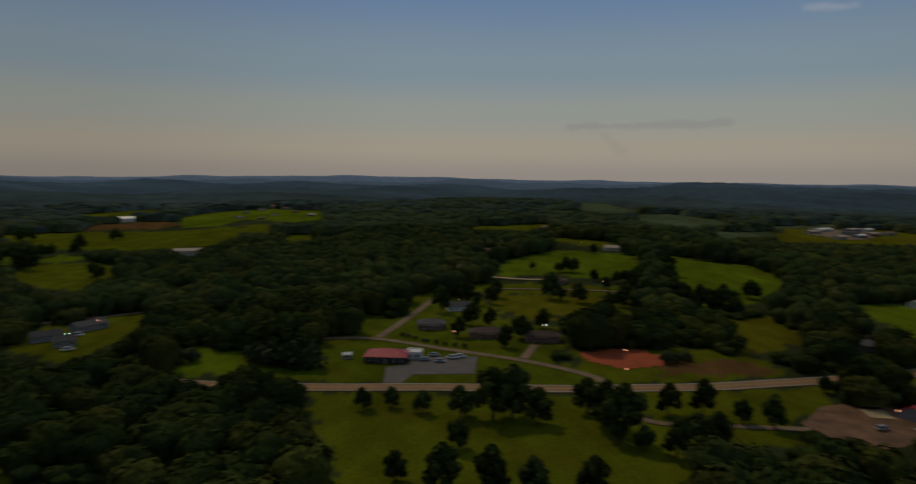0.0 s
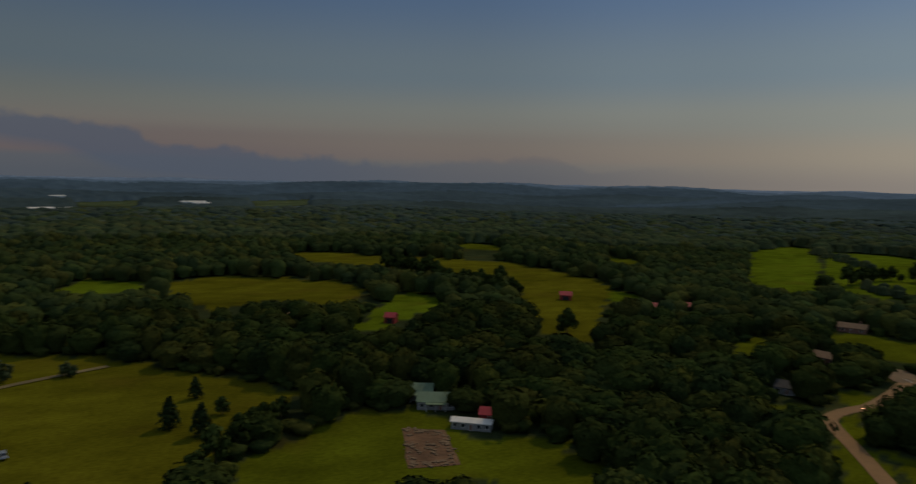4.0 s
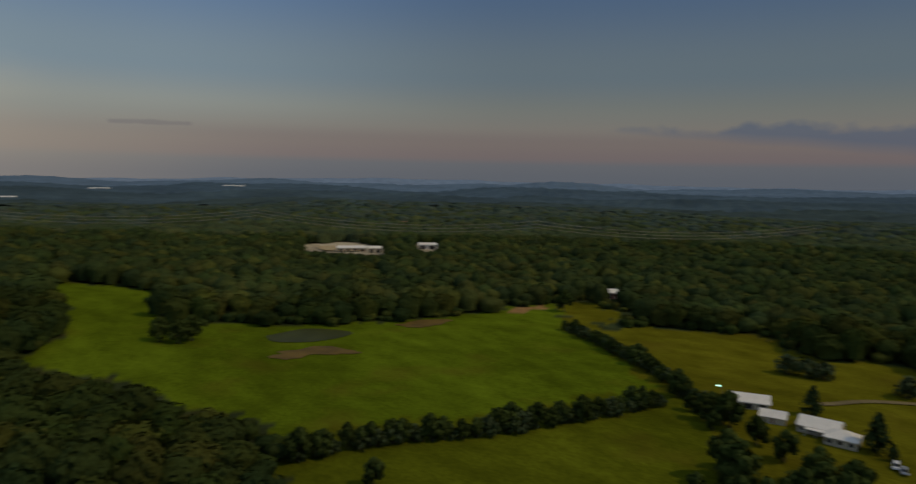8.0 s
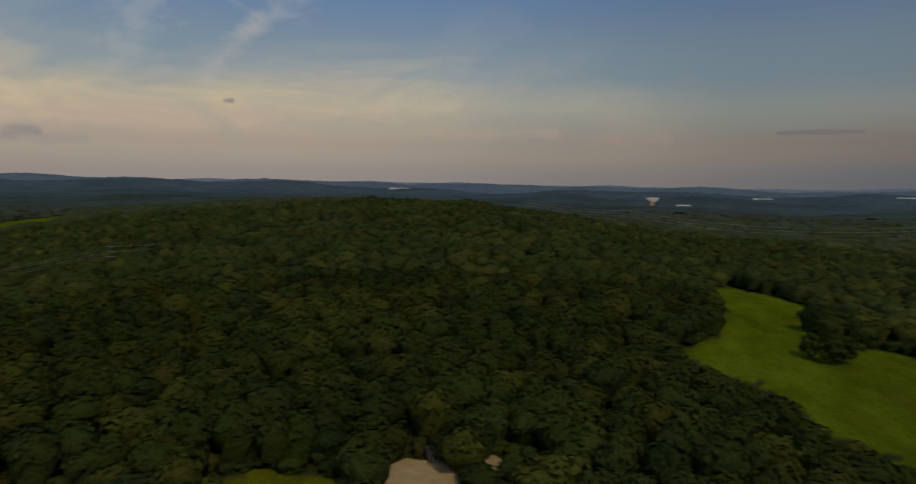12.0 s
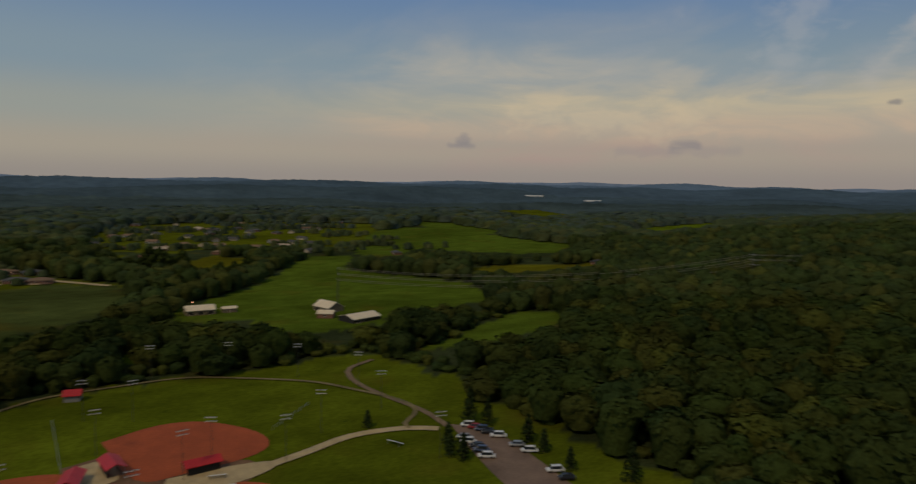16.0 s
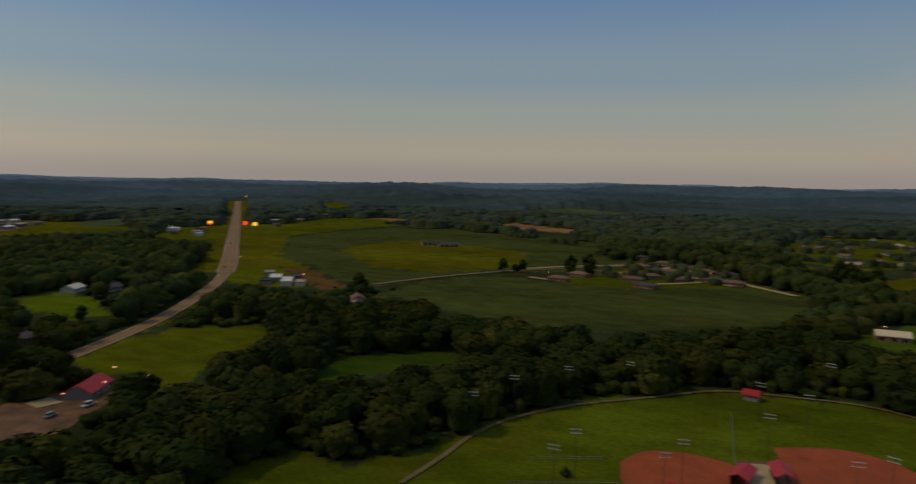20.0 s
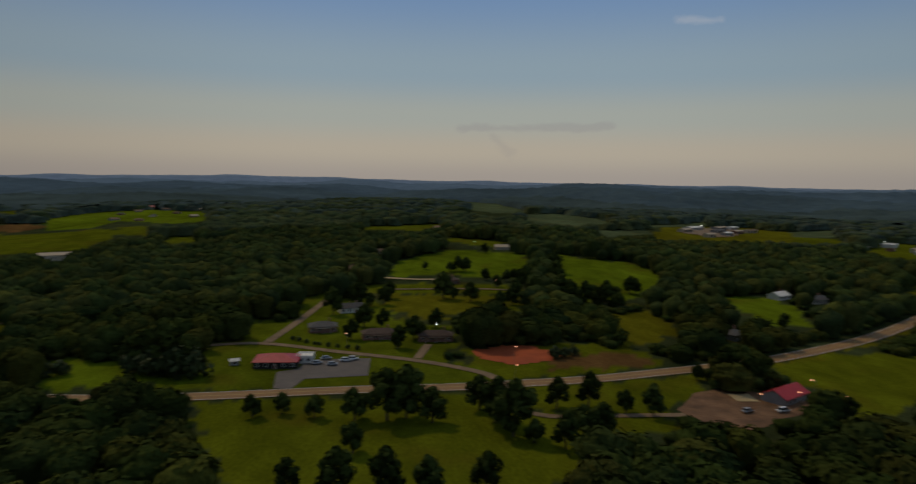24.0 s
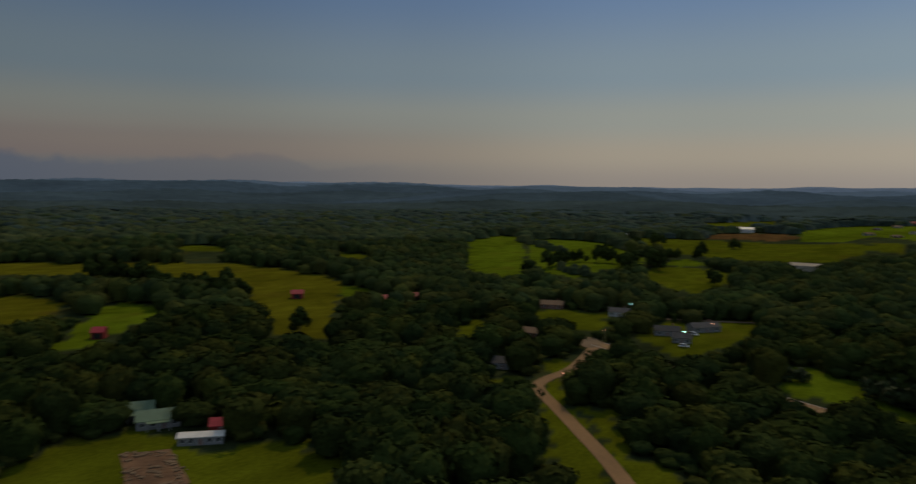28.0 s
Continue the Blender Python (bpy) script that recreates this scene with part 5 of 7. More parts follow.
def broadleaf(seed, tall, wide, label, leafmat=LEAF_TREE, n=680):
    g = np.random.RandomState(seed)
    t = thing("tree", label, "tree", 0, 0, z=-400)
    bm = bmesh.new()
    rod(bm, (0, 0, -0.6), (0.1, 0, tall * .3), 0.36, 0.26, 8)
    rod(bm, (0.1, 0, tall * .3), (0, 0.1, tall * .72), 0.26, 0.08, 7)
    lobes = [((0, 0, tall * .74), wide * .3)]
    for k in range(7):
        a = k * 0.9 + g.uniform(-.3, .3)
        e = np.array([np.cos(a) * wide * .33, np.sin(a) * wide * .33, tall * (.3 + .4 * ((k * 3) % 7) / 6)])
        rod(bm, (0.05, 0, tall * (.2 + .02 * k)), tuple(e), 0.13, 0.04, 5)
        lobes.append((tuple(e), wide * g.uniform(.2, .28)))
    lobes.append(((g.uniform(-.4, .4), g.uniform(-.4, .4), tall * .87), wide * .17))
    part("trunk", bm, BARK, t)
    v, f = lobed(g, lobes, n, wide * .095)
    cr = new("crown", np_mesh("crown", v, f, leafmat))
    cr.parent = t
    return t


def cedar(seed, tall, wide, label):
    g = np.random.RandomState(seed)
    t = thing("cedar", label, "tree", 0, 0, z=-400)
    bm = bmesh.new()
    rod(bm, (0, 0, -0.5), (0, 0, tall * .92), 0.24, 0.04, 7)
    lobes = []
    for k in range(15):
        h = (k + .5) / 15
        rr = wide / 2 * (1 - h) ** .75 + .15
        a = k * 2.4
        e = (np.cos(a) * rr * .5, np.sin(a) * rr * .5, tall * (.1 + .88 * h))
        rod(bm, (0, 0, e[2] + .1), e, 0.06, 0.02, 4)
        lobes.append((e, max(rr * .62, .3)))
    part("trunk", bm, BARK, t)
    v, f = lobed(g, lobes, 560, wide * .085, 1.3)
    cr = new("crown", np_mesh("crown", v, f, LEAF_CEDAR))
    cr.parent = t
    return t


OAK = [broadleaf(k, tl, wd, "dark green broadleaf shade tree on open grass") for k, (tl, wd) in enumerate(((12.0, 8.2), (10.5, 7.6), (14.0, 9.0), (9.0, 6.4)))]
BUSH = [broadleaf(20 + k, 5.0, 6.0, "low dark green rounded bush in grass", HEDGE, 320) for k in range(2)]
CEDAR = [cedar(40 + k, tl, wd, "dark green conical cedar on open grass") for k, (tl, wd) in enumerate(((11.0, 5.2), (8.5, 4.6)))]
BROAD_CEDAR = [cedar(50 + k, tl, wd, "broad dark green cedar on open pasture") for k, (tl, wd) in enumerate(((10.0, 7.4), (9.0, 6.6)))]
masters = OAK + BUSH + CEDAR + BROAD_CEDAR
tg = random.Random(3)


def plant(kinds, x, y, size=1.0, label="", group=""):
    src = kinds[tg.randrange(len(kinds))]
    s = size * tg.uniform(.88, 1.12)
    c = copy_thing(src, pose(x, y, gz(x, y) - 0.1, 0, 0, tg.uniform(0, 360)))
    c.scale = (s * tg.uniform(.92, 1.08), s * tg.uniform(.92, 1.08), s)
    return tagged(c, label, "", group)


# shade trees on the meadow and verges by the main road
for x, y, s in ((-31.8, 228.8, .75), (-22.3, 231.4, .62), (-11.3, 226, .7), (1.9, 222, 1.15), (12.5, 221, 1.45), (19, 222, 1.25), (27.2, 217, 1.3), (1.1, 195, .95), (-15.7, 174, 1.0), (-3.3, 166.5, 1.0), (45, 228, 1.35), (51, 202, 1.2), (48, 215, 1.25), (72.4, 225.7, .95), (84.3, 226.3, .9)):
    plant(OAK, x, y, s, group="shade trees on the meadow")
for x, y, s in ((95, 219, .85), (103, 214, .85), (71.7, 197.4, 1), (78.4, 198, 1), (9.4, 168, .95), (56.1, 196, .8), (20, 165, .9), (35, 166, .95), (64, 190, 1), (-66, 283, 1.5), (-74, 287, 1.5), (-83, 291, 1.3), (157.2, 248.5, 1.2), (151, 252, 1.1), (139.6, 251.9, .7), (167.6, 202, .8), (162, 236, .6), (130.8, 309.5, .8)):
    plant(OAK, x, y, s, "dark green roadside tree with a broad crown")
# yard and hillside trees
for x, y, s in ((82.4, 552.6, 0.75), (94.6, 549.5, 1.1), (88.5, 551.5, 0.95), (63.1, 566.2, 0.8), (103.6, 510.6, 1.15), (106.4, 482.5, 1.0), (68.8, 441.2, 0.85), (61.7, 443.3, 1.2), (78, 431, 1.05), (121, 427, 0.9), (129.7, 495.7, 0.75), (153.3, 524.9, 1.1), (163.4, 524.9, 0.95), (137, 429, 0.8), (145, 432, 1.15), (130, 432, 1.0), (93, 411, 0.85), (102, 418, 1.2), (146.9, 481.1, 1.05), (196, 443, 0.9), (162, 399, 0.75), (154, 399, 1.1), (164, 395, 0.95), (18, 361, 0.8), (-9, 399, 1.15), (8, 363, 1.0), (1, 336, 0.85), (23, 317, 1.2), (32, 333, 1.05), (46, 358, 0.9), (36, 339, 0.75), (6, 424, 1.1), (13, 421, 0.95), (22, 426, 0.8), (26.3, 447.3, 1.15), (2, 446.3, 1.0), (61.4, 641.5, 0.85), (52.1, 633.9, 1.2), (130.1, 646.6, 1.05)):
    plant(OAK, x, y, s, "dark green yard tree near hillside houses", "yard trees")
for x, y, s in ((-526.9, 818, 1.3), (-414.7, 823.4, 1.3), (-416.6, 446, 1.2), (-515, 802.4, 1.5), (-483.7, 200, 1.3), (-315.9, 199, 1.2), (-320, 171, 1.2), (-445, 600, 1.3), (-380, 560, 1.2), (-365.8, 650.2, 1.2), (-476.8, 699.9, 1.3), (193.1, 446, 1.2), (237.2, 339, 1), (569.8, 151, 1.3), (570.1, 167, 1.2), (553.1, 212, 1), (549.2, 222, .9), (388, 261.6, 1.3)):
    plant(OAK, x, y, s, "lone dark tree standing in farmland", "field trees")
for x, y, s in ((-167.9, -83.6, 1.15), (-172, -86, 1.0), (-197.2, -84.8, 1.2), (-187.8, -71.5, 1.25), (-183.5, -61.2, 1.1), (-180.7, -67.4, 1.2), (-203.5, -96.1, .8), (-209.9, -108.5, .85), (-218.3, -119.9, .85), (-225.8, -137.5, .9), (-99, -310.6, 1.2), (-105.8, -313.2, 1.1), (-93.1, -317.6, 1.2), (-93.6, -142.6, .8), (-319.7, -276, 1.0), (-238, -2, .8)):
    plant(OAK, x, y, s, "dark tree at the edge of the pasture", "pasture trees")
for x, y, s in ((144.3, 514.4, 1.30), (146.4, 492.8, 1.40), (150.7, 480.6, 1.30), (165.2, 574.5, 1.20), (164.8, 534.1, 1.40), (143.5, 422.8, 1.50), (137.9, 430.4, 1.40), (130.0, 429.7, 1.30), (121.0, 429.1, 1.40), (158.8, 422.5, 1.20), (163.6, 415.4, 1.30), (171.8, 419.4, 1.10), (123.6, 466.6, 1.30), (107.3, 430.8, 1.20), (118.2, 501.8, 0.90), (125.5, 506.6, 0.90), (147.7, 410.4, 1.20)):
    plant(OAK, x, y, s, "tall dark tree in a copse dividing hillside fields", "hillside copse")
for x, y, s in ((-532.4, 832.9, 1.70), (-513.3, 821.1, 1.60), (-480.3, 708.6, 1.50), (-515.5, 739.9, 1.30), (-380.6, 685.6, 1.40), (-386.9, 632.3, 1.30), (-381.8, 638.9, 1.20), (-345.5, 547.3, 1.50), (-358.8, 555.8, 1.30), (-279.5, 520.1, 1.40), (-267.6, 506.6, 1.30), (-330.1, 485.6, 1.60), (-329.4, 474.5, 1.50), (-414.5, 823.3, 1.20), (-410.6, 830.9, 1.10), (-579.1, 777.8, 1.20)):
    plant(OAK, x, y, s, "dark tree clump between far hedged fields", "far field trees")
# cedars in the pasture and by the car park
for x, y, s in ((-228.5, -17.8, 0.95), (-218.9, -8, 1.05), (-257.8, -11.2, 0.85), (-245.6, -97.3, 1.15), (-227.3, -70.7, 1.35), (-223.7, -65.1, .6), (-177.7, -44.7, 0.8)):
    plant(BROAD_CEDAR, x, y, s, group="pasture cedars")
for x, y, s in ((189.8, -106.4, 1.0), (184.3, -109.9, .85), (165.7, -113, 1.0), (157.8, -113.2, .8), (144.4, -112.6, .85), (130.6, -122.2, 1.05), (174, -90.3, .95), (163.6, -89.8, .9), (200.4, -74.9, .75), (168.2, -87.8, .7)):
    plant(CEDAR, x, y, s, "dark young conifer beside the car park", "car park conifers")
for x, y, s in ((-297.2, -83.4, 1.6), (-293, -126.9, 1.7), (-296.9, -113.9, 1.5), (-295.1, -120.1, 1.6), (-300, -60, 1.2), (-117, 284, 1.2), (-113, 287, 1.0), (174.8, 50.8, 0.5), (92, 291, 1.0), (97, 293, 1.0), (102, 296, .9)):
    plant(BUSH, x, y, s)


for x, y, s in ((-60, 279, 1.9), (-68, 280, 2.1), (-77, 282, 2.0), (-86, 287, 1.8), (-72, 292, 1.9)):
    plant(BUSH, x, y, s, "thick dark undergrowth skirting a big tree clump")


def tree_row(kinds, pts, gap, size, label, group, wob=1.5):
    q = smooth_line(pts, 1.0)
    dist = 0
    for a, b in zip(q, q[1:]):
        dist += float(np.linalg.norm(b - a))
        if dist > gap:
            dist = tg.uniform(-1.5, 1.5)
            plant(kinds, b[0] + tg.uniform(-wob, wob), b[1] + tg.uniform(-wob, wob), size * tg.uniform(.75, 1.2), label, group)


HL = "dark tree in a hedgerow between pastures"
for x, y, s in ((-165.6, -84.1, 0.95), (-155.1, -76.0, 1.15), (-178.2, -92.6, 0.60), (-164.2, -69.9, 1.10), (-169.7, -67.5, 1.00), (-165.8, -62.0, 1.15), (-167.7, -57.5, 1.15), (-168.4, -54.5, 1.10), (-156.2, -70.2, 1.00), (-210.4, -118.1, 0.80), (-204.2, -111.1, 0.80), (-215.0, -125.7, 0.75), (-155.4, -88.2, 0.50), (-158.4, -83.8, 0.50)):
    plant(OAK, x, y, s, "broad dark tree in the clump behind the white farm", "farm clump trees")
tree_row(OAK[1:2] + OAK[3:], ((-80, -168.3), (-106.8, -164.4), (-138.3, -152.9), (-167.7, -144.9), (-191.8, -140.2), (-212.8, -135.7)), 4.2, 0.78, HL, "hedgerow trees")
tree_row(OAK[1:2] + OAK[3:], ((-282, -244.7), (-270.8, -215), (-258.6, -188.6), (-248.8, -166.5), (-235, -145.7), (-222.4, -125), (-213, -110.6)), 5.5, 0.75, HL, "hedgerow trees")
tree_row(OAK, ((-236, 22), (-223, 13), (-207, 5), (-197.3, -2), (-185.5, -7.1), (-172.4, -12.2)), 5.5, 0.75, HL, "hedgerow trees")
HB = "dense dark shrub filling a pasture hedgerow"
for run in (((-80, -168.3), (-106.8, -164.4), (-138.3, -152.9), (-167.7, -144.9), (-191.8, -140.2), (-212.8, -135.7)), ((-282, -244.7), (-270.8, -215), (-258.6, -188.6), (-248.8, -166.5), (-235, -145.7), (-222.4, -125))):
    tree_row(BUSH, run, 5.0, 1.0, HB, "hedgerow shrubs", 1.2)
tree_row(OAK, ((-184.3, -94.2), (-174.1, -90.1), (-163.8, -80.9)), 6.0, 0.85, HL, "hedgerow trees")
tree_row(OAK, ((422.3, -18.3), (464.4, -36.7), (518.8, -65.2), (551.2, -93.9), (591.1, -112.1)), 7.0, 1.15, "dark tree in a tall row beside crops", "valley tree row", 4)
tree_row(OAK, ((769, 95), (712, 30), (660, -20), (607.7, -70.9)), 7.0, 1.2, "dark tree in a tall row beside crops", "valley tree row", 6)
tree_row(BUSH, ((-30, 341), (-14, 326), (4, 316)), 4.0, 0.4, "clipped low hedge bush beside the lane", "lane hedge", 0.3)
tree_row(OAK, ((-419, 472), (-435, 540), (-400, 560), (-370, 530)), 9.0, 1.1, HL, "field hedge trees")
tree_row(OAK, ((-460, 150), (-430, 180), (-445, 200)), 9.0, 1.1, HL, "field hedge trees")
tree_row(OAK, ((-600, 130), (-520, 165), (-470, 180)), 8.0, 1.2, HL, "field hedge trees")


# ---- the softball park ----
def dugout(x, y, rz, label="red roofed open dugout beside the infield"):
    t = thing("dugout", label, "dugout", x, y, rz, "dugouts")
    part("roof", gable(9.0, 4.4, 2.7, 1.0, 0.5), RED_ROOF, t)
    part("back_wall", boxed(0, 2.0, 1.2, 8.6, 0.2, 2.6), DARK_WALL, t)
    for sx in (-4.3, 0, 4.3):
        part("post", boxed(sx, -2.0, 1.35, 0.16, 0.16, 2.7), STEEL, t)
    part("bench", boxed(0, 1.3, 0.5, 7.6, 0.5, 0.12, bevel=0.03), WOOD, t)
    return t


for x, y, rz in ((200.2, -2.0, 12), (193.9, 7.4, -12), (190.2, -23.6, 98), (175.2, 19.2, 84)):
    dugout(x, y, rz)
t = thing("storage_shed", "small red roofed shed beyond the outfield", "shed", 272.3, 8.9, 80)
part("wall", walls(5.0, 4.0, 2.6, 1.2), GREY_WALL, t)
part("roof", gable(5.0, 4.0, 2.6, 1.3, 0.6), RED_ROOF, t)
part("door", boxed(0, -2.05, 1.05, 1.4, 0.1, 2.1), DARK_WALL, t)

t = thing("concession_stand", "two-tier red roofed park pavilion between infields", "pavilion", 170.3, -1.7, 42)
part("wall", walls(9.0, 9.0, 3.0), GREY_WALL, t)
part("lower_roof", hip(11.0, 11.0, 3.0, 2.0, 1.0, top=3.2), RED_ROOF, t, "bright red metal skirt roof")
part("clerestory", boxed(0, 0, 5.5, 6.0, 6.0, 1.4), DARK_WALL, t)
part("upper_roof", hip(6.6, 6.6, 6.1, 2.2, 0.8), RED_ROOF, t, "bright red metal pyramid roof")
part("cupola", boxed(0, 0, 8.4, 0.9, 0.9, 0.9, bevel=0.08), RED_ROOF, t)
for k, face in enumerate(("s", "n", "e", "w")):
    px, py = ((0, -4.5), (0, 4.5), (4.5, 0), (-4.5, 0))[k]
    opening("window", t, px, py, 1.7, 2.6, 1.2, face, DARK_WALL)
for sx in (-5, 5):
    for sy in (-5, 5):
        part("post", boxed(sx, sy, 1.5, 0.25, 0.25, 3.0), STEEL, t)


def light_pole(x, y, rz, tall=14.0):
    t = thing("light_pole", "tall steel sports light pole with pale lamp heads", "light pole", x, y, rz, "sports lights")
    part("pole", rod(bmesh.new(), (0, 0, -0.4), (0, 0, tall), 0.1, 0.05, 8), POLE, t)
    for k, hz in enumerate((tall - 0.2, tall - 1.3)):
        part("crossarm", boxed(0, 0, hz, 3.2, 0.1, 0.1), STEEL, t)
        for i in range(3):
            part("lamp_head", boxed(-1.1 + 1.1 * i, -0.3, hz - 0.1, 0.8, 0.4, 0.13, rx=-30, bevel=0.04), LAMP_HEAD, t)
    return t


pole = light_pole(214.3, 81.3, -72)
for x, y in ((234.9, 68.3), (252.3, 50), (191, 86), (286.9, -17.4), (279.5, -45.4), (265, -69.5), (241.8, -86.7), (246.6, 5.4), (213.3, 1.8), (161.5, 50.2), (174.9, 48.3), (169.5, 24.3), (180.8, 21.4), (185.5, -18.3), (192.6, -26.5), (185.3, -45.1), (202.7, -60.5), (167.8, -84.6), (214, -84.9), (164.4, -5.5), (239.4, -8.9)):
    copy_thing(pole, pose(x, y, gz(x, y), 0, 0, math.degrees(math.atan2(y, x)) - 90 + tg.uniform(-20, 20)))


def bleacher(x, y, rz):
    t = thing("bleachers", "small grey metal bleachers on the park lawn", "bleachers", x, y, rz, "bleachers")
    for k in range(4):
        part("plank", boxed(0, 0.7 * k, 0.45 + 0.35 * k, 4.6, 0.35, 0.06), LAMP_HEAD, t)
    for sx in (-2, 2):
        part("frame", rod(rod(bmesh.new(), (sx, 0, 0.4), (sx, 2.2, 1.5), .06, .06, 5), (sx, 2.1, 0), (sx, 2.1, 1.5), .06, .06, 5), STEEL, t)


for x, y, rz in ((183.5, -78.2, 30), (177.1, -27.8, 80), (184.2, -26.7, 80)):
    bleacher(x, y, rz)

# fence posts and rails round the outfield, a few per stretch
def fence(x0, y0, x1, y1, label, h=1.2, gap=6.0):
    n = max(2, int(math.hypot(x1 - x0, y1 - y0) / gap))
    t = thing("fence", label, "fence", x0, y0, group="fences")
    for k in range(n + 1):
        f = k / n
        px, py = (x1 - x0) * f, (y1 - y0) * f
        part("post", rod(bmesh.new(), (px, py, -0.2), (px, py, h + gz(x0 + px, y0 + py) - gz(x0, y0)), 0.06, 0.06, 5), STEEL, t)
    a, b = Vector((0, 0, h)), Vector((x1 - x0, y1 - y0, h + gz(x1, y1) - gz(x0, y0)))
    part("top_rail", rod(bmesh.new(), a, b, 0.05, 0.05, 5), STEEL, t)
    part("mid_rail", rod(bmesh.new(), a - Vector((0, 0, h * .5)), b - Vector((0, 0, h * .5)), 0.04, 0.04, 5), STEEL, t)


for a, b in (((205.3, 10.2), (249.9, 14.3)), ((190, 44.7), (180.6, 62.9)), ((211.9, -47.5), (230.3, -64.3)), ((175, 36.6), (162.3, 62.9))):
    fence(*a, *b, "low chain fence line across the outfield")


# ---- vehicles ----
def car(colour, name, label, tall=1.45, long=4.6, cab=(-.32, .22), truck=False):
    t = thing(name, label, "car", 0, 0, z=-400)
    w = 0.92
    prof = [(-.5, .45, .62), (-.5, .8, .64), (-.36, .92, .66), (.2, .95, .68), (.47, .82, .64), (.5, .5, .6)]
    bm = bmesh.new()
    secs = []
    for f, hz, _ in prof:
        lo = 0.32
        secs.append([bm.verts.new((f * long, s * w, z)) for s, z in ((-1, lo), (-1, hz * .8), (-.88, hz), (.88, hz), (1, hz * .8), (1, lo))])
    for a, b in zip(secs, secs[1:]):
        for i in range(6):
            bm.faces.new([a[i], a[(i + 1) % 6], b[(i + 1) % 6], b[i]])
    bm.faces.new(secs[0])
    bm.faces.new(secs[-1][::-1])
    bmesh.ops.recalc_face_normals(bm, faces=bm.faces)
    body = part("body", bm, colour, t)
    c0, c1 = cab
    p = [(c0 * long - .35, -w * .9, .88), (c1 * long + .5, -w * .9, .9), (c1 * long + .5, w * .9, .9), (c0 * long - .35, w * .9, .88), (c0 * long, -w * .7, tall), (c1 * long, -w * .7, tall), (c1 * long, w * .7, tall), (c0 * long, w * .7, tall)]
    part("cabin_glass", solid([(0, 1, 2, 3), (0, 1, 5, 4), (1, 2, 6, 5), (2, 3, 7, 6), (3, 0, 4, 7), (4, 5, 6, 7)], p), GLASS, t)
    part("roof", boxed((c0 + c1) / 2 * long, 0, tall + .02, (c1 - c0) * long * 1.02, w * 1.42, .06, bevel=.02), colour, t)
    for sx in (-.31, .31):
        for sy in (-w, w):
            part("wheel", rod(bmesh.new(), (sx * long, sy - .1 * (1 if sy > 0 else -1), .33), (sx * long, sy + .04 * (1 if sy > 0 else -1), .33), .33, .33, 10), TYRE, t)
    for sy in (-.6, .6):
        part("headlight", boxed(.49 * long, sy, .68, .1, .32, .14), LAMP_HEAD, t)
    return t


CAR_W = material("white_car_paint", (0.72, 0.72, 0.72), 0.3, vary=0.04, scale=1.0, spec=0.5)
CAR_K = material("black_car_paint", (0.02, 0.02, 0.025), 0.25, vary=0.1, scale=1.0, spec=0.5)
CAR_R = material("red_car_paint", (0.3, 0.02, 0.02), 0.3, vary=0.1, scale=1.0, spec=0.5)
CAR_S = material("silver_car_paint", (0.35, 0.36, 0.38), 0.3, 0.4, vary=0.08, scale=1.0, spec=0.5)
CAR_B = material("blue_car_paint", (0.05, 0.08, 0.16), 0.3, vary=0.1, scale=1.0, spec=0.5)
CARS = {k: car(m, "car", lab + " car parked on the tarmac", tall, lng) for k, m, lab, tall, lng in (("w", CAR_W, "white", 1.65, 4.9), ("k", CAR_K, "black", 1.5, 4.6), ("r", CAR_R, "dark red", 1.45, 4.5), ("s", CAR_S, "silver grey", 1.5, 4.6), ("b", CAR_B, "dark blue", 1.7, 4.8))}
masters += list(CARS.values())
for k, x, y, rz in (("w", 185.8, -103.6, 60), ("r", 183.4, -104.6, 62), ("b", 180.6, -105.7, 58), ("k", 177.7, -106.2, 60), ("w", 173.7, -107.4, 62), ("s", 164.8, -108.5, 60), ("w", 159.5, -109.4, 64), ("w", 145.1, -108.1, 70), ("k", 139.8, -107.9, 66), ("s", 177.4, -97.5, 58), ("w", 174, -97, 60), ("k", 169.5, -97.7, 60), ("b", 166.4, -97.3, 58), ("w", 162, -96.4, 62), ("s", 135, -94.7, 62)):
    tagged(copy_thing(CARS[k], pose(x, y, gz(x, y) + 0.25, 0, 0, rz)), group="cars in the car park")
for k, x, y, rz in (("s", -9.8, 299.5, 10), ("w", -1.3, 295.5, 0), ("w", 1.8, 297.5, 5), ("s", -13.5, 292, 20), ("s", -7, 289.5, 0)):
    tagged(copy_thing(CARS[k], pose(x, y, gz(x, y) + 0.25, 0, 0, rz)), group="cars by the hall")
for k, x, y, rz in (("s", 138, 214, 20), ("w", 168.6, 216, 30), ("w", 151, 213, 10), ("w", -218.4, -62.7, 15), ("s", -216.1, -60, 20), ("w", -175, 302, 30), ("w", -186, 330, 5), ("k", 588, 575, 45), ("w", 577, 566, 226), ("k", 440, 437, 42)):
    tagged(copy_thing(CARS[k], pose(x, y, gz(x, y) + 0.3, 0, 0, rz)), "small parked car beside a building or on the road")

# ---- buildings by the main road ----
# near-black hall wall paints in the shade of its open sides
building("hall", "low hall with faded red metal roof and white porch", "hall", -30, 293.5, -4, 18, 13, 2.7, 2.4, DARK_WALL, PINK_ROOF, "hip", 5, 1, clear=14)
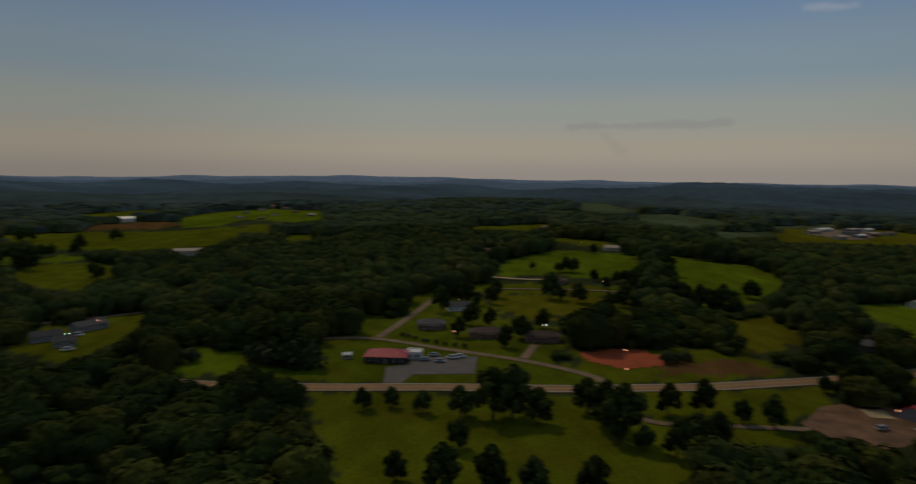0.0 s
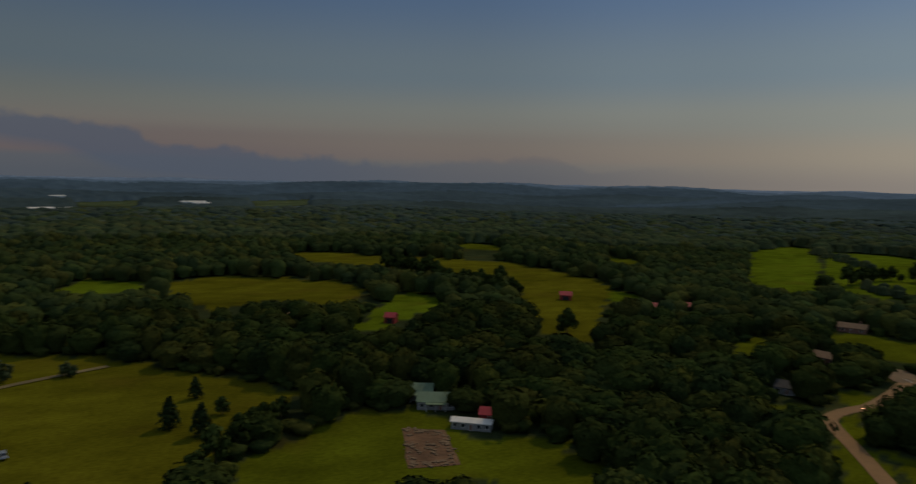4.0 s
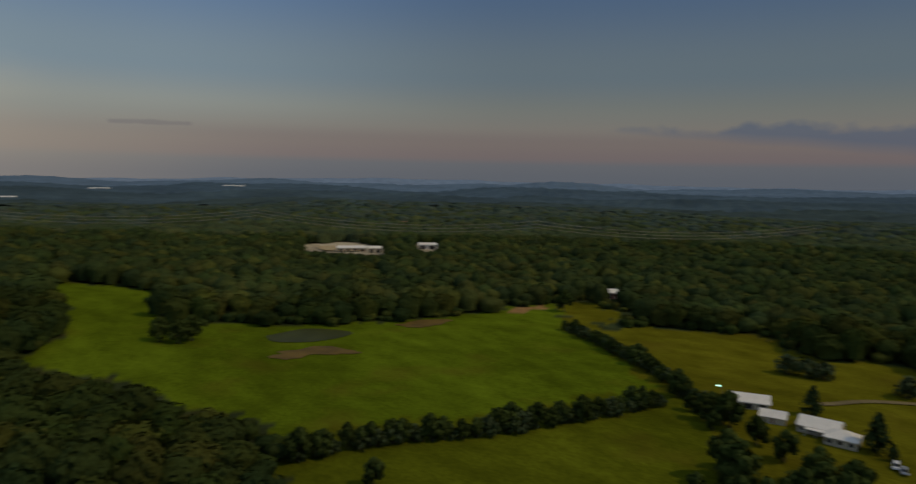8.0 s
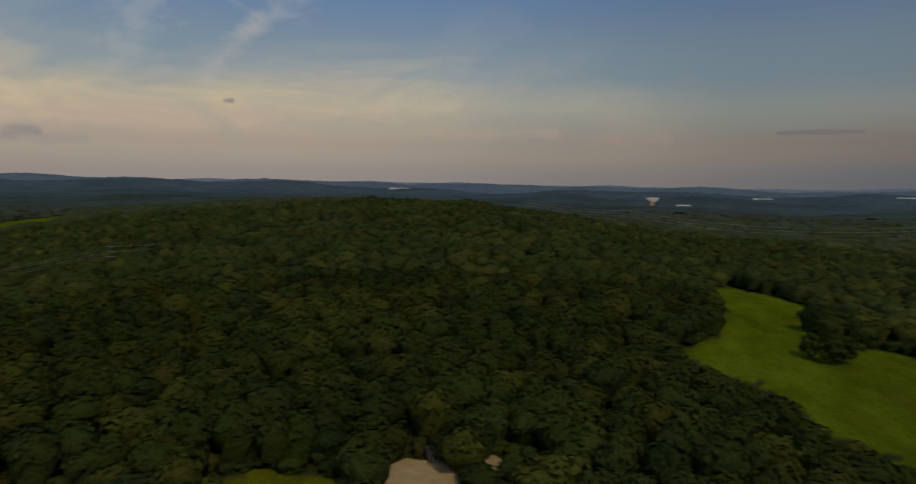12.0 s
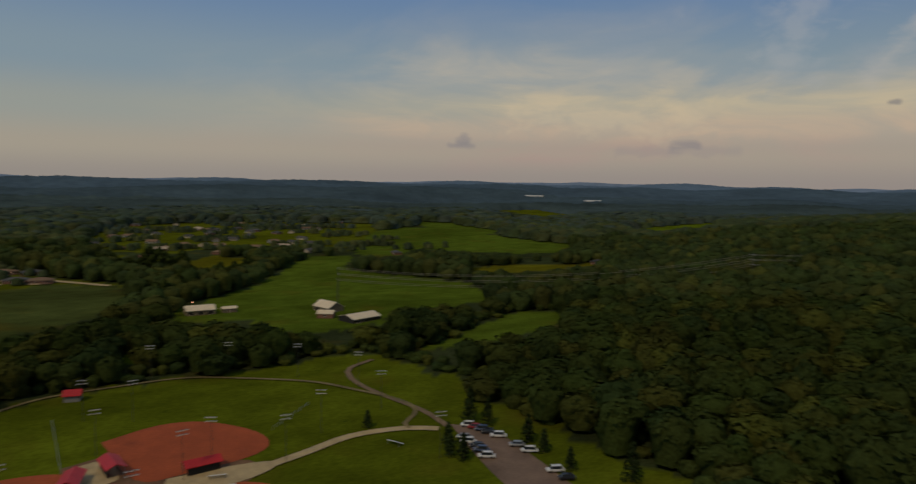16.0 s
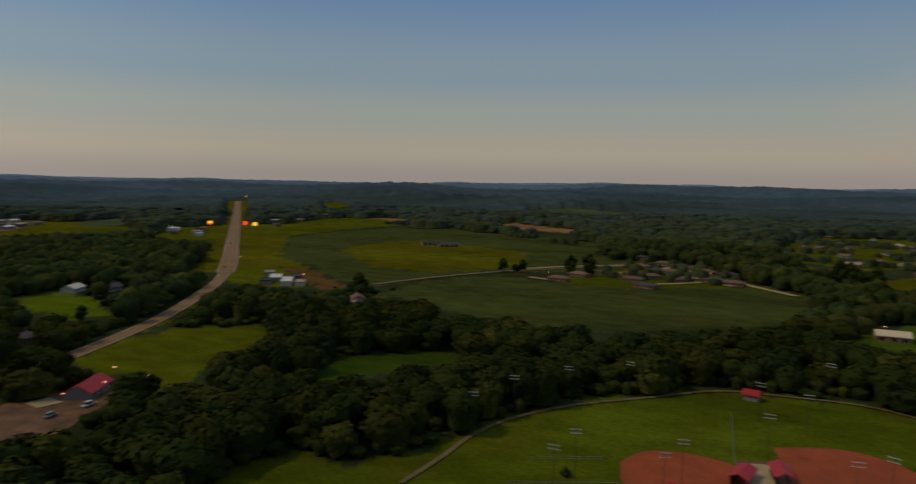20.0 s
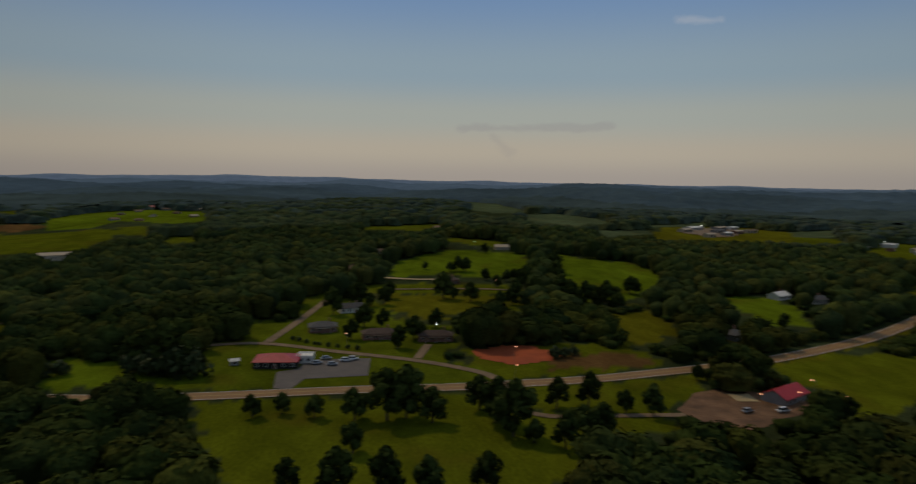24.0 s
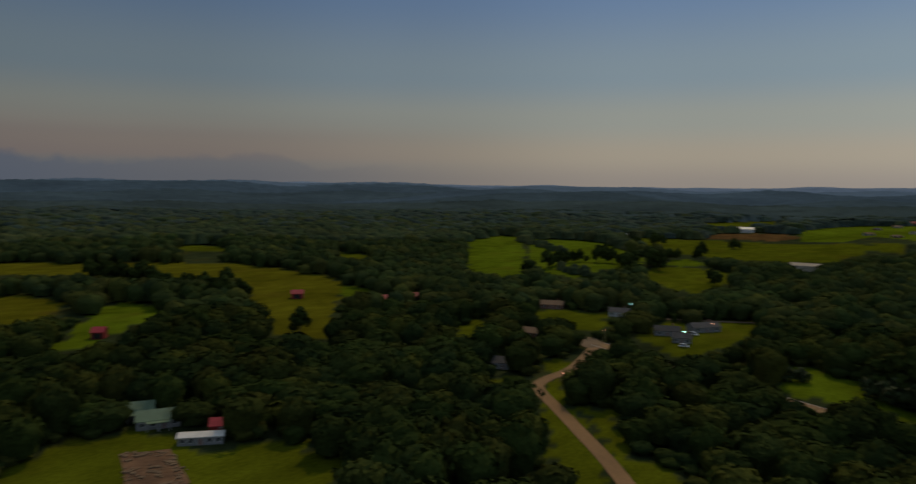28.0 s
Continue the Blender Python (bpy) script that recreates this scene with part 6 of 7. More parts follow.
building("annex", "white flat roofed annex beside the red hall", "annex", -18.5, 297.5, -4, 6.5, 7, 2.8, 0, WHITE_WALL, WHITE_ROOF, "flat", 2, 0)
building("shed", "tiny pale shed on the lawn", "shed", -48, 295, 15, 3.5, 2.5, 2.0, 0.7, GREY_WALL, WHITE_ROOF, "gable", 1, 0, clear=4)
building("store", "roadside store with bright red metal roof", "store", 160.5, 226, 28, 16.5, 9.5, 2.6, 2.6, GREY_WALL, RED_ROOF, "gable", 4, 1, clear=12)
# ---- houses on the slope ----
for x, y, rz, w, d, rm, wm, kd in ((-13.4, 357, 5, 14, 10, GREY_ROOF, BRICK_WALL, "hip"), (15.1, 338, 4, 17, 8, DARK_BROWN_ROOF, BRICK_WALL, "hip"), (42.4, 331, -3, 17, 8, DARK_BROWN_ROOF, BRICK_WALL, "hip"), (1.1, 407, 12, 14, 9, GREY_ROOF, WHITE_WALL, "gable"), (72.4, 501.5, 3, 17, 9, DARK_BROWN_ROOF, BRICK_WALL, "hip"), (33.1, 658.4, 8, 15, 9, BROWN_ROOF, CREAM_WALL, "gable"), (154.8, 670.3, -6, 19, 10, TAN_ROOF, CREAM_WALL, "gable"), (120.5, 894.8, 0, 18, 10, BROWN_ROOF, CREAM_WALL, "gable"), (-0.2, 568.7, 10, 16, 9, BROWN_ROOF, BRICK_WALL, "gable"), (292.7, 425, 25, 13, 9, WHITE_ROOF, WHITE_WALL, "gable"), (195.7, 320, 28, 11, 9, GREY_ROOF, GREY_WALL, "hip"), (310, 410, 10, 12, 8, GREY_ROOF, WHITE_WALL, "gable"), (367.2, 249.6, 40, 12, 8, BROWN_ROOF, CREAM_WALL, "gable")):
    building("house", "single-storey house with " + ("brick" if wm is BRICK_WALL else "pale") + " walls and low roof among lawns", "house", x, y, rz, w, d, 2.9, 2.2, wm, rm, kd, 4, 1, group="hillside houses", chimney=True, porch=wm is BRICK_WALL)
# ---- houses west along the road ----
for x, y, rz, w, d, rm, wm in ((-196.3, 321, 40, 13, 7, GREY_ROOF, GREY_WALL), (-188.6, 345, 60, 16, 8, GREY_ROOF, GREY_WALL), (-182, 312, 30, 9, 7, GREY_ROOF, GREY_WALL), (-243.6, 345, 30, 12, 8, GREY_ROOF, WHITE_WALL), (-287, 333, 35, 14, 9, BROWN_ROOF, BRICK_WALL), (-205.9, 207.7, 40, 10, 8, GREY_ROOF, GREY_WALL), (-238, 262, 20, 12, 8, BROWN_ROOF, BRICK_WALL)):
    building("house", "small house among trees beside the road", "house", x, y, rz, w, d, 2.8, 2.0, wm, rm, "gable", 3, 1, group="roadside houses", chimney=True)
building("barn", "big white metal farm barn far off in fields", "barn", -536.2, 1092.8, 30, 34, 16, 6, 3, WHITE_WALL, WHITE_ROOF, "gable", 5, 0, 0)
building("barn", "pale pinkish metal barn roof among trees", "barn", -263.4, 664.5, 20, 26, 13, 5, 2, CREAM_WALL, TAN_ROOF, "gable", 3, 0, 0)
building("barn", "low white shed at the top of a field", "barn", -622, 880, 38, 18, 9, 4, 2, WHITE_WALL, WHITE_ROOF, "gable", 0, 0, 2)
building("barn", "red roofed barn beside far village houses", "barn", -403.9, 1487.2, 20, 26, 12, 4, 3, RED_WALL, PINK_ROOF, "gable", 4, 1)
for x, y, rz in ((-456.9, 709.3, 35), (-443, 678.7, 30)):
    building("farmhouse", "grey farmhouse between hedged fields", "house", x, y, rz, 14, 9, 3.5, 3, GREY_WALL, GREY_ROOF, "gable", 4, 1, chimney=True)
# ---- houses below the wood, north west ----
building("house", "green metal roofed house at the wood edge", "house", -238.3, 67, 70, 10, 8, 3.0, 2.4, GREY_WALL, GREEN_ROOF, "gable", 3, 1, porch=True)
building("house", "pale green roofed house wing with porch", "house", -226.8, 70, 72, 13, 8, 3.0, 2.2, GREY_WALL, GREEN_ROOF, "gable", 4, 1, porch=True)
building("mobile_home", "long white mobile home on grass", "mobile home", -202.9, 75, 60, 13, 4.5, 2.6, 0.6, GREY_WALL, WHITE_ROOF, "gable", 5, 1)
building("shed", "red roofed shed beside the mobile home", "shed", -209, 84, 60, 7, 6, 2.6, 1.6, RED_WALL, PINK_ROOF, "gable", 1, 1)
building("house", "house with pinkish tan roof under trees", "house", -266, 37, 80, 13, 8, 3.0, 2.0, BRICK_WALL, TAN_ROOF, "gable", 3, 1, clear=5)
building("house", "small house with brown roof under trees", "house", -318, -6, 80, 11, 8, 2.6, 2.0, BRICK_WALL, BROWN_ROOF, "gable", 3, 1, clear=5)
building("house", "small brown roofed house in the wood", "house", -325, 119.5, 70, 10, 8, 3.0, 2.0, CREAM_WALL, TAN_ROOF, "gable", 3, 1, clear=5)
for x, y, w in ((-420, 222.6, 8), (-368.4, 256, 13), (-362, 282, 9), (-372, 87.5, 6)):
    building("barn", "small red barn at the field edge", "barn", x, y, 60, w, 7, 3.6, 2.0, RED_WALL, PINK_ROOF, "gable", 0, 0, 1, group="red barns")
# ---- white farm in the pasture ----
building("barn", "long white roofed farm building beside dark trees", "barn", -238.3, -116.7, 118, 14, 8.5, 2.5, 2.0, CREAM_WALL, WHITE_ROOF, "gable", 0, 0, 3)
building("shed", "small white roofed farm shed", "shed", -229, -103.1, 110, 8, 6, 2.3, 1.6, CREAM_WALL, WHITE_ROOF, "gable", 1, 1)
building("farmhouse", "white roofed farmhouse in the pasture", "house", -231.4, -88.7, 100, 12, 9, 2.5, 2.2, CREAM_WALL, WHITE_ROOF, "gable", 4, 1, porch=True)
building("farmhouse", "white roofed farmhouse wing with hipped roof", "house", -226.1, -79.9, 100, 9, 8, 2.5, 2.2, CREAM_WALL, WHITE_ROOF, "hip", 3, 0)
building("shed", "small white shed by a bush", "shed", -305.4, -118.7, 110, 5, 4, 2.6, 1.2, WHITE_WALL, WHITE_ROOF, "gable", 1, 1, clear=5)
building("barn", "white roofed barn at the edge of the wood", "barn", -387.7, -290.2, 132.7, 15.3, 9, 4.2, 2.2, BRICK_WALL, WHITE_ROOF, "gable", 0, 0, 2)
building("silo_shed", "small tall white shed behind the barn", "shed", -417.8, -325.6, 132.9, 6.1, 6, 6, 1.5, GREY_WALL, WHITE_ROOF, "gable", 1, 0)
building("warehouse", "long white metal building in the woods", "warehouse", -388.9, -640.3, 152.8, 30.6, 12, 4, 2, CREAM_WALL, WHITE_ROOF, "gable", 0, 0, 4, clear=16)
building("warehouse", "white metal building with bright end wall", "warehouse", -401.9, -614.5, 153.1, 14.3, 10, 5, 2, CREAM_WALL, WHITE_ROOF, "gable", 0, 0, 2, clear=12)
building("barn", "white barn in a wood clearing", "barn", -470.8, -611, 142.8, 20.4, 11, 5, 2, WHITE_WALL, WHITE_ROOF, "gable", 0, 0, 2, clear=20)
building("house", "tan house on the wooded ridge", "house", -655, -915, 142.9, 16.3, 10, 5, 3, CREAM_WALL, BROWN_ROOF, "gable", 3, 1, clear=18)
building("barn", "white shed beyond the hedged field", "barn", -760, 47.7, 90, 18, 9, 4, 2, WHITE_WALL, WHITE_ROOF, "gable", 0, 0, 2)
# ---- cabins under the near trees ----
building("cabin", "grey roofed cabin half hidden under oaks", "cabin", 40.5, -178.5, 30, 7, 6, 2.2, 1.4, WOOD, GREY_ROOF, "gable", 2, 1, clear=3)
# ---- barns and the village across the creek ----
# solid near-black walls paint in the shade under the open barn's roof
building("barn", "wide open pole barn with pale metal roof", "barn", 362, -130.3, 108, 19, 14, 2.2, 1.8, DARK_WALL, CREAM_ROOF, "gable", 0, 0, 3)
building("barn", "pale roofed farm barn in the green field", "barn", 397, -123, 20, 15, 11, 2.8, 3.0, WOOD, CREAM_ROOF, "gable", 0, 0, 2)
building("shed", "small brown farm shed beside the barns", "shed", 377, -115.5, 60, 9, 7, 2.8, 1.4, BRICK_WALL, CREAM_ROOF, "gable", 1, 1)
building("barn", "long cream roofed barn beside a tree row", "barn", 418.8, -52.2, -88, 16, 10, 2.8, 2.2, WOOD, CREAM_ROOF, "gable", 0, 0, 3)
building("shed", "low cream roofed shed behind the barn", "shed", 417, -68.5, -88, 8, 4, 2.4, 1.0, WOOD, CREAM_ROOF, "gable", 1, 1)
hg = random.Random(9)
proto = []
for k, (rm, wm, kd) in enumerate(((GREY_ROOF, BRICK_WALL, "hip"), (BROWN_ROOF, GREY_WALL, "gable"), (TAN_ROOF, BRICK_WALL, "gable"), (GREY_ROOF, CREAM_WALL, "gable"), (BROWN_ROOF, BRICK_WALL, "hip"))):
    proto.append(building("house", ("grey roofed brick house in the village", "brown roofed grey house in the village", "tan roofed brick house in the village", "grey roofed cream house in the village", "brown roofed brick house in the village")[k], "house", 0, -4000 - 60 * k, 0, 13, 8, 2.4, 2.0, wm, rm, kd, 4, 1, group="village houses", clear=0.1))
masters += proto
for x, y in ((768, 103), (956, 62), (1106, 28), (888, 2), (1201, -56), (728, -43), (1028, -74), (1213, -117), (963, -109), (1087, -151), (827, -126), (1229, -225), (944, -181), (1166, -255), (861, -196), (980, -249), (1147, -313), (825.4, -233.5), (925, -287), (1195, -393), (748, -4), (1289, -157), (790.4, -158.9), (659.2, -277.7), (493, -410.3), (1010, -20), (900, -60), (1000, -140), (1120, -200), (850, -90), (1050, -290), (890, -240), (765.2, 394.8)):
    copy_thing(hg.choice(proto), pose(x, y, gz(x, y), 0, 0, hg.uniform(0, 180)))
    free(x, y, 12)
# the estate: low brick houses with dark hipped roofs and pale drives
estate = [building("house", "low brick estate house with dark hipped roof", "house", 0, -4400 - 60 * k, 0, 16, 10, 2.6, 2.0, BRICK_WALL, rm, "hip", 4, 1, group="estate houses", clear=0.1) for k, rm in enumerate((BROWN_ROOF, GREY_ROOF))]
masters += estate
for x, y in ((600.1, 120.1), (654.4, 123.7), (589.6, 103), (686, 108.1), (674.8, 91.3), (669.3, 75.2), (612.2, 84.4), (632, 94.2), (584.6, 75.6), (637.4, 45.4), (594.6, 53), (585.3, 37.1), (589.2, 141.5), (529.7, 165.5), (720.7, 136.2), (561.8, 112.5), (529.9, 95.7), (564.8, 158.2), (630.2, 105.7), (647.8, 64.4)):
    copy_thing(hg.choice(estate), pose(x, y, gz(x, y), 0, 0, math.degrees(math.atan2(-x, y)) + hg.uniform(-35, 35)))
    free(x, y, 13)
for x, y in ((754.6, 401.9), (740.3, 370.9)):
    building("farm_shed", "long dark roofed farm shed among crops", "shed", x, y, math.degrees(math.atan2(-x, y)) + 8, 24, 9, 3, 1.8, CREAM_WALL, GREY_ROOF, "gable", 0, 0, 4, group="crop farm sheds")
for x, y in ((-407.4, 1315.4), (-401.6, 1401.6), (-335.6, 1251.8), (-319, 1348.8), (-254.5, 1188), (-289.2, 1436.7), (-370.2, 1160.4), (-362.5, 1449.4), (-321.2, 1121.9), (-193.3, 1029)):
    copy_thing(hg.choice(proto), pose(x, y, gz(x, y), 0, 0, hg.uniform(0, 180)))
    free(x, y, 14)
plant(OAK, 584.3, 171.6, 1.4, "dark round tree beside a farm drive", "farm drive trees")
plant(OAK, 594.4, 157.9, 1.6, "dark round tree beside a farm drive", "farm drive trees")
plant(OAK, 556.8, 206.9, 1.0, "dark round tree beside a farm drive", "farm drive trees")
# field hedges far off, too small to tell tree from tree
hr = random.Random(33)
for line in (((1042.2, 644.8), (1077.6, 583.5)), ((1068.3, 516.3), (1047.8, 433.7)), ((928.1, 365.7), (919.7, 323.8)), ((873.2, 283.2), (850.3, 239.9)), ((774.5, 192.4), (790.5, 169.5)), ((-608, 657.4), (-582.5, 652.3), (-518.5, 612.5)), ((-397, 475.6), (-352.8, 472.2)), ((-693.7, 723), (-675.8, 791.8), (-613.5, 827.9)), ((-602.1, 780.2), (-507.8, 744.9))):
    for (ax, ay), (bx, by) in zip(line, line[1:]):
        n = int(math.hypot(bx - ax, by - ay) / 7) + 2
        for k in range(n):
            YARD_TREES.append((ax + (bx - ax) * k / n + hr.gauss(0, 4), ay + (by - ay) * k / n + hr.gauss(0, 4)))
# yard trees between the village houses
vt = random.Random(21)
for k in range(30):
    x, y = vt.uniform(700, 1260), vt.uniform(-330, 60)
    copy_thing(vt.choice(proto), pose(x, y, gz(x, y), 0, 0, vt.uniform(0, 180)))
    free(x, y, 12)
for k in range(70):
    x, y, n = vt.uniform(690, 1270), vt.uniform(-350, 100), vt.randrange(4, 9)
    for i in range(n):
        YARD_TREES.append((x + vt.gauss(0, 5), y + (i - n / 2) * 9 + vt.gauss(0, 3)))
for k in range(40):
    YARD_TREES.append((vt.uniform(569.4, 681.3), vt.uniform(30, 150)))
# ---- shops along the highway ----
for x, y, rz, w, d, h, rm, wm in ((413, 357, 40, 20, 9, 3.5, WHITE_ROOF, GREY_WALL), (632, 754, 42, 14, 9, 4, TAN_ROOF, CREAM_WALL), (650, 733, 42, 12, 8, 3.6, BROWN_ROOF, BRICK_WALL), (655, 694, 42, 16, 9, 4, WHITE_ROOF, WHITE_WALL), (728, 762, 42, 14, 9, 4.5, TAN_ROOF, RED_WALL), (862, 790, 42, 14, 9, 4, WHITE_ROOF, CREAM_WALL), (899, 772, 42, 16, 9, 4, BROWN_ROOF, BRICK_WALL), (922, 796, 42, 12, 8, 4, GREY_ROOF, WHITE_WALL), (396, 352, 38, 14, 8, 3.2, GREY_ROOF, GREY_WALL), (404, 326, 34, 16, 7, 3.2, TAN_ROOF, WHITE_WALL), (402, 337, 35, 24, 8, 4.0, WHITE_ROOF, WHITE_WALL), (422, 345, 40, 14, 9, 4.0, GREY_ROOF, BRICK_WALL), (430, 378, 40, 12, 8, 3.5, TAN_ROOF, GREY_WALL), (686.7, 776.8, 40, 24, 14, 5, WHITE_ROOF, WHITE_WALL), (671, 715, 40, 22, 12, 5, TAN_ROOF, CREAM_WALL), (700, 740, 40, 20, 12, 5, GREY_ROOF, BRICK_WALL), (957, 830, 40, 30, 16, 6, WHITE_ROOF, GREY_WALL), (1105, 828, 40, 34, 18, 6, BROWN_ROOF, BRICK_WALL), (990, 800, 40, 22, 14, 5, TAN_ROOF, BRICK_WALL)):
    building("shop", "low flat roofed roadside shop by the highway", "shop", x, y, rz, w, d, h * 0.8, 0, wm, rm, "flat", 4, 1, group="highway shops")
for x, y, w, rm, wm in ((500.8, 960.9, 24, TAN_ROOF, CREAM_WALL), (548.1, 1027.1, 34, WHITE_ROOF, WHITE_WALL), (566.5, 981.7, 26, GREY_ROOF, GREY_WALL), (630, 1090, 30, TAN_ROOF, GREY_WALL), (665.2, 1108.9, 22, WHITE_ROOF, WHITE_WALL), (650.5, 1032.2, 28, BROWN_ROOF, CREAM_WALL), (500.5, 890.6, 18, TAN_ROOF, CREAM_WALL), (550, 930, 20, WHITE_ROOF, GREY_WALL), (600, 985, 22, TAN_ROOF, BRICK_WALL)):
    building("factory", "long low industrial shed in a gravel yard", "factory", x, y, 30, w, w * .5, 4.5, 1.2, wm, rm, "gable", 0, 0, 4, group="factory buildings")
# far pale sheds
for x, y, w in ((-1376.9, -309.6, 40), (-1840.8, -79.1, 60), (-2319.5, -478, 40), (-1640.8, -328.2, 30), (-1777.5, -57.6, 40), (-626.7, -2835.1, 70), (-1101.9, -2731, 80), (890.4, -3015.1, 90), (-263, -2234, 40), (-190.8, -2503.1, 40), (2058.3, -1402.3, 60), (1743.5, -1415.3, 50)):
    building("warehouse", "distant pale roofed shed in woodland", "warehouse", x, y, math.degrees(math.atan2(-x, y)) + 10, w, w * .4, 13, 2, WHITE_WALL, WHITE_ROOF, "gable", 6, 0, 0, group="distant sheds", clear=0.1)


# broken concrete along the edges of the bare plot
rb = random.Random(14)
bm = bmesh.new()
PLOT = ((-207, 54), (-201, 64), (-178, 60.5), (-180, 49))
for k in range(150):
    e = k % 4
    (ax, ay), (bx, by) = PLOT[e], PLOT[(e + 1) % 4]
    f = rb.random()
    x, y = ax + (bx - ax) * f + rb.gauss(0, 1.1), ay + (by - ay) * f + rb.gauss(0, 1.1)
    if k > 120:
        x, y = -190 + rb.gauss(0, 3.2), 57 + rb.gauss(0, 2)
    s = rb.uniform(.3, 1.0)
    box(bm, x, y, gz(x, y) + .2 + s * .12, s * 1.6, s, s * .35, rz=rb.uniform(0, 180))
me = bpy.data.meshes.new("rubble")
bm.to_mesh(me)
bm.free()
me.materials.append(GRAVEL)
tagged(new("rubble", me), "pale broken concrete scattered on bare earth", "rubble", kind="stuff")


# ---- street lamps and lit signs ----
def lamp(mat, lab):
    t = thing("street_lamp", lab, "street lamp", 0, 0, z=-400)
    part("pole", rod(bmesh.new(), (0, 0, -0.3), (0, 0, 7.0), 0.1, 0.07, 6), WOOD, t)
    part("arm", rod(bmesh.new(), (0, 0, 6.8), (0, -1.2, 7.1), 0.05, 0.04, 5), STEEL, t)
    bm = bmesh.new()
    bmesh.ops.create_icosphere(bm, subdivisions=1, radius=0.34, matrix=Matrix.Translation((0, -1.3, 7.0)) @ Matrix.Diagonal((1, 1, .6, 1)))
    part("lamp_globe", bm, mat, t, "glowing lamp globe")
    return t


LAMPS = {"o": lamp(SODIUM, "wooden street lamp pole glowing orange at dusk"), "g": lamp(COOL, "street lamp pole glowing pale green at dusk"), "w": lamp(WHITE_LAMP, "street lamp pole glowing white at dusk")}
masters += list(LAMPS.values())
for k, spots in (("o", ((101.1, 472), (65, 257), (60.9, 667.7), (89.3, 689.8), (0.2, 402), (-179, 336), (-204, 276), (-109.6, 909.3), (-73.6, 1020), (-0.6, 318), (133.9, 377.5), (72, 288), (175, 274), (172.7, 226), (172, 207), (141, 212), (158, 214), (361, 360), (410.7, 327), (338, 231), (1301, 720), (523, 171))),
                 ("o", ((-167.9, 202), (-468, -131), (-365, -81), (-378, 32), (-753, 350), (-1743.3, 160.5), (-1055, -597), (-308, -1641), (1171.3, 1710.5), (1252.5, 1552.6), (1289, 1509), (465, 442), (1297, 719), (568, 125), (600, 55), (418.5, -47.1))),
                 ("g", ((126.4, 677.5), (-176.7, 307), (-230.4, -122.9), (-1119, -539), (-1130, -548), (-985, -1109), (-240, 350))), ("w", ((-424.2, -786.5), (-1413, -1387), (-2619.3, 1354.1), (-1725, 209.1), (686.7, 781.9), (984, 860), (36, 335), (45, 335), (502.7, 1005.3), (582.1, 1058.4)))):
    for x, y in spots:
        tagged(copy_thing(LAMPS[k], pose(x, y, gz(x, y), 0, 0, hg.uniform(0, 360))), group="street lamps")
        free(x, y, 4)


def sign(x, y, mat, mat2, label):
    t = thing("roadside_sign", label, "sign", x, y, math.degrees(math.atan2(-x, y)), "lit signs", 8)
    for sx in (-1.5, 1.5):
        part("post", rod(bmesh.new(), (sx, 0, -0.3), (sx, 0, 7), .15, .15, 6), STEEL, t)
    part("panel", boxed(0, 0, 9.0, 6, .5, 3.2, bevel=.05), mat, t)
    part("lower_panel", boxed(0, 0, 6.2, 6, .5, 1.8, bevel=.05), mat2, t)


sign(776.8, 800.1, SIGN_YELLOW, SIGN_RED, "tall lit yellow and red roadside sign")
sign(809, 740, SIGN_YELLOW, SIGN_YELLOW, "tall lit yellow roadside sign")
sign(1670.6, 1564.3, SIGN_YELLOW, SIGN_YELLOW, "distant lit yellow sign at the road end")
sign(820, 770, SIGN_RED, SIGN_RED, "low lit red roadside sign")


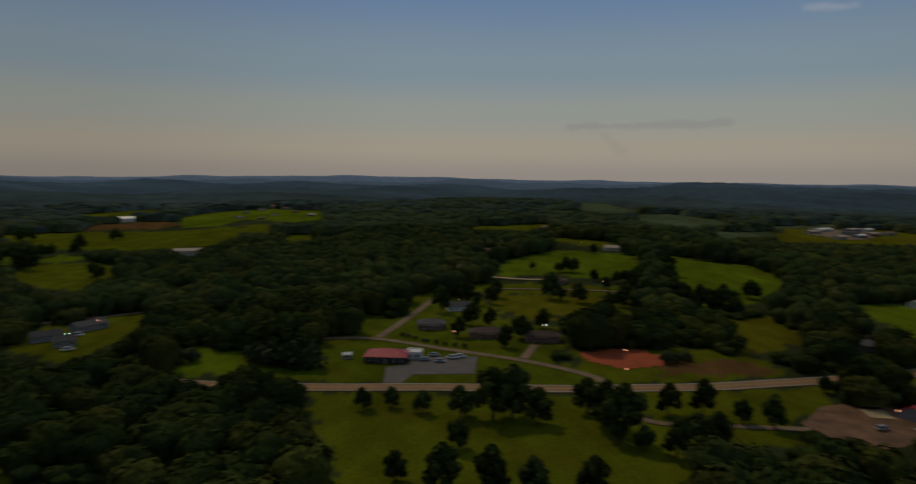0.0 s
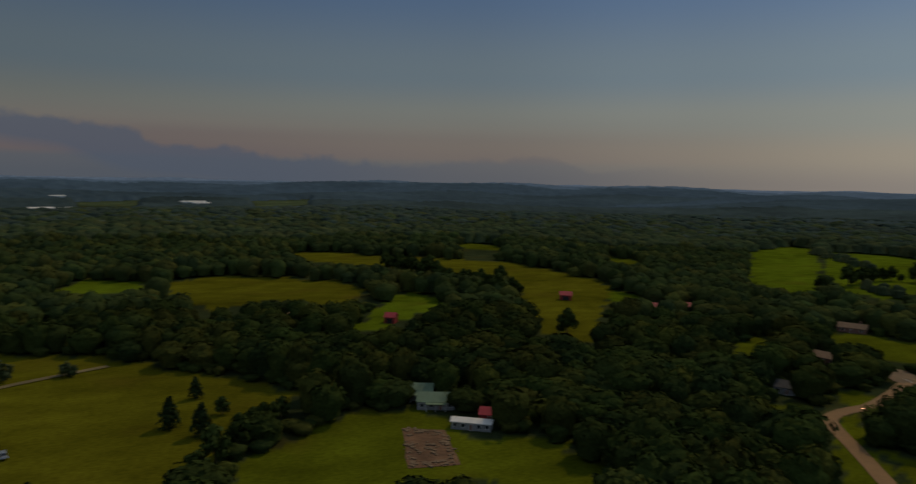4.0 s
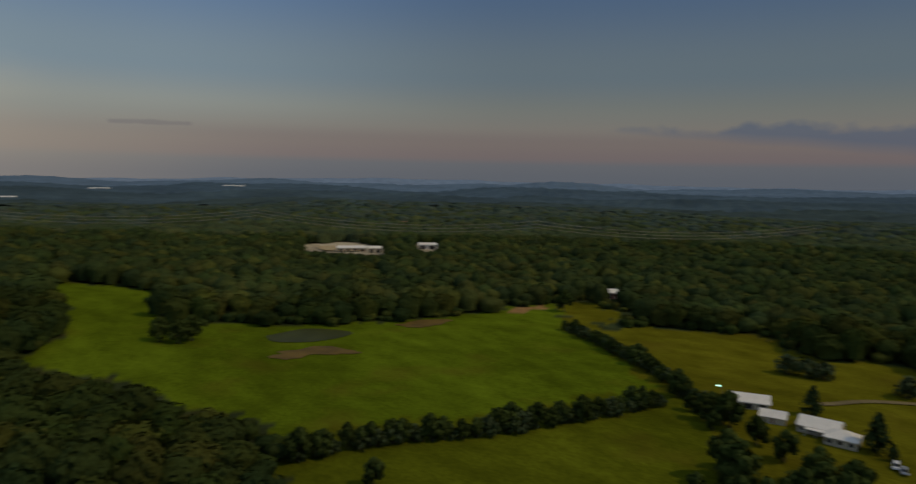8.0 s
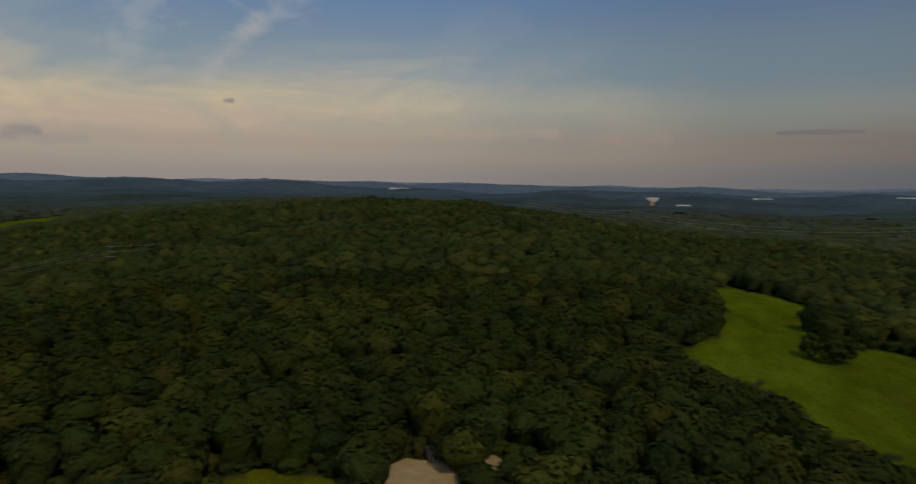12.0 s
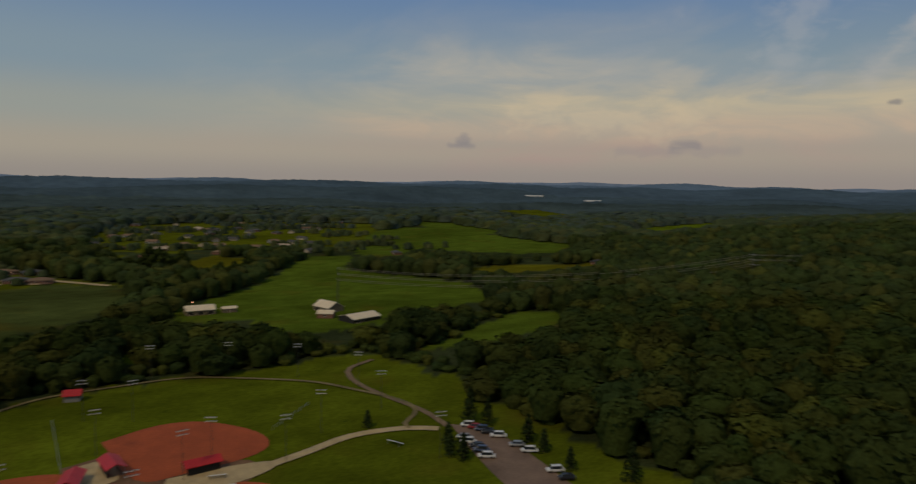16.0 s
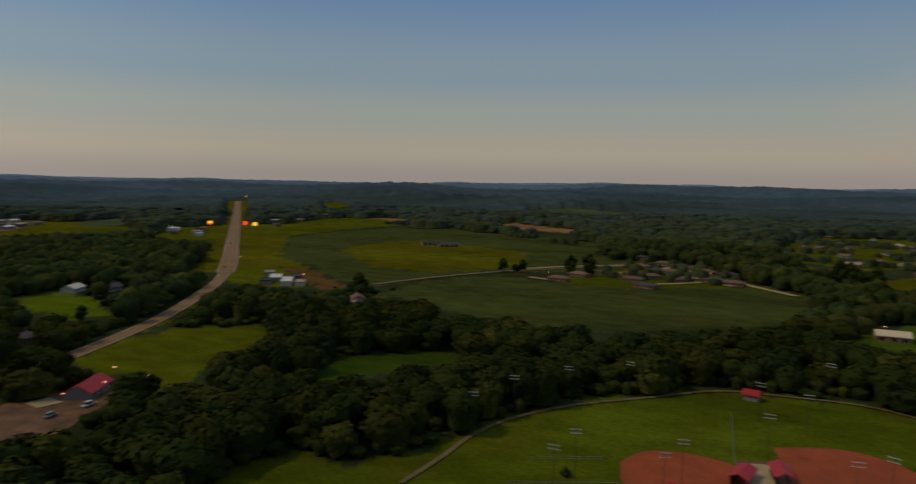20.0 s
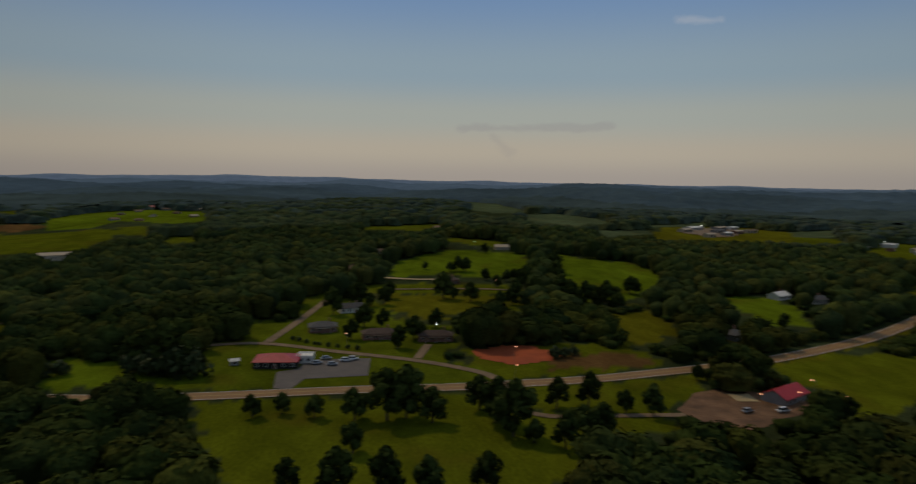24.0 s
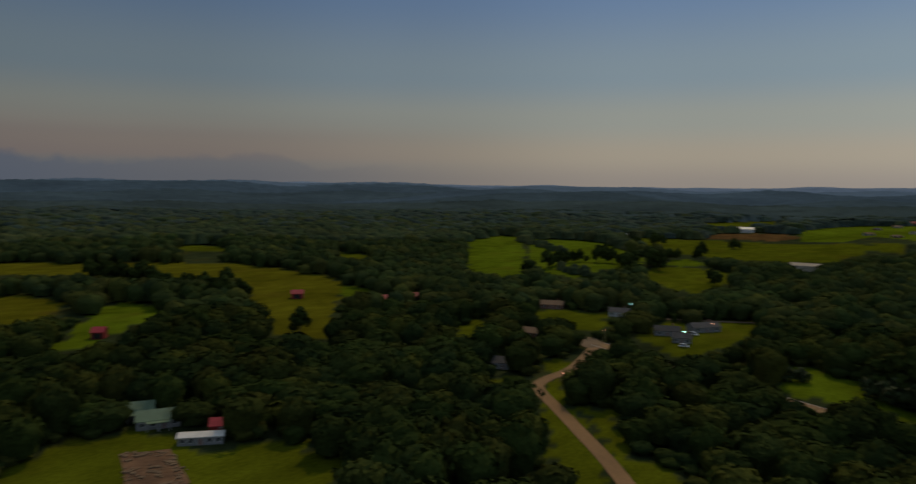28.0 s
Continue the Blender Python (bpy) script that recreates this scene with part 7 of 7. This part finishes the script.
# ---- power line over the hills ----
def pylon(x, y, rz, tall):
    t = thing("pylon", "tall slim steel power pylon over the woods", "pylon", x, y, rz, "pylons", 6)
    part("mast", rod(bmesh.new(), (0, 0, -1), (0, 0, tall), 0.35, 0.18, 8), POLE, t)
    for k in range(3):
        part("crossarm", boxed(0, 0, tall - 0.5 - 3.5 * k, 7.0, 0.35, 0.35), STEEL, t)
        for sx in (-3.3, 3.3):
            part("insulator", rod(bmesh.new(), (sx, 0, tall - 2.0 - 3.5 * k), (sx, 0, tall - 0.6 - 3.5 * k), .14, .14, 6), GLASS, t)


def cable(a, b, sag, label="thin sagging overhead power cable"):
    n, rr = 20, 0.09
    side = (Vector(b) - Vector(a)).cross(Vector((0, 0, 1))).normalized()
    V, F = [], []
    for k in range(n + 1):
        f = k / n
        p = Vector(a).lerp(Vector(b), f) - Vector((0, 0, sag * 4 * f * (1 - f)))
        V += [p + side * rr, p + Vector((0, 0, rr)), p - side * rr, p - Vector((0, 0, rr))]
        if k:
            q = 4 * k
            F += [(q - 4 + i, q - 4 + (i + 1) % 4, q + (i + 1) % 4, q + i) for i in range(4)]
    tagged(new("power_cable", np_mesh("power_cable", V, F, CABLE)), label, "power cable", "power cables")


CABLE = material("cable_metal", (0.25, 0.23, 0.18), 0.5, 0.2, vary=0.1, scale=0.1)
def tower_at(turn, dist, top):
    return -math.sin(radians(turn)) * dist, math.cos(radians(turn)) * dist, top


LINES = ((tower_at(252, 430, 25), tower_at(218.5, 520, 32), tower_at(203, 760, 52)), (tower_at(186, 900, 58), tower_at(177.5, 900, 46), tower_at(156.3, 800, 44), tower_at(133.2, 750, 38), tower_at(112, 900, 36)))
for run in LINES:
    for i, (x, y, top) in enumerate(run):
        a = run[max(i - 1, 0)]
        b = run[min(i + 1, len(run) - 1)]
        pylon(x, y, math.degrees(math.atan2(b[1] - a[1], b[0] - a[0])) + 90, max(top - gz(x, y), 8))
    for a, b in zip(run, run[1:]):
        d = (Vector(b) - Vector(a)).normalized()
        side = Vector((-d.y, d.x, 0)) * 3.3
        for s in (-1, 1):
            for dz in (0.7, 4.2, 7.7):
                cable(Vector(a) + side * s - Vector((0, 0, dz)), Vector(b) + side * s - Vector((0, 0, dz)), (Vector(b) - Vector(a)).length * 0.032)


for o in masters:
    for c in (*o.children_recursive, o):
        bpy.data.objects.remove(c)

plant_woods()
